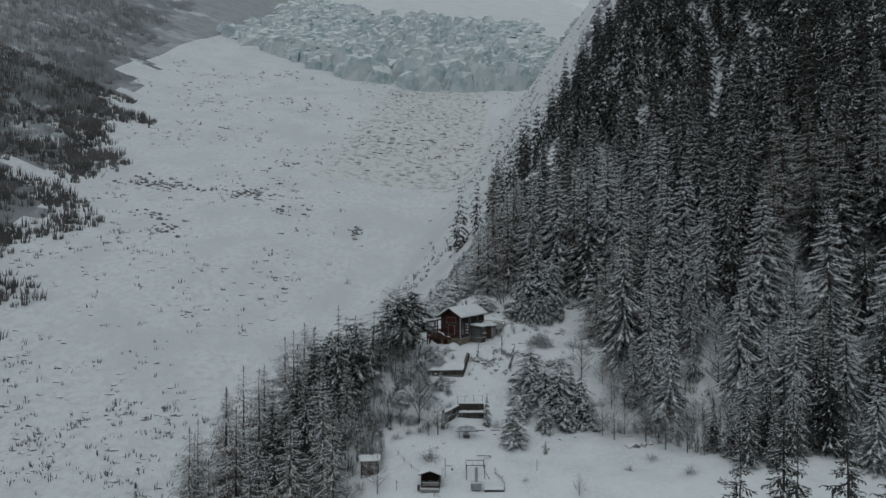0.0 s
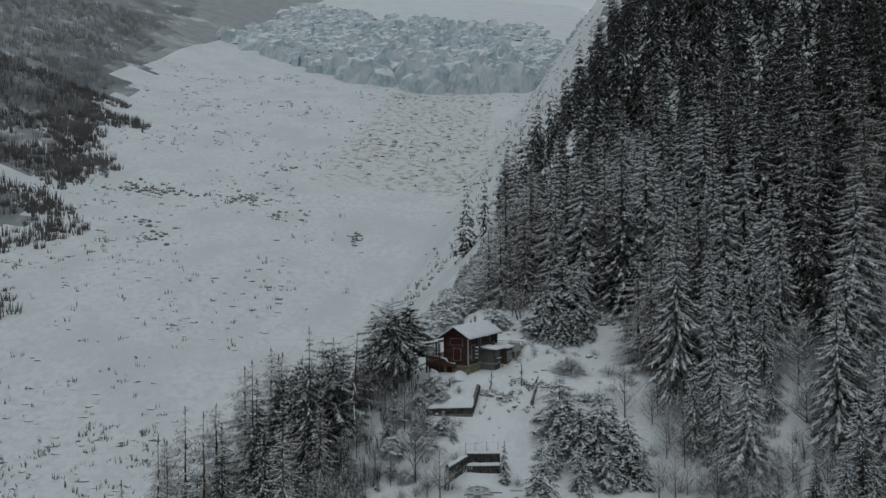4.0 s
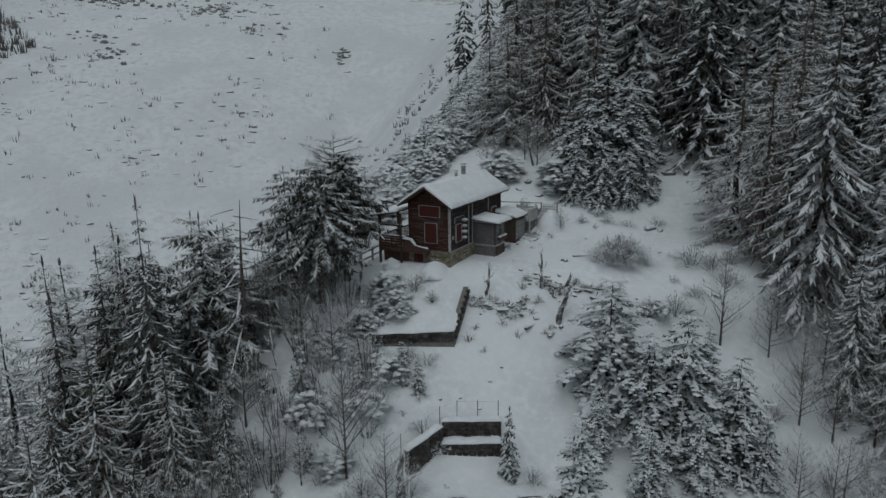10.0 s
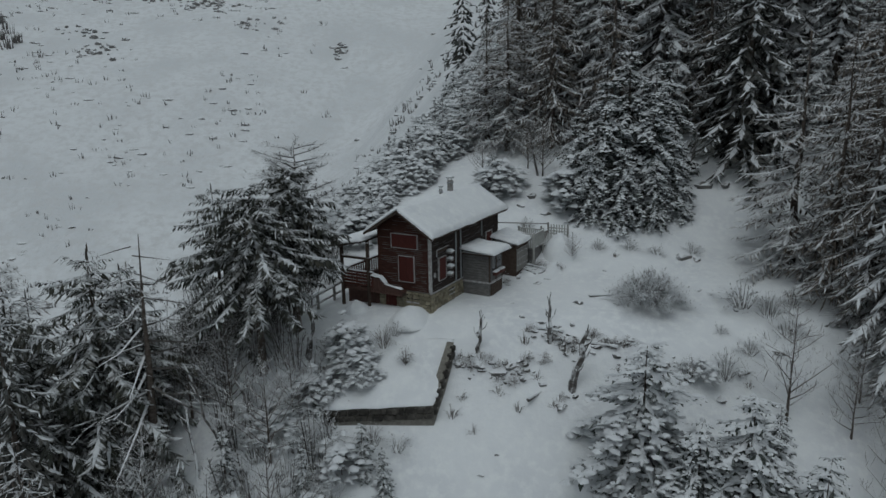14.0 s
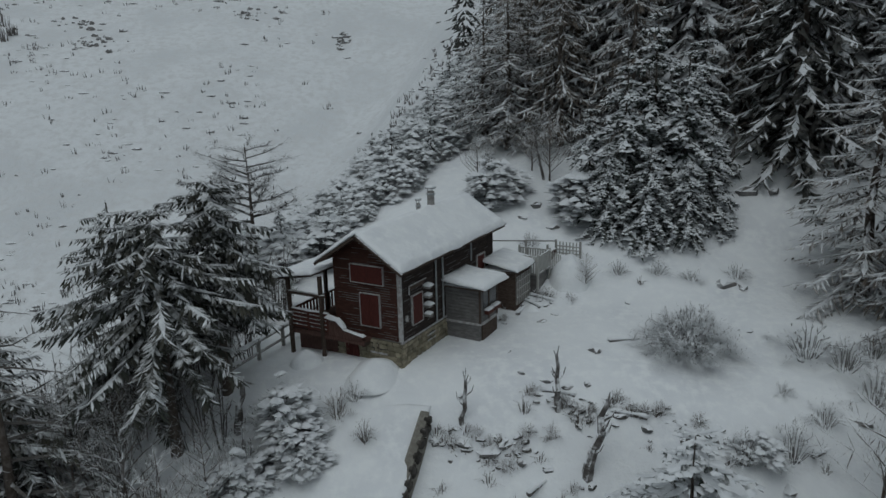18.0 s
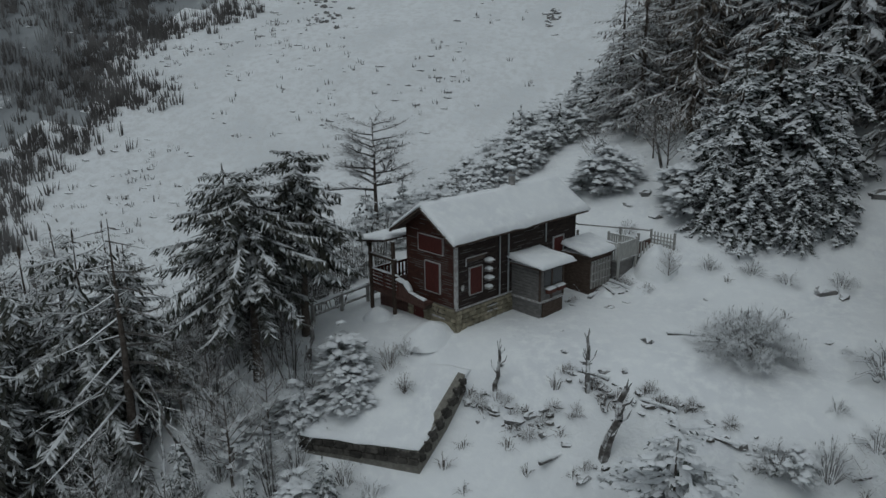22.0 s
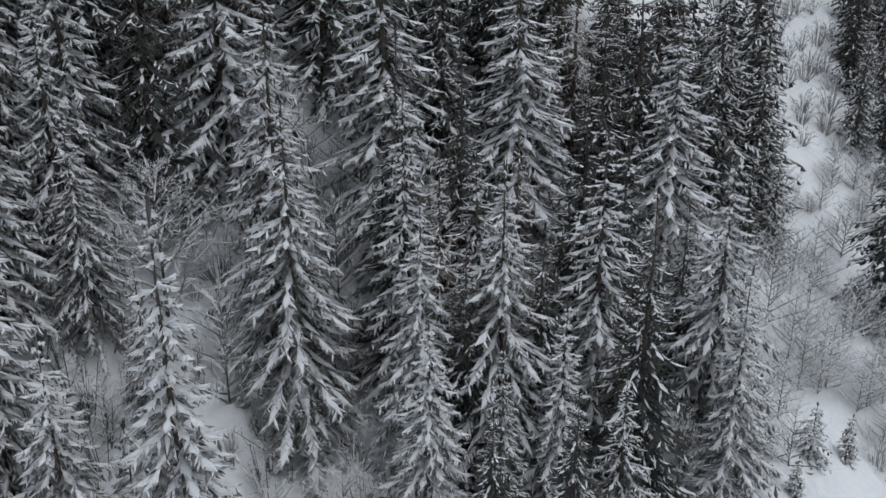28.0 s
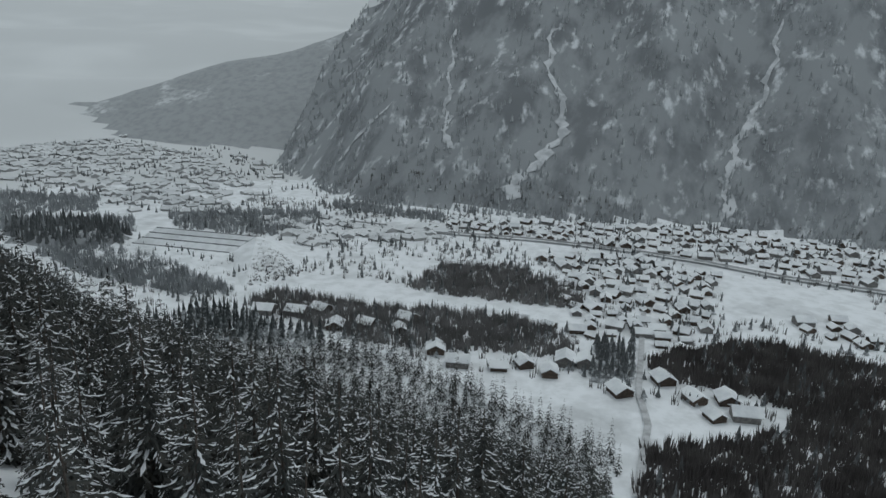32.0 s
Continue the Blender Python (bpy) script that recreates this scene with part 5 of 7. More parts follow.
def valley_house(w, d, h, wall_mat):
    """A gabled house: walls with a gable, and a thick snowy roof that hangs over."""
    wl_, rf = Mesh(), Mesh()
    rise = w * 0.27
    wl_.v = [Vector(p) for p in ((-w / 2, -d / 2, -1), (w / 2, -d / 2, -1), (w / 2, d / 2, -1), (-w / 2, d / 2, -1), (-w / 2, -d / 2, h), (w / 2, -d / 2, h), (w / 2, d / 2, h), (-w / 2, d / 2, h), (0, -d / 2, h + rise), (0, d / 2, h + rise))]
    wl_.f = [(0, 1, 5, 8, 4), (1, 2, 6, 5), (2, 3, 7, 9, 6), (3, 0, 4, 7)]
    o, t = 1.1, 0.55
    for s in (-1, 1):
        k = len(rf.v)
        ex, ez = s * (w / 2 + o), h - o * rise / (w / 2)
        for y in (-d / 2 - o, d / 2 + o):
            rf.v += [Vector((0, y, h + rise + 0.03)), Vector((ex, y, ez + 0.03)), Vector((ex, y, ez + t)), Vector((0, y, h + rise + t))]
        q = ((0, 1, 2, 3), (7, 6, 5, 4), (3, 2, 6, 7), (1, 0, 4, 5), (2, 1, 5, 6))
        rf.f += [tuple(k + i for i in (f if s > 0 else f[::-1])) for f in q]
    return wl_.data("wall", wall_mat), rf.data("roof", M_ROOF_SNOW)


HOUSES = []
for w, d, h, mt in ((12, 13, 3.8, M_WALL_WOOD), (9, 11, 3.4, M_WALL_WOOD), (12, 15, 4.8, M_WALL_PALE), (10, 13, 4.0, M_WALL_WOOD)):
    ob = thing("chalet_house", "village house with dark walls under a snowy gabled roof", "house", "houses in the valley")
    a, b = valley_house(w, d, h, mt)
    part("wall", a, ob)
    part("roof", b, ob, "roof under thick snow")
    HOUSES.append(ob)
VILLAGE = Kind(HOUSES)
homes = []


def home(x, y, big=1.0):
    if all((x - a) ** 2 + (y - b) ** 2 > 13 ** 2 for a, b in homes):
        homes.append((x, y))
        VILLAGE.put(rnd.randrange(4), pose(x, y, ground_z(x, y), 0, 0, rnd.choice((12, 102, 30, 75)) + rnd.uniform(-8, 8)) @ Matrix.Diagonal((big, big, big, 1)))


for x, y in ((137, -335), (110, -339), (96, -351), (77, -344), (70, -365), (56, -368), (31, -334), (6, -361), (-13, -341), (-22, -334), (-32, -347), (-41, -329), (-24, -322), (-9, -352), (307, -368), (282, -375), (268, -389), (222, -375), (195, -374), (198, -397), (242, -362), (158, -350)):
    home(x, y, 1.0)
QUARTERS = (((284, -738), (170, -771), (-34, -825), (-220, -799), (-184, -641), (-91, -671), (48, -692), (268, -691)), ((146, -614), (54, -657), (-36, -625), (-26, -529), (-22, -463), (40, -421), (95, -476), (99, -565)),
            ((132, -431), (59, -445), (48, -417), (76, -421)), ((-77, -503), (-129, -534), (-149, -485), (-130, -469), (-107, -482)), ((19, -445), (-14, -459), (-8, -419), (13, -417)))
for poly, n in zip(QUARTERS, (150, 92, 14, 14, 9)):
    px, py = [p[0] for p in poly], [p[1] for p in poly]
    start = len(homes)
    for k in range(n * 12):
        x, y = rnd.uniform(min(px), max(px)), rnd.uniform(min(py), max(py))
        if inside(x, y, poly) and len(homes) - start < n and len(homes) < 299 and ground_z(x, y) < VALLEY + 12:
            home(x, y, rnd.uniform(0.6, 0.95))
town_walls, town_roofs = Joined(), Joined()
parts_of = [tuple(c.data for c in sorted(o.children, key=lambda c: c.name, reverse=True)) for o in HOUSES]
FAR_TOWN = ((1257, -935), (1151, -1148), (829, -1014), (553, -758), (534, -612), (644, -604), (837, -705), (951, -678))
for poly, n in ((FAR_TOWN, 560), (((883, -1100), (675, -999), (580, -842), (726, -970)), 50), (((486, -636), (413, -683), (358, -655), (271, -697), (253, -646), (377, -553)), 110), (((1257, -935), (1400, -900), (1250, -640), (951, -678)), 160)):
    px, py = [p[0] for p in poly], [p[1] for p in poly]
    for k in range(n * 2):
        x, y = rnd.uniform(min(px), max(px)), rnd.uniform(min(py), max(py))
        if not inside(x, y, poly):
            continue
        i = rnd.randrange(4)
        m = pose(x, y, ground_z(x, y), 0, 0, rnd.uniform(0, 180)) @ Matrix.Diagonal((1, 1, rnd.uniform(0.5, 0.8), 1))
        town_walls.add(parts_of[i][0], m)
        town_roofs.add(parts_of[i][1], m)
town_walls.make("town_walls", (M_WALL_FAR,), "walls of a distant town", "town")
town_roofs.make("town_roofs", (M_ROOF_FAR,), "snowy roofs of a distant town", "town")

M_LANE = material("snowed_lane", (0.50, 0.51, 0.52), 0.8, (0.34, 0.345, 0.35), 0.2)
M_ROAD = material("wet_road", (0.16, 0.165, 0.17), 0.7, (0.4, 0.41, 0.42), 0.1)


def strip(name, pts, width, lift, mat, label, category):
    me = Mesh()
    for i, p in enumerate(pts):
        a, b = Vector(pts[max(i - 1, 0)]), Vector(pts[min(i + 1, len(pts) - 1)])
        n = Vector((-(b - a).y, (b - a).x)).normalized()
        for s in (-1, 1):
            q = Vector(p) + n * s * width / 2
            me.v.append((q.x, q.y, max(ground_z(q.x, q.y), VALLEY) + lift))
        if i:
            k = 2 * i
            me.f.append((k - 2, k - 1, k + 1, k))
    return tagged(new(name, me.data(name, mat)), label, category, kind="structure")


ROAD = ((407, -666), (260, -665), (151, -679), (47, -676), (-26, -663), (-88, -642), (-181, -628), (-260, -617))
run = sorted(ROAD)
strip("road", [(x, float(table(x, run))) for x in range(-260, 408, 12)], 8, 3.0, M_ROAD, "long dark road embankment across the valley", "road")
LANE = ((42, -694), (42, -604), (27, -537), (24, -444), (22, -399), (20, -338), (12, -300), (14, -215))
run = sorted((y, x) for x, y in LANE)
strip("lane", [(float(table(y, run)), y) for y in range(-694, -214, 12)], 4, 1.2, M_LANE, "lane running through the village", "road")

# avalanche tracks down the mountain
M_TRACK = material("avalanche_snow", (0.60, 0.615, 0.63), 0.9, (0.40, 0.415, 0.43), 0.05, blend=(0.42, 0.6))
for line, w in ((((395, -1100), (381, -1050), (353, -945), (326, -870)), 10), (((225, -1090), (218, -1026), (177, -965), (174, -912), (212, -845), (222, -815)), 17), (((-112, -1160), (-106, -1099), (-88, -1024), (-71, -993), (-52, -915), (-54, -855)), 13), (((440, -940), (468, -911), (502, -882)), 9)):
    tr = Mesh()
    run = sorted((p[1], p[0]) for p in line)
    for i in range(41):
        y = run[0][0] + (run[-1][0] - run[0][0]) * i / 40
        x = float(table(y, run)) + 4 * math.sin(y * 0.11)
        half = w * (0.35 + 0.35 * math.sin(y * 0.06 + w) ** 2 + 0.25 * math.sin(y * 0.31)) * (0.3 + 0.7 * i / 40)
        for sx in (-1, 1):
            px = x + sx * half * (1 + 0.3 * math.sin(y * 0.47 + sx))
            tr.v.append((px, y, ground_z(px, y) + 1.6))
        if i:
            tr.f.append((2 * i - 2, 2 * i - 1, 2 * i + 1, 2 * i))
    tagged(new("avalanche_track", tr.data("avalanche_track", M_TRACK)), "white avalanche track running down the wooded mountain", "snow slope", kind="structure")

bankment = Mesh()
bankment.v = [(536, -560, VALLEY - 1), (402, -560, VALLEY - 1)]
for f, g in ((0, 0), (0.06, 0), (0.22, 0.3), (0.3, 0.32), (0.46, 0.62), (0.54, 0.64), (0.8, 1.0)):
    bankment.v += [(520 + 14 * f, -502 + 32 * f, VALLEY + 16 - 12 * g), (408 + 18 * f, -514 + 34 * f, VALLEY + 16 - 12 * g)]
bankment.v += [(560, -438, VALLEY + 3.5), (428, -428, VALLEY + 3.5), (572, -420, VALLEY - 1), (430, -408, VALLEY - 1), (352, -405, VALLEY - 1), (329, -474, VALLEY - 1), (357, -520, VALLEY - 1)]
for r in range(0, 16, 2):
    bankment.f.append((r, r + 1, r + 3, r + 2))
bankment.f += [(16, 17, 19, 18), (18, 19, 20), (17, 15, 20), (15, 3, 20), (3, 21, 20), (3, 22, 21), (3, 1, 22), (17, 20, 19), (13, 11, 15), (11, 9, 15), (9, 7, 15), (7, 5, 15), (5, 3, 15)]
dam = tagged(new("embankment", bankment.data("embankment", M_VALLEY)), "tall terraced earth embankment under smooth snow", "embankment", kind="structure")
for f, g in ((0.03, 0), (0.26, 0.3), (0.5, 0.62), (0.8, 1.0)):
    row = Mesh()
    row.tube((520 + 14 * f, -502 + 32 * f, VALLEY + 16.3 - 12 * g), (408 + 18 * f, -514 + 34 * f, VALLEY + 16.3 - 12 * g), 0.7, 0.7, 4)
    part("stone_row", row.data("stone_row", M_ROAD), dam, "grey row of stones along a terrace")

# ---- the chalet ----
M_SIDING = material("stained_siding", (0.060, 0.024, 0.018), 0.75, (0.10, 0.045, 0.032), 2.0, bump=0.3, bump_scale=40, stretch=(1, 1, 12), fine=((0.035, 0.018, 0.014), 8), spec=0.2)
M_SIDE_DARK = material("weathered_siding", (0.030, 0.022, 0.020), 0.8, (0.055, 0.042, 0.036), 2.0, bump=0.3, bump_scale=40, stretch=(1, 1, 12), spec=0.2)
M_SHUTTER = material("oxblood_shutter", (0.062, 0.014, 0.011), 0.7, (0.09, 0.022, 0.017), 5, stretch=(6, 6, 1))
M_TRIM = material("snowy_trim", (0.46, 0.46, 0.46), 0.8, (0.30, 0.28, 0.27), 7, blend=(0.42, 0.6))
M_STONE = material("rubble_stone", (0.19, 0.17, 0.12), 0.9, (0.29, 0.26, 0.19), 4, bump=0.5, bump_scale=14, spread=0.3)
M_MORTAR = material("mortar", (0.17, 0.16, 0.14), 0.95, (0.24, 0.23, 0.2), 6, bump=0.4, bump_scale=20)
M_BEAM = material("dark_timber", (0.055, 0.038, 0.030), 0.85, (0.10, 0.075, 0.06), 5, stretch=(1, 1, 5), snow=(1.15, 1.3, 3))
M_RED_RAIL = material("red_balcony_board", (0.10, 0.036, 0.027), 0.75, (0.08, 0.032, 0.026), 4, snow=(1.15, 1.3, 3))
M_GREY_WOOD = material("silvered_wood", (0.24, 0.235, 0.22), 0.85, (0.36, 0.35, 0.335), 6, stretch=(4, 4, 1), snow=(1.1, 1.3, 3))
M_PALE_WOOD = material("pale_picket", (0.46, 0.46, 0.44), 0.8, (0.34, 0.34, 0.32), 5, stretch=(4, 4, 1), snow=(1.1, 1.3, 3))
M_BROWN_BOX = material("brown_planks", (0.085, 0.045, 0.038), 0.8, (0.13, 0.075, 0.06), 4, stretch=(6, 6, 1))
M_SKIRT = material("grey_boarding", (0.13, 0.125, 0.12), 0.85, (0.19, 0.185, 0.18), 3, stretch=(1, 1, 4))
M_STEEL = material("galvanised_steel", (0.42, 0.44, 0.45), 0.5, (0.32, 0.33, 0.34), 3, metal=0.6, snow=(1.2, 1.4, 3))
M_DARK_STEEL = material("dark_steel", (0.09, 0.095, 0.1), 0.55, (0.14, 0.13, 0.125), 5, metal=0.5, snow=(1.2, 1.4, 3))
M_GLASS = bpy.data.materials.new("window_glass")
M_GLASS.use_nodes = True
M_GLASS.node_tree.nodes["Principled BSDF"].inputs["Base Color"].default_value = (0.02, 0.022, 0.025, 1)
M_GLASS.node_tree.nodes["Principled BSDF"].inputs["Roughness"].default_value = 0.08
M_CHIMNEY = material("chimney_render", (0.32, 0.31, 0.30), 0.9, (0.22, 0.21, 0.2), 6, bump=0.3, bump_scale=25)


def box(name, lo, hi, mat, parent, label="", soft=0.0):
    """A block with softened edges as one part."""
    if soft:
        bm = bmesh.new()
        bmesh.ops.create_cube(bm, size=1)
        for v in bm.verts:
            v.co = Vector([a + (b - a) * (c + 0.5) for a, b, c in zip(lo, hi, v.co)])
        bmesh.ops.bevel(bm, geom=bm.edges[:], offset=soft, segments=1, affect="EDGES")
        me = bpy.data.meshes.new(name)
        bm.to_mesh(me)
        bm.free()
        me.materials.append(mat)
        return part(name, me, parent, label)
    return part(name, Mesh().box(lo, hi).data(name, mat), parent, label)


def bar(name, a, b, r, mat, parent, label="", n=6):
    t = Mesh()
    t.tube(a, b, r, r, n, True)
    return part(name, t.data(name, mat), parent, label)


def snow_slab(p00, p10, p01, p11, thick, seed=0, nx=14, ny=10, rough=0.25):
    """A pillow of snow over a four-cornered surface, rounded at its rim and uneven along the edge."""
    c = Mesh()
    ps = [Vector(p) for p in (p00, p10, p01, p11)]
    lx, ly = (ps[1] - ps[0]).length, (ps[2] - ps[0]).length
    for top in (True, False):
        for j in range(ny + 1):
            for i in range(nx + 1):
                u, v = i / nx, j / ny
                u, v = 0.5 - 0.5 * math.cos(math.pi * u), 0.5 - 0.5 * math.cos(math.pi * v)
                u, v = (u + i / nx) / 2, (v + j / ny) / 2
                p = ps[0].lerp(ps[1], u).lerp(ps[2].lerp(ps[3], u), v)
                rim = min(u * lx, (1 - u) * lx, v * ly, (1 - v) * ly)
                wob = noise.noise(Vector((p.x * 1.1 + seed, p.y * 1.1, p.z)))
                if rim < 1e-4:
                    p = p + (p - (ps[0] + ps[1] + ps[2] + ps[3]) / 4).normalized() * (0.05 + 0.10 * wob)
                if top:
                    k = min(1, rim / (thick * 0.8 + 1e-6))
                    p = p + Vector((0, 0, thick * (0.25 + 0.75 * math.sqrt(k * (2 - k))) * (1 + rough * wob)))
                else:
                    p = p + Vector((0, 0, 0.012))
                c.v.append(p)
    w = nx + 1
    n = w * (ny + 1)
    for j in range(ny):
        for i in range(nx):
            a = j * w + i
            c.f.append((a, a + 1, a + 1 + w, a + w))
            c.f.append((n + a, n + a + w, n + a + 1 + w, n + a + 1))
    rim = [i for i in range(w)] + [w * j + nx for j in range(1, ny + 1)] + [w * ny + i for i in range(nx - 1, -1, -1)] + [w * j for j in range(ny - 1, 0, -1)]
    for a, b in zip(rim, rim[1:] + rim[:1]):
        c.f.append((b, a, n + a, n + b))
    return c.data("snow_cover", M_SNOW, True)


M_RIME = material("rime", (0.20, 0.195, 0.195), 0.9, (0.11, 0.105, 0.105), 6)
CH_L, CH_W, CH_E, CH_R = 8.6, 3.3, 4.3, 5.35       # length, width, eaves and ridge over the snow at the corner
chalet = thing("chalet", "small dark-stained wooden chalet on a stone base under a snowy roof", "chalet", m=pose(2.76, 105.82, -2.12, 0, 0, 63))
ST = 0.95                                          # top of the stone base


def siding(name, a, b, z0, z1, mat, gable=None, step=0.105, corner=None):
    """A wall of lapped boards from a to b on plan; with a gable its boards shorten under the roof, rime clings to their lips near the corner."""
    a, b = Vector((*a, 0)), Vector((*b, 0))
    d = (b - a).normalized()
    n = Vector((d.y, -d.x, 0))
    le = (b - a).length
    core = Mesh()
    prof = [(0, z0), (le, z0), (le, gable[0] if gable else z1)] + ([(le / 2, z1)] if gable else []) + [(0, gable[0] if gable else z1)]
    for off in (-0.04, -0.14):
        core.v += [a + d * s + n * off + Vector((0, 0, z)) for s, z in prof]
    q = len(prof)
    core.f = [tuple(range(q)), tuple(reversed(range(q, 2 * q)))] + [(i, q + i, q + (i + 1) % q, (i + 1) % q) for i in range(q)]
    wall = part(name, core.data(name, mat), chalet)
    z = z0
    rr = random.Random(len(name))

    def plank(m, s0, s1, z_a, z_b, o_a, o_b, back):
        k = len(m.v)
        for zz, off in ((z_a, o_a), (z_b, o_b)):
            for s, o in ((s0, off), (s1, off), (s1, back), (s0, back)):
                m.v.append(a + d * s + n * o + Vector((0, 0, zz)))
        m.f += [tuple(k + i for i in f) for f in ((3, 2, 1, 0), (4, 5, 6, 7), (0, 1, 5, 4), (1, 2, 6, 5), (2, 3, 7, 6), (3, 0, 4, 7))]

    while z < z1 - 0.02:
        t = min(z + step, z1)
        s0, s1 = 0.0, le
        if gable and z > gable[0]:
            k = (z - gable[0]) / (gable[1] - gable[0])
            s0, s1 = le * 0.5 * k, le * (1 - 0.5 * k)
        if s1 - s0 > 0.08:
            m = Mesh()
            plank(m, s0, s1, z, t, 0.03, 0.0, -0.038)
            for k in range(4 if corner is not None else 0):
                far = rr.expovariate(1.4) if k < 2 else rr.uniform(0, le)
                half = rr.uniform(0.15, 0.6)
                mid = abs(corner - far)
                if s0 + half < mid < s1 - half:
                    plank(m, mid - half, mid + half, z - 0.003 - 0.001 * k, z + 0.012 + 0.001 * k, 0.034 + 0.001 * k, 0.034, 0.022)
            me = m.data("board", mat)
            me.materials.append(M_RIME)
            me.polygons.foreach_set("material_index", [0] * 6 + [1] * (len(m.f) - 6))
            part("board", me, wall)
        z = t
    return wall


base = box("foundation", (0.03, 0.03, -1.6), (CH_L, CH_W - 0.03, ST), M_MORTAR, chalet, "rubble stone base")
rs = random.Random(3)
STONES = []
for k in range(8):
    bm = bmesh.new()
    bmesh.ops.create_cube(bm, size=1)
    bmesh.ops.bevel(bm, geom=bm.edges[:], offset=0.16, segments=1, affect="EDGES")
    for v in bm.verts:
        v.co += Vector([rs.uniform(-0.06, 0.06) for _ in range(3)])
    me = bpy.data.meshes.new("stone")
    bm.to_mesh(me)
    bm.free()
    me.materials.append(M_STONE)
    STONES.append(me)


def stone_face(parent, a, b, z0, z1, size=0.3, depth=0.14, limit=300):
    """Rubble stones laid in rough courses on the face from a to b."""
    a, b = Vector((*a, 0)), Vector((*b, 0))
    d = (b - a).normalized()
    turn = math.degrees(math.atan2(d.y, d.x))
    le, z, made = (b - a).length, z0, 0
    while z < z1 - 0.06:
        h = min(size * rs.uniform(0.55, 0.9), z1 - z)
        s = 0.0
        while s < le - 0.05:
            w = min(size * rs.uniform(0.8, 1.7), le - s)
            p = a + d * (s + w / 2)
            st = part("stone", STONES[rs.randrange(8)], parent)
            st.matrix_basis = pose(p.x, p.y, z + h / 2, 0, 0, turn) @ Matrix.Diagonal((w * 0.95, depth * rs.uniform(0.7, 1.2), h * 0.93, 1))
            s += w
            made += 1
        z += h


siding("gable_wall", (0, CH_W), (0, 0), ST, CH_R, M_SIDING, (CH_E, CH_R), corner=CH_W)
siding("side_wall", (0, 0), (CH_L, 0), ST, CH_E, M_SIDE_DARK, corner=0.0)
siding("back_wall", (CH_L, 0), (CH_L, CH_W), ST, CH_R, M_SIDE_DARK, (CH_E, CH_R))
siding("left_wall", (CH_L, CH_W), (0, CH_W), ST, CH_E, M_SIDING)
box("corner_board", (-0.05, -0.05, ST), (0.10, 0.12, CH_E - 0.02), M_TRIM, chalet, "corner post white with rime", 0.02)
box("sill_board", (-0.07, -0.07, ST - 0.07), (CH_L, 0.02, ST), M_TRIM, chalet, "snowy ledge over the stone base")
OV, OE = 0.55, 0.5
slope = (CH_R - CH_E) / (CH_W / 2)
for sgn, nm in ((-1, "right"), (1, "left")):
    ev = CH_W / 2 + sgn * (CH_W / 2 + OE)
    ez = CH_E - OE * slope
    m = Mesh()
    for u in (-OV, CH_L + 0.4):
        m.v += [Vector((u, CH_W / 2, CH_R + 0.10)), Vector((u, ev, ez + 0.10)), Vector((u, ev, ez)), Vector((u, CH_W / 2, CH_R))]
    m.f = [(0, 1, 2, 3), (7, 6, 5, 4), (0, 4, 5, 1), (3, 2, 6, 7), (1, 5, 6, 2), (0, 3, 7, 4)]
    part("roof_slope", m.data("roof_slope", M_BEAM), chalet)
    y0, y1 = CH_W / 2, ev
    part("snow_cover", snow_slab((-OV - 0.04, y0, CH_R + 0.1), (CH_L + 0.45, y0, CH_R + 0.1), (-OV - 0.04, y1, ez + 0.1), (CH_L + 0.45, y1, ez + 0.1), 0.2, seed=sgn * 3.1, nx=40, ny=12), chalet, "smooth thick snow on the roof")
    bar("barge_board", (-OV - 0.03, CH_W / 2, CH_R + 0.02), (-OV - 0.03, ev, ez + 0.02), 0.08, M_BEAM, chalet, n=4)
box("ridge_beam", (-OV, CH_W / 2 - 0.08, CH_R - 0.2), (0.1, CH_W / 2 + 0.08, CH_R - 0.02), M_BEAM, chalet)


def shutters(host, axis_v, at, c, w, z0, z1, leaves=2, frame=True):
    """A shuttered window proud of the wall: at is the wall's plane, c the middle along it."""
    def blk(nm, s0, s1, a0, a1, out, mt, par, lab=""):
        lo, hi = (at - out, s0, a0), (at + 0.01, s1, a1)
        if not axis_v:
            lo, hi = (s0, at - out, a0), (s1, at + 0.01, a1)
        return box(nm, lo, hi, mt, par, lab)
    win = blk("window", c - w / 2, c + w / 2, z0, z1, 0.05, M_SHUTTER, host, "closed red-brown shutters in a white frame")
    for k in range(leaves):
        s0 = c - w / 2 + w * k / leaves
        blk("shutter", s0 + 0.012, s0 + w / leaves - 0.012, z0 + 0.02, z1 - 0.02, 0.075, M_SHUTTER, win)
    if frame:
        f = 0.021
        for nm, s0, s1, a0, a1 in (("frame_rail", c - w / 2 - f, c + w / 2 + f, z1, z1 + f), ("frame_rail", c - w / 2 - f, c + w / 2 + f, z0 - f, z0), ("frame_stile", c - w / 2 - f, c - w / 2, z0, z1), ("frame_stile", c + w / 2, c + w / 2 + f, z0, z1)):
            blk(nm, s0, s1, a0, a1, 0.10, M_TRIM, win)
    return win


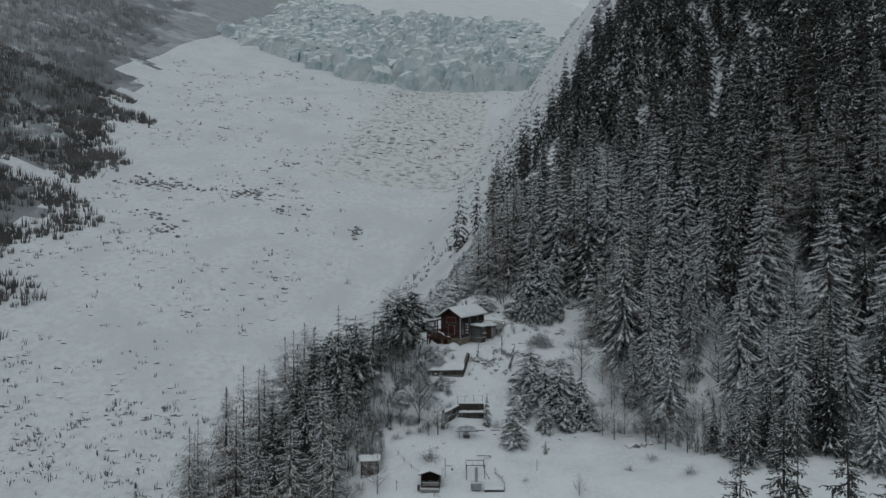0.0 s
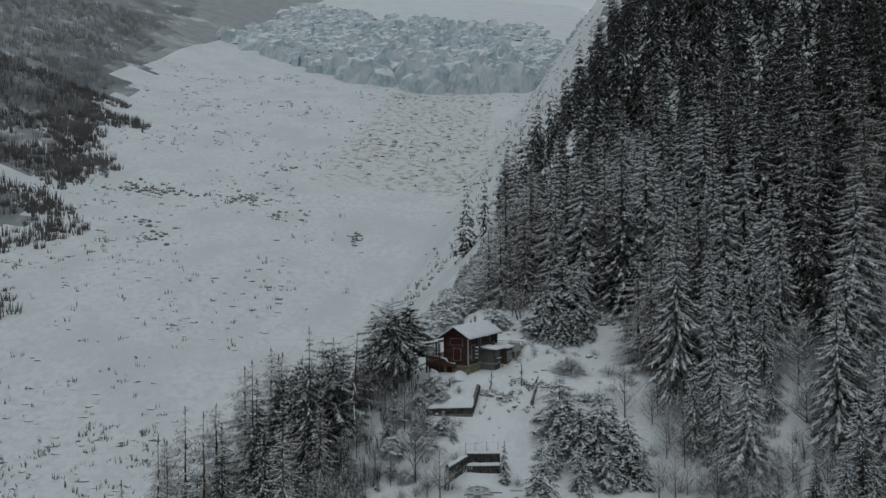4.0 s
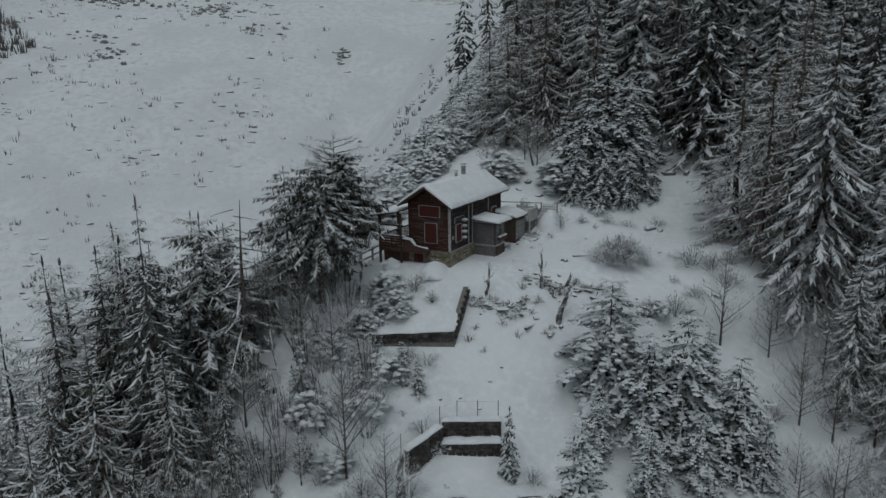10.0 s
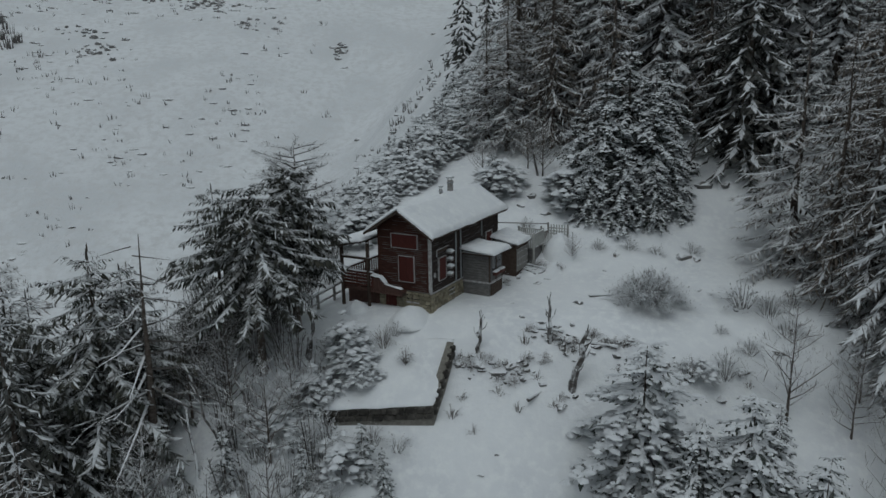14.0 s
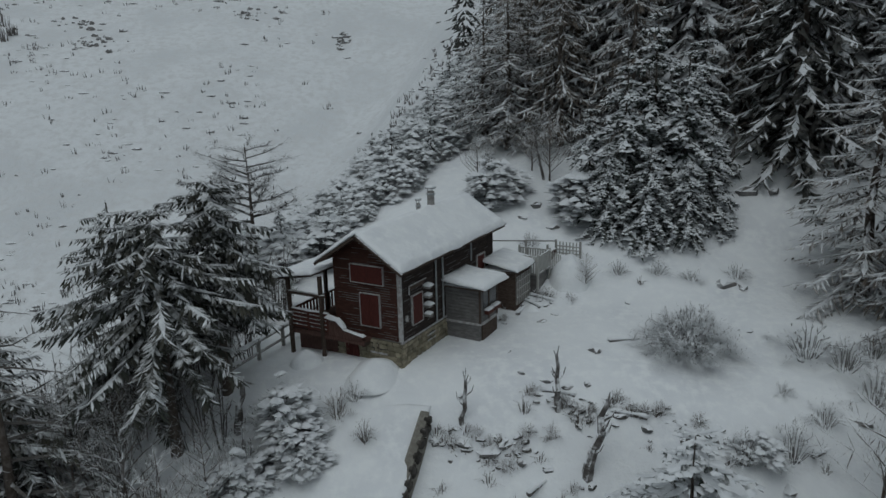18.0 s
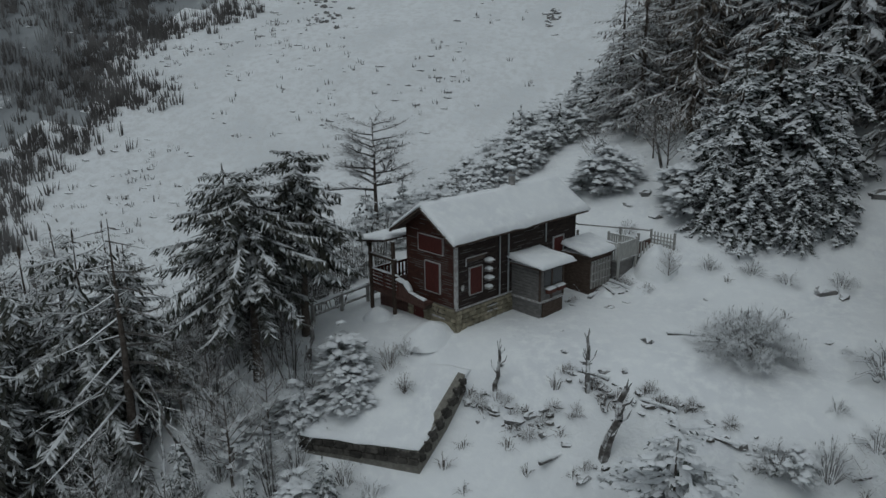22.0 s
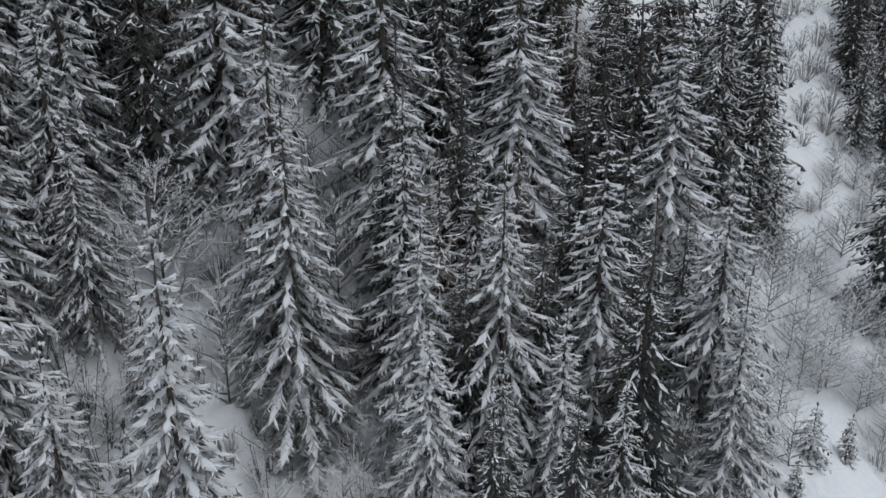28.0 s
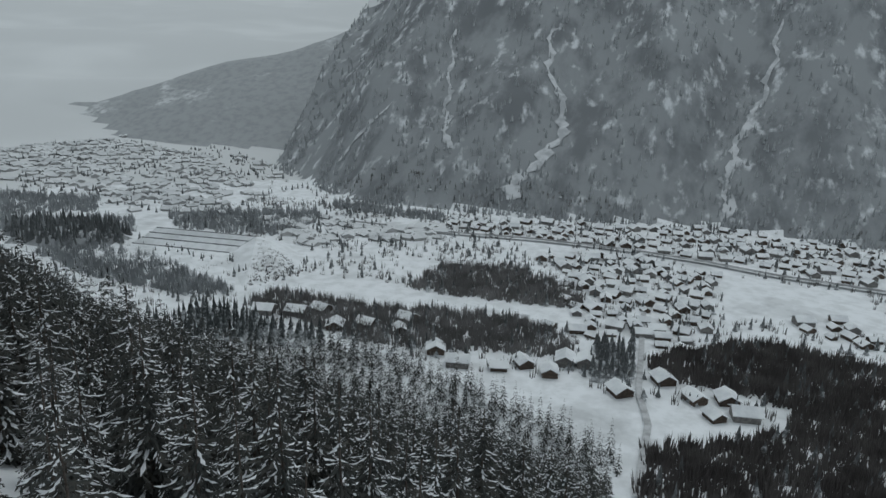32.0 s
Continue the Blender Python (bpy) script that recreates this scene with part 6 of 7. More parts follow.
shutters(chalet, True, -0.03, 1.55, 1.6, 3.3, 4.05)
shutters(chalet, True, -0.03, 1.45, 0.95, 1.45, 2.85)
shutters(chalet, False, -0.03, 1.15, 0.78, 1.45, 2.7, leaves=1)
box("sign_board", (0.55, -0.10, 3.0), (1.75, -0.02, 3.2), M_BEAM, chalet, "carved board with a snowy top edge", 0.02)
for a, b in (((0.5, -0.12, 3.22), (1.85, -0.12, 3.22)), ((0.5, -0.12, 2.85), (0.5, -0.12, 3.22))):
    bar("board_frame", a, b, 0.03, M_TRIM, chalet, n=4)
for k in range(4):
    z = 1.5 + 0.42 * k
    pot = box("flower_shelf", (1.78, -0.3, z), (2.05, -0.02, z + 0.1), M_GREY_WOOD, chalet, "little wall shelf heaped with snow")
    part("snow_cover", snow_slab((1.76, -0.32, z + 0.1), (2.07, -0.32, z + 0.1), (1.76, -0.02, z + 0.1), (2.07, -0.02, z + 0.1), 0.14, k, 6, 6), pot)
for u in (2.75, 3.35):
    bar("downpipe", (u, -0.08, ST), (u, -0.08, CH_E - 0.2), 0.045, M_STEEL, chalet)
bar("downpipe", (6.1, -0.08, 2.9), (6.1, -0.08, CH_E - 0.2), 0.045, M_STEEL, chalet)
bar("cable", (5.2, -0.06, CH_E - 0.55), (6.1, -0.06, CH_E - 0.35), 0.02, M_TRIM, chalet)
box("meter_box", (0.28, -0.1, 1.75), (0.42, -0.02, 2.0), M_TRIM, chalet, "small grey meter box", 0.015)
door = box("cellar_door", (-0.06, 2.15, -0.25), (0.02, 2.85, 0.85), M_SHUTTER, chalet, "low plank cellar door")
for k in range(4):
    box("plank", (-0.085, 2.17 + 0.17 * k, -0.22), (-0.06, 2.32 + 0.17 * k, 0.82), M_SHUTTER, door)
for lo, hi in (((-0.04, 0.75, 0.35), (0.02, 1.5, 0.72)), ((1.95, -0.04, 0.38), (2.6, 0.02, 0.72))):
    w = box("cellar_window", lo, hi, M_GLASS, chalet, "small dark cellar window")
    if lo[1] > 0:
        box("frame_rail", (lo[0] - 0.04, lo[1] - 0.05, lo[2] - 0.08), (lo[0] + 0.02, hi[1] + 0.05, lo[2]), M_TRIM, w)
        box("frame_stile", (lo[0] - 0.03, (lo[1] + hi[1]) / 2 - 0.02, lo[2]), (lo[0], (lo[1] + hi[1]) / 2 + 0.02, hi[2]), M_BEAM, w)
    else:
        for q in (lo[2] - 0.07, (lo[2] + hi[2]) / 2):
            box("frame_rail", (lo[0] - 0.03, lo[1] - 0.04, q), (hi[0] + 0.03, lo[1] + 0.02, q + 0.05), M_TRIM, w)
back_door = box("back_door", (6.75, -0.07, 1.3), (7.5, -0.02, 2.95), M_SHUTTER, chalet, "red-brown side door in a pale frame")
for lo, hi in (((6.68, -0.1, 1.3), (6.75, -0.03, 3.0)), ((6.68, -0.1, 2.95), (7.57, -0.03, 3.02)), ((7.5, -0.1, 1.3), (7.57, -0.03, 3.0))):
    box("frame_stile", lo, hi, M_TRIM, back_door)

# balcony on the gable and round the corner
balcony = box("balcony_floor", (-0.56, 1.5, 0.84), (0, 5.4, 0.95), M_BROWN_BOX, chalet, "brown balcony deck on the gable")
for y in (1.6, 3.3, 4.4, 5.35):
    box("bracket", (-0.50, y - 0.05, 0.64), (0.0, y + 0.05, 0.84), M_BEAM, balcony)
box("edge_beam", (-0.60, 1.5, 0.74), (-0.52, 5.42, 0.86), M_BROWN_BOX, balcony)
for y in (3.35, 4.4, 5.38):
    box("rail_post", (-0.58, y - 0.05, 0.95), (-0.49, y + 0.05, 1.85), M_RED_RAIL, balcony)
for z in (1.08, 1.26, 1.44, 1.62, 1.78):
    box("rail", (-0.57, 3.3, z - 0.06), (-0.52, 5.4, z + 0.06), M_RED_RAIL, balcony)
part("snow_cover", snow_slab((-0.60, 3.35, 1.84), (-0.48, 3.35, 1.84), (-0.60, 5.4, 1.84), (-0.48, 5.4, 1.84), 0.06, 8, 4, 16, 0.8), balcony, "thin line of snow on the rail")
# boarded end of the balcony, cut down towards the corner and heaped with snow
m = Mesh()
for x in (-0.58, -0.52):
    m.v += [Vector((x, 3.3, 0.95)), Vector((x, 1.55, 0.95)), Vector((x, 1.55, 1.12)), Vector((x, 2.5, 1.3)), Vector((x, 2.75, 1.62)), Vector((x, 3.3, 1.68))]
m.f = [(5, 4, 3, 2, 1, 0), (6, 7, 8, 9, 10, 11)] + [(i, (i + 1) % 6, 6 + (i + 1) % 6, 6 + i) for i in range(6)]
part("end_panel", m.data("end_panel", M_BROWN_BOX), balcony, "brown boarded end of the balcony")
for k, (y0, z0, y1, z1, th) in enumerate(((1.5, 1.12, 2.55, 1.3, 0.17), (2.5, 1.34, 2.8, 1.62, 0.14), (2.75, 1.62, 3.38, 1.68, 0.15))):
    part("snow_cover", snow_slab((-0.66, y0, z0), (-0.44, y0, z0), (-0.66, y1, z1), (-0.44, y1, z1), th, 5 + k, 6, 14, 1.6), balcony, "lumpy snow on the boarded end")
box("balcony_wall", (-0.05, 3.3, -0.5), (0.05, 5.4, 0.8), M_BROWN_BOX, chalet, "red plank wall below the veranda")

# veranda on the far side
veranda = box("veranda_floor", (0, CH_W, 0.82), (5.6, CH_W + 2.2, 0.95), M_BROWN_BOX, chalet, "covered wooden veranda")
for u, v in ((-0.6, 5.35), (1.9, 5.35), (4.4, 5.35), (-0.6, 3.6)):
    box("veranda_post", (u - 0.07, v - 0.07, -0.4), (u + 0.07, v + 0.07, 3.3 if v > 5 else 3.5), M_BEAM, veranda)
box("veranda_beam", (-0.75, 5.25, 3.15), (5.6, 5.42, 3.32), M_BEAM, veranda)
box("veranda_beam", (-0.7, 3.4, 2.55), (-0.55, 5.4, 2.68), M_BEAM, veranda)
m = Mesh()
for u in (-0.95, 5.6):
    m.v += [Vector((u, 3.75, 3.62)), Vector((u, 6.0, 3.22)), Vector((u, 6.0, 3.14)), Vector((u, 3.75, 3.54))]
m.f = [(0, 1, 2, 3), (7, 6, 5, 4), (0, 4, 5, 1), (3, 2, 6, 7), (1, 5, 6, 2), (0, 3, 7, 4)]
part("veranda_roof", m.data("veranda_roof", M_BEAM), veranda)
part("snow_cover", snow_slab((-1.0, 3.7, 3.64), (5.6, 3.7, 3.64), (-1.0, 6.05, 3.24), (5.6, 6.05, 3.24), 0.17, 9, 24, 10), veranda, "snow on the veranda roof")
for u in np.arange(-0.4, 5.5, 0.22):
    box("baluster", (u, 5.33, 1.0), (u + 0.1, 5.37, 1.75), M_RED_RAIL, veranda)
box("rail", (-0.6, 5.3, 1.75), (5.6, 5.4, 1.85), M_RED_RAIL, veranda)

# glazed bay beside the side wall
bay = box("bay", (3.7, -1.7, 0.75), (5.35, 0, 2.35), M_SIDE_DARK, chalet, "small boarded entrance bay")
z = 0.8
while z < 2.3:
    box("board", (3.66, -1.74, z), (5.39, 0, z + 0.13), M_SKIRT, bay)
    z += 0.15
box("bay_base", (3.72, -1.68, -1.2), (5.33, 0, 0.72), M_SKIRT, bay, "grey boarded skirt under the bay")
box("bay_side", (3.9, -1.76, -0.6), (5.36, -1.66, 0.66), M_BEAM, bay, "brown plank side of the bay")
box("bay_trim", (3.62, -1.78, 0.70), (5.42, 0, 0.80), M_TRIM, bay, "snowy ledge round the bay")
for u in (3.66, 4.5, 5.36):
    box("bay_post", (u - 0.05, -1.78, 0.8), (u + 0.05, -1.70, 2.4), M_BEAM, bay)
box("bay_pane", (3.95, -1.76, 1.45), (5.25, -1.73, 2.2), M_GLASS, bay, "dark bay window")
for u in (4.05, 4.75):
    fb = box("flower_box", (u, -1.98, 1.12), (u + 0.55, -1.76, 1.32), M_RED_RAIL, bay, "flower box with snow in it", 0.015)
    part("snow_cover", snow_slab((u, -1.98, 1.32), (u + 0.55, -1.98, 1.32), (u, -1.76, 1.32), (u + 0.55, -1.76, 1.32), 0.1, u, 6, 5), fb)
m = Mesh().box((3.4, -2.05, 2.38), (5.7, 0.05, 2.46))
part("bay_roof", m.data("bay_roof", M_BEAM), bay)
part("snow_cover", snow_slab((3.36, -2.12, 2.46), (5.75, -2.12, 2.40), (3.36, 0.05, 2.66), (5.75, 0.05, 2.60), 0.26, 2, 16, 14), bay, "thick pillow of snow on the bay roof")
for u, v, w, h in ((5.6, 1.75, 0.17, 0.85), (4.7, 1.9, 0.1, 0.42)):
    ch = bar("chimney", (u, v, CH_R - 0.4), (u, v, CH_R + h), w, M_CHIMNEY, chalet, "round rendered chimney with a snow-capped cowl", n=14)
    bar("collar", (u, v, CH_R + h - 0.16), (u, v, CH_R + h - 0.08), w * 1.25, M_STEEL, ch, n=14)
    bar("cowl", (u, v, CH_R + h + 0.14), (u, v, CH_R + h + 0.19), w * 1.45, M_STEEL, ch, n=14)
    for k in range(3):
        a = k * 2.094
        bar("cowl_leg", (u + math.cos(a) * w * 0.8, v + math.sin(a) * w * 0.8, CH_R + h - 0.02), (u + math.cos(a) * w * 0.8, v + math.sin(a) * w * 0.8, CH_R + h + 0.15), 0.018, M_STEEL, ch, n=4)
    part("snow_cover", snow_slab((u - w, v - w, CH_R + h + 0.19), (u + w, v - w, CH_R + h + 0.19), (u - w, v + w, CH_R + h + 0.19), (u + w, v + w, CH_R + h + 0.19), 0.1, u, 6, 6), ch)

# lean-to and picket deck behind
CH = pose(2.76, 105.82, -1.8, 0, 0, 63)
shed = thing("lean_to", "low dark lean-to shed with snow on its roof", "shed", m=CH @ pose(-1.1, -1.1, 0) @ Matrix.Diagonal((1, 0.65, 1, 1)))
box("wall", (8.7, -0.9, -0.6), (10.6, 1.6, 1.75), M_BEAM, shed)
for k in range(7):
    box("slat", (8.8 + 0.25 * k, -0.98, 0.1), (8.95 + 0.25 * k, -0.9, 1.5), M_GREY_WOOD, shed)
for z in (0.4, 0.8, 1.2):
    box("slat", (8.75, -1.0, z), (10.5, -0.97, z + 0.08), M_GREY_WOOD, shed)
box("roof", (8.5, -1.15, 1.75), (10.9, 1.7, 1.85), M_BEAM, shed)
part("snow_cover", snow_slab((8.45, -1.25, 1.86), (10.95, -1.25, 1.86), (8.45, 1.75, 2.2), (10.95, 1.75, 2.2), 0.2, 4, 16, 14), shed, "snow sheet on the shed roof")
deck = thing("picket_deck", "grey wooden landing with a pale picket rail and steps", "deck", m=CH @ pose(-0.9, -0.2, 0.15))
box("platform", (10.4, -1.9, 1.0), (12.0, -0.2, 1.1), M_GREY_WOOD, deck)
box("body", (10.5, -1.8, -0.8), (11.9, -0.3, 1.0), M_SKIRT, deck, "grey boarded box below the landing")
for u, v in ((10.4, -1.9), (12.0, -1.9), (12.0, -0.2), (10.4, -0.2)):
    box("post", (u - 0.05, v - 0.05, -0.9), (u + 0.05, v + 0.05, 2.1), M_PALE_WOOD, deck)
for k in range(12):
    u = 10.45 + 0.135 * k
    box("picket", (u, -1.93, 1.1), (u + 0.09, -1.9, 1.95), M_PALE_WOOD, deck)
    v = -1.85 + 0.14 * k
    if v < -0.3:
        box("picket", (10.37, v, 1.1), (10.40, v + 0.09, 1.95), M_PALE_WOOD, deck)
        box("picket", (12.0, v, 1.1), (12.03, v + 0.09, 1.95), M_PALE_WOOD, deck)
for a, b in (((10.4, -1.9, 1.98), (12.0, -1.9, 1.98)), ((10.4, -1.9, 1.98), (10.4, -0.2, 1.98)), ((12.0, -1.9, 1.98), (12.0, -0.2, 1.98))):
    bar("rail", a, b, 0.045, M_PALE_WOOD, deck, n=4)
for k in range(6):
    u = 12.15 + 0.28 * k
    z = 1.85 - 0.1 * k
    box("picket", (u, -1.93, z - 0.85), (u + 0.1, -1.9, z), M_PALE_WOOD, deck)
    box("step", (12.05 + 0.28 * k, -1.9, 0.95 - 0.1 * k), (12.35 + 0.28 * k, -0.9, 1.0 - 0.1 * k), M_GREY_WOOD, deck)
part("snow_cover", snow_slab((10.4, -1.9, 1.1), (12.0, -1.9, 1.1), (10.4, -0.2, 1.1), (12.0, -0.2, 1.1), 0.12, 7, 8, 8), deck)
pen = thing("lattice_fence", "brown plank box with a pale lattice fence beside it", "fence", m=CH @ pose(-0.5, 0, 0.85))
box("plank_side", (12.6, -1.6, -0.6), (13.9, -1.5, 0.75), M_BROWN_BOX, pen)
for u, v in ((13.9, -1.6), (13.9, -3.0), (12.6, -1.6), (13.2, -0.1), (11.0, 1.2)):
    box("post", (u - 0.05, v - 0.05, -1.1), (u + 0.05, v + 0.05, 1.3), M_GREY_WOOD, pen)
for k in range(8):
    z = -0.5 + 0.2 * k
    box("slat", (13.93, -3.05, z), (13.96, -1.55, z + 0.07), M_PALE_WOOD, pen)
    box("slat", (13.88, -3.0 + 0.19 * k, -0.6), (13.91, -2.93 + 0.19 * k, 1.2), M_PALE_WOOD, pen)
for a, b in (((11.0, 1.2, 1.6), (13.9, -1.6, 1.2)), ((9.5, 1.8, 2.3), (11.0, 1.2, 1.6)), ((12.6, -1.6, 0.78), (13.9, -1.6, 0.78))):
    bar("rail", a, b, 0.05, M_GREY_WOOD, pen, n=4)


def heap(x, y, rx, ry, h, seed=0, label="smooth heap of drifted snow"):
    c = Mesh()
    n, rings = 18, 6
    c.v.append((0, 0, h))
    for r in range(1, rings + 1):
        f = r / rings
        for j in range(n):
            a = 2 * math.pi * j / n
            q = 1 + 0.18 * noise.noise(Vector((math.cos(a) * 1.5 + seed, math.sin(a) * 1.5, f)))
            c.v.append((math.cos(a) * rx * f * q, math.sin(a) * ry * f * q, h * (1 - f ** 2.2) ** 0.8 * (1 + 0.12 * noise.noise(Vector((a, f * 3, seed)))) - 0.35 * f))
    for j in range(n):
        c.f.append((0, 1 + j, 1 + (j + 1) % n))
    for r in range(rings - 1):
        for j in range(n):
            i = (j + 1) % n
            k = 1 + r * n
            c.f.append((k + j, k + n + j, k + n + i, k + i))
    ob = tagged(new("snow_drift", c.data("snow_drift", M_SNOW, True)), label, "snow drift")
    ob.matrix_basis = pose(x, y, ground_z(x, y) - 0.05, 0, 0, seed * 40)
    return ob


def at_chalet(u, v):
    p = CH @ Vector((u, v, 0))
    return p.x, p.y


for u, v, rx, ry, h in ((11.5, -3.1, 1.5, 1.2, 1.35), (-0.75, 0.9, 1.25, 1.5, 0.62), (-1.3, 4.0, 1.0, 0.9, 0.6), (9.6, -3.4, 1.0, 0.8, 0.4), (8.2, -2.3, 0.9, 0.6, 0.3)):
    heap(*at_chalet(u, v), rx, ry, h, seed=u)
stone_face(base, (-0.0, CH_W), (0.0, 0.0), -0.35, ST - 0.08)
stone_face(base, (0.0, 0.0), (3.7, 0.0), -0.5, ST - 0.08)

# ---- yard: terrace, retaining wall, lift, hut, fences, snags ----


def retaining_wall(label, pts, top, drop, thick=0.35, cap=0.16):
    """A dry stone wall along pts with its own top heights, snow lying along its top."""
    ob = thing("retaining_wall", label, "stone wall")
    for (a, za), (b, zb) in zip(zip(pts, top), zip(pts[1:], top[1:])):
        a, b = Vector((*a, 0)), Vector((*b, 0))
        d = (b - a).normalized()
        n = Vector((-d.y, d.x, 0)) * thick
        m = Mesh()
        for p, z in ((a, za), (b, zb)):
            m.v += [p + Vector((0, 0, z - drop - 0.6)), p + n + Vector((0, 0, z - drop - 0.6)), p + n + Vector((0, 0, z)), p + Vector((0, 0, z))]
        m.f = [(0, 1, 2, 3), (7, 6, 5, 4), (0, 4, 5, 1), (3, 2, 6, 7), (1, 5, 6, 2), (0, 3, 7, 4)]
        core = part("core", m.data("core", M_MORTAR), ob)
        le = (b - a).length
        turn = math.degrees(math.atan2(d.y, d.x))
        rows = max(2, round(drop / 0.26))
        for r in range(rows):
            s = 0.0
            while s < le - 0.04:
                w = min(rs.uniform(0.25, 0.55), le - s)
                p = a + d * (s + w / 2)
                z = za + (zb - za) * (s + w / 2) / le - drop + (r + 0.5) * drop / rows
                st = part("stone", DARK_STONES[rs.randrange(8)], core)
                st.matrix_basis = pose(p.x, p.y, z, 0, 0, turn) @ Matrix.Diagonal((w * 0.95, 0.2 * rs.uniform(0.7, 1.3), drop / rows * 0.94, 1))
                s += w
        if cap:
            q = n.normalized() * 0.06
            part("snow_cover", snow_slab(a - q + Vector((0, 0, za)), b - q + Vector((0, 0, zb)), a + n * 1.3 + Vector((0, 0, za)), b + n * 1.3 + Vector((0, 0, zb)), cap, za, 12, 5, 0.5), ob)
    return ob


M_DARK_STONE = material("mossy_dark_stone", (0.040, 0.037, 0.033), 0.9, (0.095, 0.088, 0.078), 3, bump=0.5, bump_scale=14, snow=(1.5, 1.8, 2), spread=0.3)
DARK_STONES = []
for me in STONES:
    c = me.copy()
    c.materials.clear()
    c.materials.append(M_DARK_STONE)
    DARK_STONES.append(c)

terrace = thing("terrace", "level garden terrace under smooth snow", "terrace")
part("snow_cover", snow_slab((-2.1, 99.9, -5.0), (3.05, 100.35, -5.0), (-1.0, 104.4, -3.12), (4.0, 103.9, -3.06), 0.12, 3, 24, 20, 0.5), terrace)
fill = Mesh()
for x, y, z in ((-2.0, 100.0, -5.12), (2.95, 100.45, -5.12), (3.8, 103.3, -3.85), (-1.2, 103.8, -3.8)):
    fill.v += [(x, y, z), (x, y, z - 1.6)]
fill.f = [(0, 2, 4, 6), (7, 5, 3, 1), (1, 3, 2, 0), (3, 5, 4, 2), (5, 7, 6, 4), (7, 1, 0, 6)]
part("earth_fill", fill.data("earth_fill", M_DARK_STONE), terrace)
retaining_wall("dark dry stone wall along the terrace", [(-2.1, 99.95), (3.05, 100.35), (3.98, 103.25)], [-5.05, -5.05, -2.95], 0.6, cap=0)

# round the lift's bullwheel
retaining_wall("old stone retaining wall with snow on its ledge", [(0.5, 93.9), (2.35, 95.5)], [-9.6, -9.0], 1.5)
retaining_wall("stone retaining wall above a snowy ledge", [(2.35, 95.75), (5.75, 95.8)], [-8.8, -8.8], 1.0)
retaining_wall("low stone step below the retaining wall", [(2.3, 95.15), (5.75, 95.25)], [-9.9, -9.9], 0.8, thick=0.7, cap=0.2)
rail = thing("wire_fence", "thin steel posts with a sagging wire above the wall", "fence")
prev = None
for x, y, z in ((0.1, 93.9, -9.3), (1.2, 95.0, -9.1), (2.2, 96.0, -8.7), (3.2, 96.4, -8.5), (4.4, 96.4, -8.5), (5.6, 96.4, -8.5)):
    bar("post", (x, y, z - 0.6), (x, y, z + 0.75), 0.022, M_DARK_STEEL, rail)
    if prev:
        bar("wire", prev, (x, y, z + 0.65), 0.008, M_DARK_STEEL, rail, n=3)
    prev = (x, y, z + 0.65)

lift = thing("lift_bullwheel", "ski lift return wheel with spokes on a steel pylon", "lift wheel", m=pose(3.25, 90.1, -10.75))
c = Mesh()
for ro, ri, z0, z1 in ((1.2, 1.05, -0.06, 0.06), (1.28, 1.18, -0.03, 0.03)):
    n = 36
    k = len(c.v)
    for j in range(n):
        a = 2 * math.pi * j / n
        for r, z in ((ro, z0), (ro, z1), (ri, z1), (ri, z0)):
            c.v.append((math.cos(a) * r, math.sin(a) * r, z))
    for j in range(n):
        i = (j + 1) % n
        for q in range(4):
            p = (q + 1) % 4
            c.f.append((k + 4 * j + q, k + 4 * i + q, k + 4 * i + p, k + 4 * j + p))
part("rim", c.data("rim", M_STEEL), lift)
for j in range(16):
    a = 2 * math.pi * j / 16
    t = Mesh().box((0.18, -0.065, -0.025), (1.08, 0.065, 0.035), pose(0, 0, 0, 0, 0, math.degrees(a)))
    part("spoke", t.data("spoke", M_STEEL), lift)
bar("hub", (0, 0, -0.25), (0, 0, 0.2), 0.2, M_STEEL, lift, n=14)
bar("axle", (0, 0, 0), (0, 0, 0.55), 0.04, M_STEEL, lift)
zb = ground_z(3.25, 90.1) + 10.75
bar("pylon", (0, 0, zb - 0.5), (0, 0, -0.2), 0.2, M_STEEL, lift, n=12)
box("gearbox", (-0.25, -0.22, -0.6), (0.25, 0.22, -0.25), M_STEEL, lift, soft=0.03)
for x in (-0.9, -0.35):
    bar("guide_rod", (x, -0.5, zb - 0.2), (x, -0.5, -0.35), 0.025, M_DARK_STEEL, lift)
box("cross_arm", (-1.35, -0.42, -0.32), (1.5, -0.34, -0.24), M_DARK_STEEL, lift)
box("side_arm", (1.15, 0.3, -0.38), (2.35, 0.42, -0.28), M_DARK_STEEL, lift, "snowy side arm")
box("foot", (-0.35, -0.45, zb - 0.4), (0.4, 0.35, zb + 0.35), M_DARK_STEEL, lift, "dark motor box at the foot")

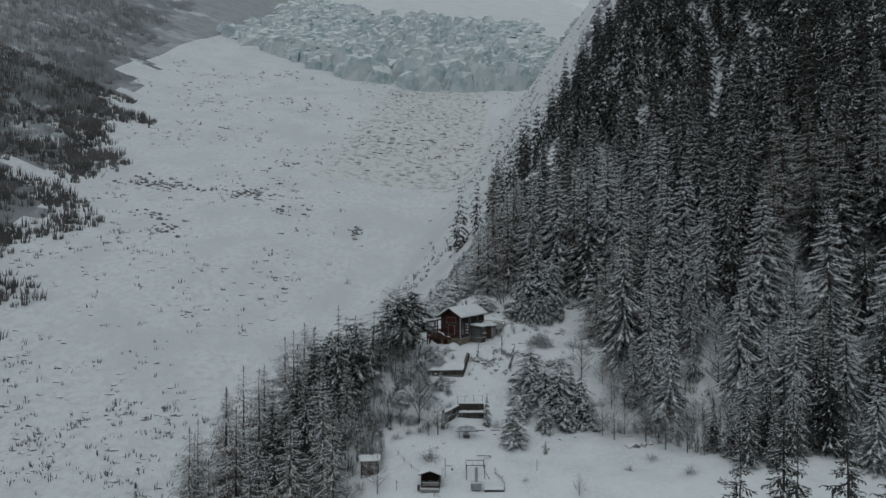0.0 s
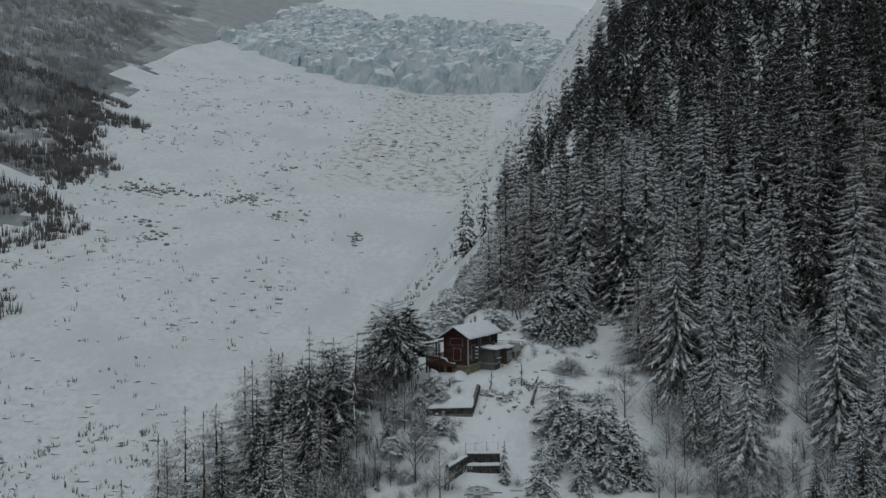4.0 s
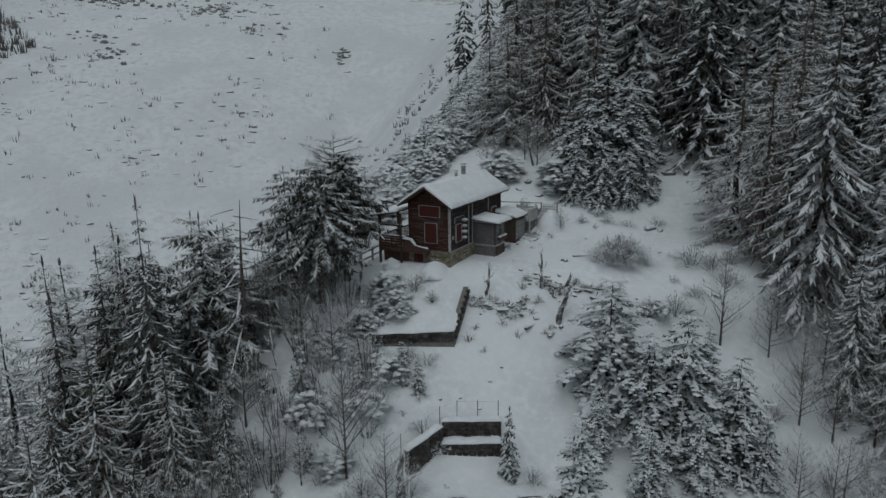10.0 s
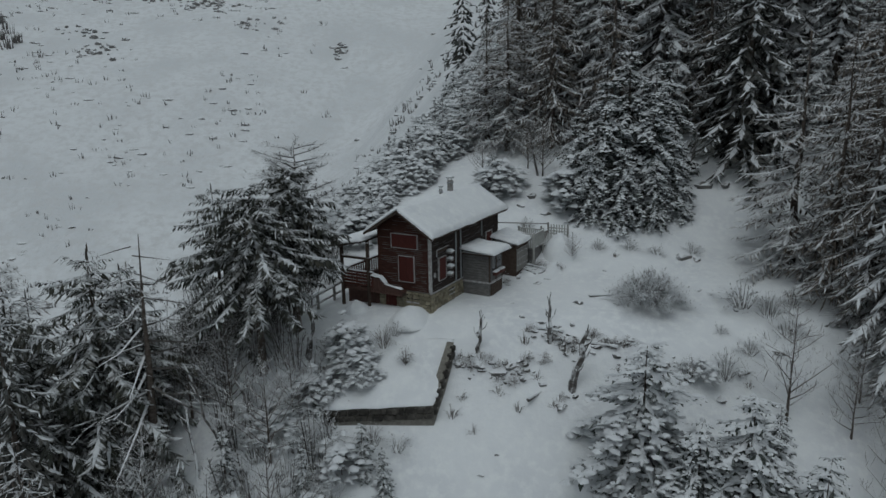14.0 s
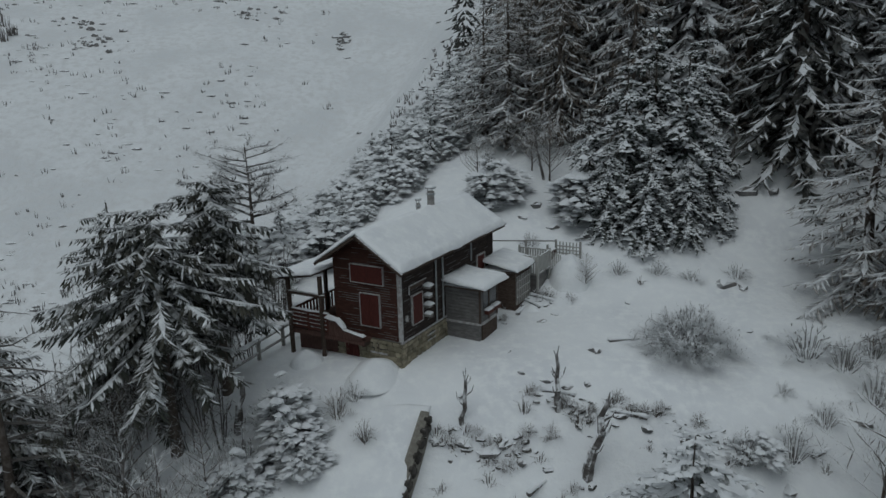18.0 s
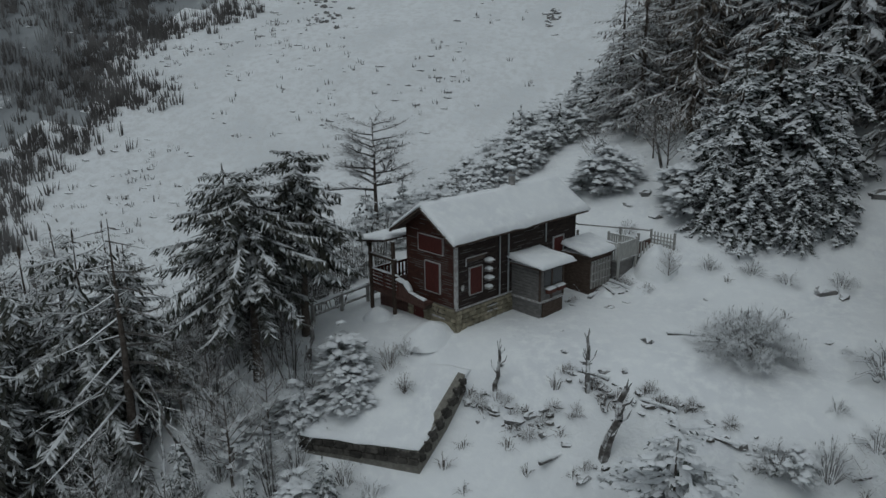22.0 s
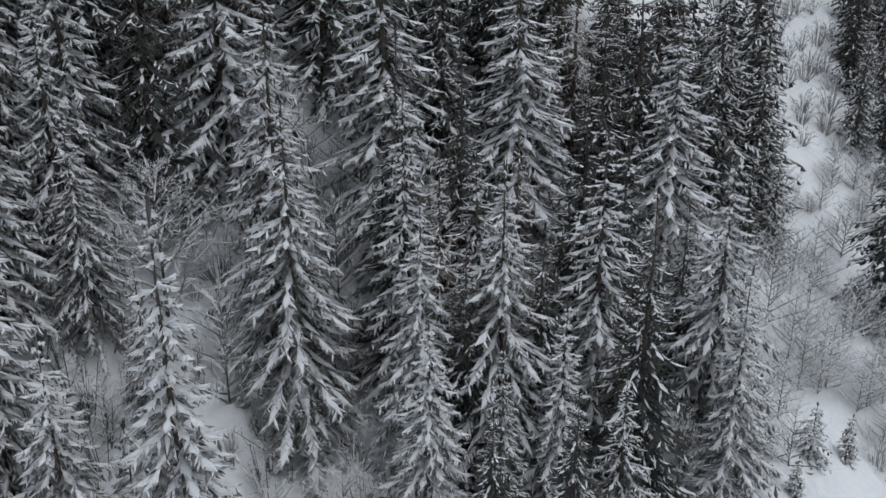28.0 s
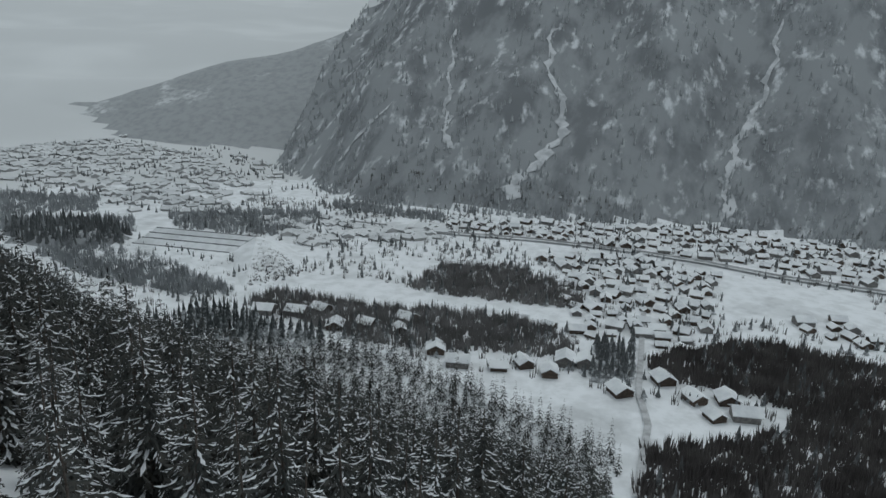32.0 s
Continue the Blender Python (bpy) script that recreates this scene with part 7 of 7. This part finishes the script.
gate = thing("lift_gantry", "steel boarding gantry of the ski lift half buried in snow", "lift gantry", m=pose(4.0, 82.4, ground_z(4.0, 82.4)))
for x, y in ((-0.95, -1.0), (1.15, -1.0), (-0.95, 1.0), (1.15, 1.0)):
    bar("leg", (x, y, -0.5), (x, y, 1.35), 0.05, M_DARK_STEEL, gate)
for a, b in (((-0.95, -1.0, 1.3), (1.15, -1.0, 1.3)), ((-0.95, 1.0, 1.3), (1.15, 1.0, 1.3)), ((-0.95, -1.0, 1.3), (-0.95, 1.0, 1.3)), ((1.15, -1.0, 1.3), (1.15, 1.0, 1.3)), ((-0.2, -1.0, 1.3), (-0.2, 1.0, 1.3)), ((0.5, -1.0, 1.3), (0.5, 1.0, 1.3)), ((-0.95, -1.0, 0.7), (-0.95, 1.0, 0.7)), ((1.15, -1.0, 0.7), (1.6, -2.4, 0.2)), ((0.9, 1.0, 1.3), (2.1, 3.2, 1.2)), ((0.4, 3.3, 1.2), (2.1, 3.2, 1.2)), ((2.1, 3.2, 1.2), (2.1, 2.0, -0.2))):
    bar("girder", a, b, 0.045, M_DARK_STEEL, gate, n=5)
bar("column", (0.1, -3.3, -0.5), (0.1, -3.0, 1.7), 0.17, M_STEEL, gate, n=12)
box("plinth", (-0.5, -3.9, -0.6), (0.7, -2.9, 0.15), M_STEEL, gate, soft=0.03)
dock = thing("lift_platform", "low snow-covered boarding platform with a broken rail", "platform", m=pose(5.9, 79.4, ground_z(5.9, 79.4)))
box("body", (-0.95, -0.9, -0.7), (1.3, 2.6, 0.05), M_DARK_STONE, dock)
part("snow_cover", snow_slab((-1.0, -0.85, 0.06), (1.35, -0.85, 0.06), (-1.0, 2.65, 0.06), (1.35, 2.65, 0.06), 0.2, 1, 10, 12), dock)
for a, b in (((1.3, -0.9, 0.1), (1.3, -0.9, 1.0)), ((1.3, 1.0, 0.1), (1.2, 1.0, 1.1)), ((0.5, 2.8, 0.3), (0.5, 2.8, 1.5)), ((1.3, -0.9, 0.9), (0.5, 2.8, 1.4)), ((1.3, 1.0, 0.6), (0.5, 2.8, 0.9))):
    bar("rail", a, b, 0.045, M_GREY_WOOD, dock, n=5)

hut = thing("lift_hut", "tiny open-fronted wooden lift hut with a snowy roof", "hut", m=pose(-1.0, 79.9, ground_z(-1.0, 79.9), 0, 0, -4))
hw, hd, hh = 1.05, 0.95, 1.35
box("side_wall", (-hw, -hd, -0.5), (-hw + 0.08, hd, hh), M_BEAM, hut)
box("side_wall", (hw - 0.08, -hd, -0.5), (hw, hd, hh), M_BEAM, hut)
box("back_wall", (-hw + 0.08, hd - 0.08, -0.5), (hw - 0.08, hd, hh + 0.2), M_BEAM, hut)
for z in (0.1, 0.3, 0.5):
    box("front_board", (-hw + 0.08, -hd, z - 0.5), (hw - 0.08, -hd + 0.05, z - 0.34), M_BEAM, hut)
box("counter", (-hw + 0.05, -hd - 0.1, 0.42), (hw - 0.05, -hd + 0.2, 0.48), M_GREY_WOOD, hut)
box("floor", (-hw, -hd - 0.5, -0.4), (hw, hd - 0.1, -0.1), M_GREY_WOOD, hut)
for sgn in (-1, 1):
    m = Mesh()
    for y in (-hd - 0.3, hd + 0.2):
        m.v += [Vector((0, y, hh + 0.52)), Vector((sgn * (hw + 0.28), y, hh + 0.05)), Vector((sgn * (hw + 0.28), y, hh - 0.02)), Vector((0, y, hh + 0.45))]
    m.f = [(0, 1, 2, 3), (7, 6, 5, 4), (0, 4, 5, 1), (3, 2, 6, 7), (1, 5, 6, 2), (0, 3, 7, 4)]
    part("roof_slope", m.data("roof_slope", M_BEAM), hut)
    part("snow_cover", snow_slab((0, -hd - 0.33, hh + 0.53), (0, hd + 0.25, hh + 0.53), (sgn * (hw + 0.32), -hd - 0.33, hh + 0.06), (sgn * (hw + 0.32), hd + 0.25, hh + 0.06), 0.22, sgn, 12, 8), hut)
box("bin", (-hw - 0.4, -hd - 0.1, -0.4), (-hw - 0.1, -hd + 0.2, 0.25), M_DARK_STEEL, hut)
for pts in (((-5.2, 86.7), (-4.4, 85.2), (-3.4, 83.4), (-2.4, 82.0)), ((-0.6, 78.0), (0.6, 76.8), (1.9, 75.4), (3.2, 74.2))):
    f = thing("rope_fence", "low rope barrier on short stakes in the snow", "fence")
    prev = None
    for x, y in pts:
        z = ground_z(x, y)
        bar("stake", (x, y, z - 0.3), (x, y, z + 0.55), 0.03, M_BEAM, f, n=5)
        if prev:
            bar("rope", prev, (x, y, z + 0.4), 0.02, M_BEAM, f, n=4)
        prev = (x, y, z + 0.4)
sign = thing("signal_post", "slim steel post with a small arm beside the hut", "post", m=pose(0.6, 81.6, ground_z(0.6, 81.6)))
bar("post", (0, 0, -0.3), (0, 0, 2.2), 0.035, M_DARK_STEEL, sign)
box("arm", (0, -0.03, 1.3), (0.8, 0.03, 1.36), M_DARK_STEEL, sign)
box("lamp", (0.7, -0.08, 0.8), (0.9, 0.08, 1.1), M_DARK_STEEL, sign)
post = thing("marker_post", "thin piste marker pole in the snow", "post", m=pose(11.3, 82.4, ground_z(11.3, 82.4)))
bar("pole", (0, 0, -0.3), (0, 0, 1.3), 0.03, M_BEAM, post)
post2 = thing("marker_post", "thin piste marker pole in the snow", "post", m=pose(-4.9, 79.8, ground_z(-4.9, 79.8)))
bar("pole", (0, 0, -0.3), (0, 0, 1.2), 0.03, M_BEAM, post2)
bar("crossbar", (-0.15, 0, 1.0), (0.2, 0, 1.05), 0.025, M_BEAM, post2)

# rail fence that runs down beside the chalet
fence = thing("rail_fence", "weathered two-rail wooden fence with snow on the rails", "fence")
line = [(-1.6, 112.5), (-2.3, 110.6), (-3.0, 108.7), (-3.6, 107.0), (-4.3, 105.4)]
tops = []
for x, y in line:
    z = ground_z(x, y)
    box("post", (x - 0.07, y - 0.07, z - 0.4), (x + 0.07, y + 0.07, z + 1.0), M_GREY_WOOD, fence)
    tops.append(Vector((x, y, z)))
for a, b in zip(tops, tops[1:]):
    for h in (0.35, 0.85):
        bar("rail", a + Vector((0, 0, h)), b + Vector((0, 0, h)), 0.065, M_GREY_WOOD, fence, n=5)
    part("snow_cover", snow_slab(a + Vector((-0.08, 0, 0.9)), b + Vector((-0.08, 0, 0.9)), a + Vector((0.08, 0, 0.9)), b + Vector((0.08, 0, 0.9)), 0.1, a.y, 10, 3, 0.4), fence)


def snag(x, y, h, lean, turn, r=0.14, fork=True, seed=0, label="dead broken tree stump with snow on one side"):
    """A dead trunk: bent, broken at the top, with a few stubs."""
    q = random.Random(seed)
    ob = thing("snag", label, "dead tree", m=pose(x, y, ground_z(x, y) - 0.2, 0, lean, turn))
    t = Mesh()
    p, rr = Vector((0, 0, 0)), r
    for k in range(5):
        e = Vector((q.uniform(-0.12, 0.12) * h * 0.3, q.uniform(-0.12, 0.12) * h * 0.3, h * (k + 1) / 5))
        t.tube(p, e, rr, rr * 0.86, 7)
        p, rr = e, rr * 0.86
    for k in range(4):
        a = q.uniform(0, 6.28)
        t.tube(p - Vector((0, 0, 0.1)), p + Vector((math.cos(a) * 0.12, math.sin(a) * 0.12, q.uniform(0.1, 0.45))), rr * 0.5, 0.015, 4)
    part("trunk", t.data("trunk", M_SNAG), ob)
    if fork:
        for k in range(5):
            b = Mesh()
            z = h * q.uniform(0.3, 0.95)
            a = q.uniform(0, 6.28)
            le = q.uniform(0.3, 0.8)
            b.tube((0, 0, z), (math.cos(a) * le * 0.5, math.sin(a) * le * 0.5, z + le * 0.5), r * 0.35, r * 0.2, 4)
            b.tube((math.cos(a) * le * 0.5, math.sin(a) * le * 0.5, z + le * 0.5), (math.cos(a) * le * 0.6, math.sin(a) * le * 0.7, z + le), r * 0.2, 0.012, 4)
            part("branch", b.data("branch", M_SNAG), ob)
    return ob


M_SNAG = material("dead_grey_wood", (0.09, 0.082, 0.076), 0.9, (0.30, 0.29, 0.285), 2.5, bump=0.5, bump_scale=18, snow=(0.55, 0.8, 2.5))
snag(5.2, 103.5, 2.0, 6, 20, 0.12, seed=1)
snag(8.9, 104.0, 2.4, -4, 60, 0.13, seed=2)
snag(9.8, 102.3, 3.2, 14, 15, 0.24, seed=3, label="leaning dead trunk with a forked snowy top")
snag(-3.4, 103.2, 2.0, 8, 10, 0.2, fork=False, seed=4, label="thick broken stump capped with snow")
snag(-5.2, 99.4, 4.2, -10, 30, 0.1, seed=5, label="slim dead birch leaning over the slope")
snag(-6.4, 98.6, 4.6, -14, 50, 0.09, seed=6, label="slim dead birch leaning over the slope")
snag(-7.6, 98.0, 3.4, 24, 120, 0.09, seed=7, label="fallen dead stem in the undergrowth")
snag(12.4, 101.0, 1.8, 5, 80, 0.07, seed=8)
snag(21.5, 122.5, 2.4, 3, 0, 0.12, fork=False, seed=9, label="dark splintered stump by the trees")
snag(10.3, 124.2, 3.2, 12, 200, 0.11, seed=10)
snag(60.0, 66.5, 3.0, 70, 10, 0.07, seed=11, label="snowy fallen stem across the young trees")
post = snag(0.2, 92.0, 2.6, 2, 0, 0.3, fork=False, seed=12, label="dark rotten trunk among bare stems")

# rocks and logs that break the snow
ROCKS = []
for k in range(6):
    c = Mesh()
    q = random.Random(k + 40)
    boulder(c, 0, 0, 0, 1.0, 0.8, 0.7, q)
    ROCKS.append(c.data("rock", M_ROCK, False))
n_rock = 0
for x, y, s in ((21.7, 120.4, 0.8), (23.2, 120.2, 0.55), (24.8, 119.6, 0.5), (26.1, 104.6, 1.1), (27.3, 103.8, 0.9), (25.2, 104.3, 0.7), (33.8, 101.5, 0.8), (12.2, 118.2, 0.5), (10.4, 119.3, 0.45), (9.6, 121.6, 0.6), (11.0, 122.8, 0.5), (8.6, 120.2, 0.35), (18.6, 113.9, 0.75), (19.3, 113.6, 0.5), (10.9, 107.6, 0.45), (14.6, 103.4, 0.35), (15.8, 103.0, 0.3), (17.2, 102.4, 0.4), (12.2, 103.6, 0.35), (8.6, 105.3, 0.3), (9.4, 105.0, 0.35), (10.2, 105.2, 0.25), (7.6, 105.7, 0.2), (6.2, 102.8, 0.5), (6.8, 103.0, 0.4), (7.4, 102.6, 0.35), (5.2, 103.0, 0.45), (8.4, 102.4, 0.3), (9.2, 101.5, 0.4), (10.5, 100.6, 0.35), (11.0, 98.6, 0.4), (3.4, 97.6, 0.15), (4.6, 97.2, 0.2), (2.2, 97.4, 0.18), (5.2, 98.6, 0.16), (6.0, 99.4, 0.15), (30.9, 77.2, 1.0), (32.0, 76.6, 0.8), (24.6, 89.6, 1.0), (25.8, 90.0, 0.8), (26.8, 90.4, 0.7), (23.6, 89.4, 0.6), (-5.6, 95.0, 0.7), (-4.6, 96.6, 0.5), (-6.8, 93.2, 0.6), (-3.2, 94.6, 0.4), (14.0, 108.2, 0.2), (18.2, 109.6, 0.25), (19.6, 107.6, 0.3), (20.6, 104.2, 0.35), (19.2, 100.4, 0.4), (18.4, 99.6, 0.35), (13.2, 112.2, 0.2), (9.6, 111.4, 0.25), (8.9, 110.6, 0.3), (7.2, 107.4, 0.15), (53, 71, 0.4), (58, 66, 0.35), (63, 58, 0.3), (5.2, 104.4, 0.2), (2.6, 93.2, 0.25), (7.0, 91.4, 0.25), (0.4, 88.6, 0.3), (-3.4, 88.2, 0.25), (13.6, 90.6, 0.3), (15.4, 91.0, 0.35), (17.4, 91.6, 0.3)):
    ob = tagged(new("rock", ROCKS[n_rock % 6]), "dark rock breaking through the snow", "rock", "rocks in the clearing")
    ob.matrix_basis = pose(x, y, ground_z(x, y) - 0.12 * s, 0, 0, n_rock * 47 % 360) @ Matrix.Diagonal((s * 1.1, s * 0.8, s * 0.75, 1))
    n_rock += 1
for x, y, le, turn in ((12.4, 108.6, 1.5, 10), (9.0, 104.7, 1.3, -12), (11.6, 103.9, 1.4, -18), (13.8, 103.4, 1.6, -14), (8.1, 101.9, 1.6, 50), (24.9, 92.6, 3.2, 25), (7.6, 113.4, 1.5, 35), (8.4, 112.7, 1.7, -50), (9.1, 113.0, 1.4, -35), (8.0, 111.9, 1.1, 70), (7.2, 92.6, 1.4, 8), (18.9, 103.4, 1.4, 30)):
    lg = tagged(new("log"), "fallen snow-topped log lying in the snow", "log")
    lg.matrix_basis = pose(x, y, ground_z(x, y) - 0.01, 0, 3, turn)
    t = Mesh()
    t.tube((-le / 2, 0, 0), (0.1, 0.07, 0.02), 0.11, 0.09, 7, True)
    t.tube((0.1, 0.07, 0.02), (le / 2, -0.03, 0), 0.09, 0.06, 7, True)
    t.tube((0.2, 0.05, 0.02), (0.35, 0.3, 0.12), 0.035, 0.012, 4)
    part("stem", t.data("stem", M_SNAG), lg)
    part("snow_cover", snow_slab((-le / 2, -0.08, 0.08), (le / 2, -0.06, 0.08), (-le / 2, 0.08, 0.08), (le / 2, 0.08, 0.08), 0.1, le, 8, 3, 0.5), lg)

# broken dry stone edge with brush along the bank below the path
M_PEBBLE = material("bank_stone", (0.055, 0.052, 0.048), 0.9, (0.12, 0.112, 0.10), 3, bump=0.4, bump_scale=14, snow=(0.98, 1.3, 2), spread=0.25)
PEBBLES = []
for me in ROCKS:
    c = me.copy()
    c.materials.clear()
    c.materials.append(M_PEBBLE)
    PEBBLES.append(c)
n_heap = 0
for x, y, n, wide in ((4.5, 103.2, 9, 0.7), (5.3, 103.0, 8, 0.6), (6.1, 102.6, 7, 0.7), (7.0, 102.8, 9, 0.8), (7.8, 103.1, 5, 0.6), (8.6, 104.3, 8, 0.7), (9.5, 104.0, 9, 0.7), (10.3, 103.9, 6, 0.6), (11.4, 104.0, 6, 0.8), (12.6, 103.9, 5, 0.8), (13.8, 103.7, 4, 0.7), (15.0, 103.6, 4, 0.7), (9.3, 101.9, 4, 0.4), (9.2, 112.8, 7, 0.9), (8.2, 113.2, 6, 0.8), (7.2, 112.4, 5, 0.7), (6.9, 110.9, 3, 0.5)):
    q = random.Random(500 + n_heap)
    for k in range(n):
        px, py = x + q.gauss(0, wide * 0.6), y + q.gauss(0, 0.28)
        sz = q.uniform(0.09, 0.23)
        ob = tagged(new("rock", PEBBLES[q.randrange(6)]), "small dark stone in the broken snowy bank", "rock", "stones along the bank")
        ob.matrix_basis = pose(px, py, ground_z(px, py) - 0.1 * sz, 0, 0, q.uniform(0, 360)) @ Matrix.Diagonal((sz * 1.3, sz * 0.9, sz * 0.8, 1))
    for k in range(2 if n > 4 else 1):
        px, py = x + q.gauss(0, wide * 0.5), y + q.gauss(0, 0.25)
        TUFT.put(k, spot(px, py, q.uniform(0, 360), q.uniform(0.6, 1.2), sink=0.05), "dry stalks and twigs among the stones")
        SHRUB.put(0, spot(px + 0.2, py + 0.1, q.uniform(0, 360), q.uniform(0.22, 0.42)), "low dark brush in the broken bank")
    n_heap += 1

# scrub on the embankment's outer face, also added to darken the evenly lit side
face = Mesh()
q = random.Random(77)
for k in range(170):
    u, v = q.random(), q.random()
    if u + v > 1:
        u, v = 1 - u, 1 - v
    p = Vector((404, -512, VALLEY + 14)) * (1 - u - v) + Vector((352, -410, VALLEY)) * u + Vector((331, -474, VALLEY)) * v
    far_bush(face, p.x, p.y, p.z - 0.3, q.uniform(1.5, 3.2), q.uniform(1.2, 2.2), q, 6)
stuff("embankment_scrub", face, M_FAR_WOOD, "thin brown scrub on the outer face of the embankment", "scrub")

# dark plank store half hidden by the trees on the ridge, and the fan-shaped shrub above the hut
store = thing("plank_store", "small dark plank store half hidden behind trees", "shed", m=pose(-8.4, 83.9, ground_z(-8.4, 83.9), 0, 0, 8))
for x in (-1.0, 0.0, 1.0):
    box("post", (x - 0.07, -0.75, -0.5), (x + 0.07, -0.61, 1.5), M_BEAM, store)
for k in range(7):
    box("plank", (-1.05, -0.78, -0.1 + 0.22 * k), (1.05, -0.73, 0.1 + 0.22 * k), M_BEAM, store)
    box("plank", (1.0, -0.73, -0.1 + 0.22 * k), (1.05, 0.9, 0.1 + 0.22 * k), M_BEAM, store)
box("roof", (-1.2, -0.95, 1.5), (1.2, 1.0, 1.58), M_BEAM, store)
part("snow_cover", snow_slab((-1.25, -1.0, 1.58), (1.25, -1.0, 1.58), (-1.25, 1.05, 1.7), (1.25, 1.05, 1.7), 0.16, 3, 12, 10), store)
SHRUB.put(0, spot(-1.4, 85.2, 20, 1.1, wide=1.3), "fan-shaped shrub with snow on its splayed stems")
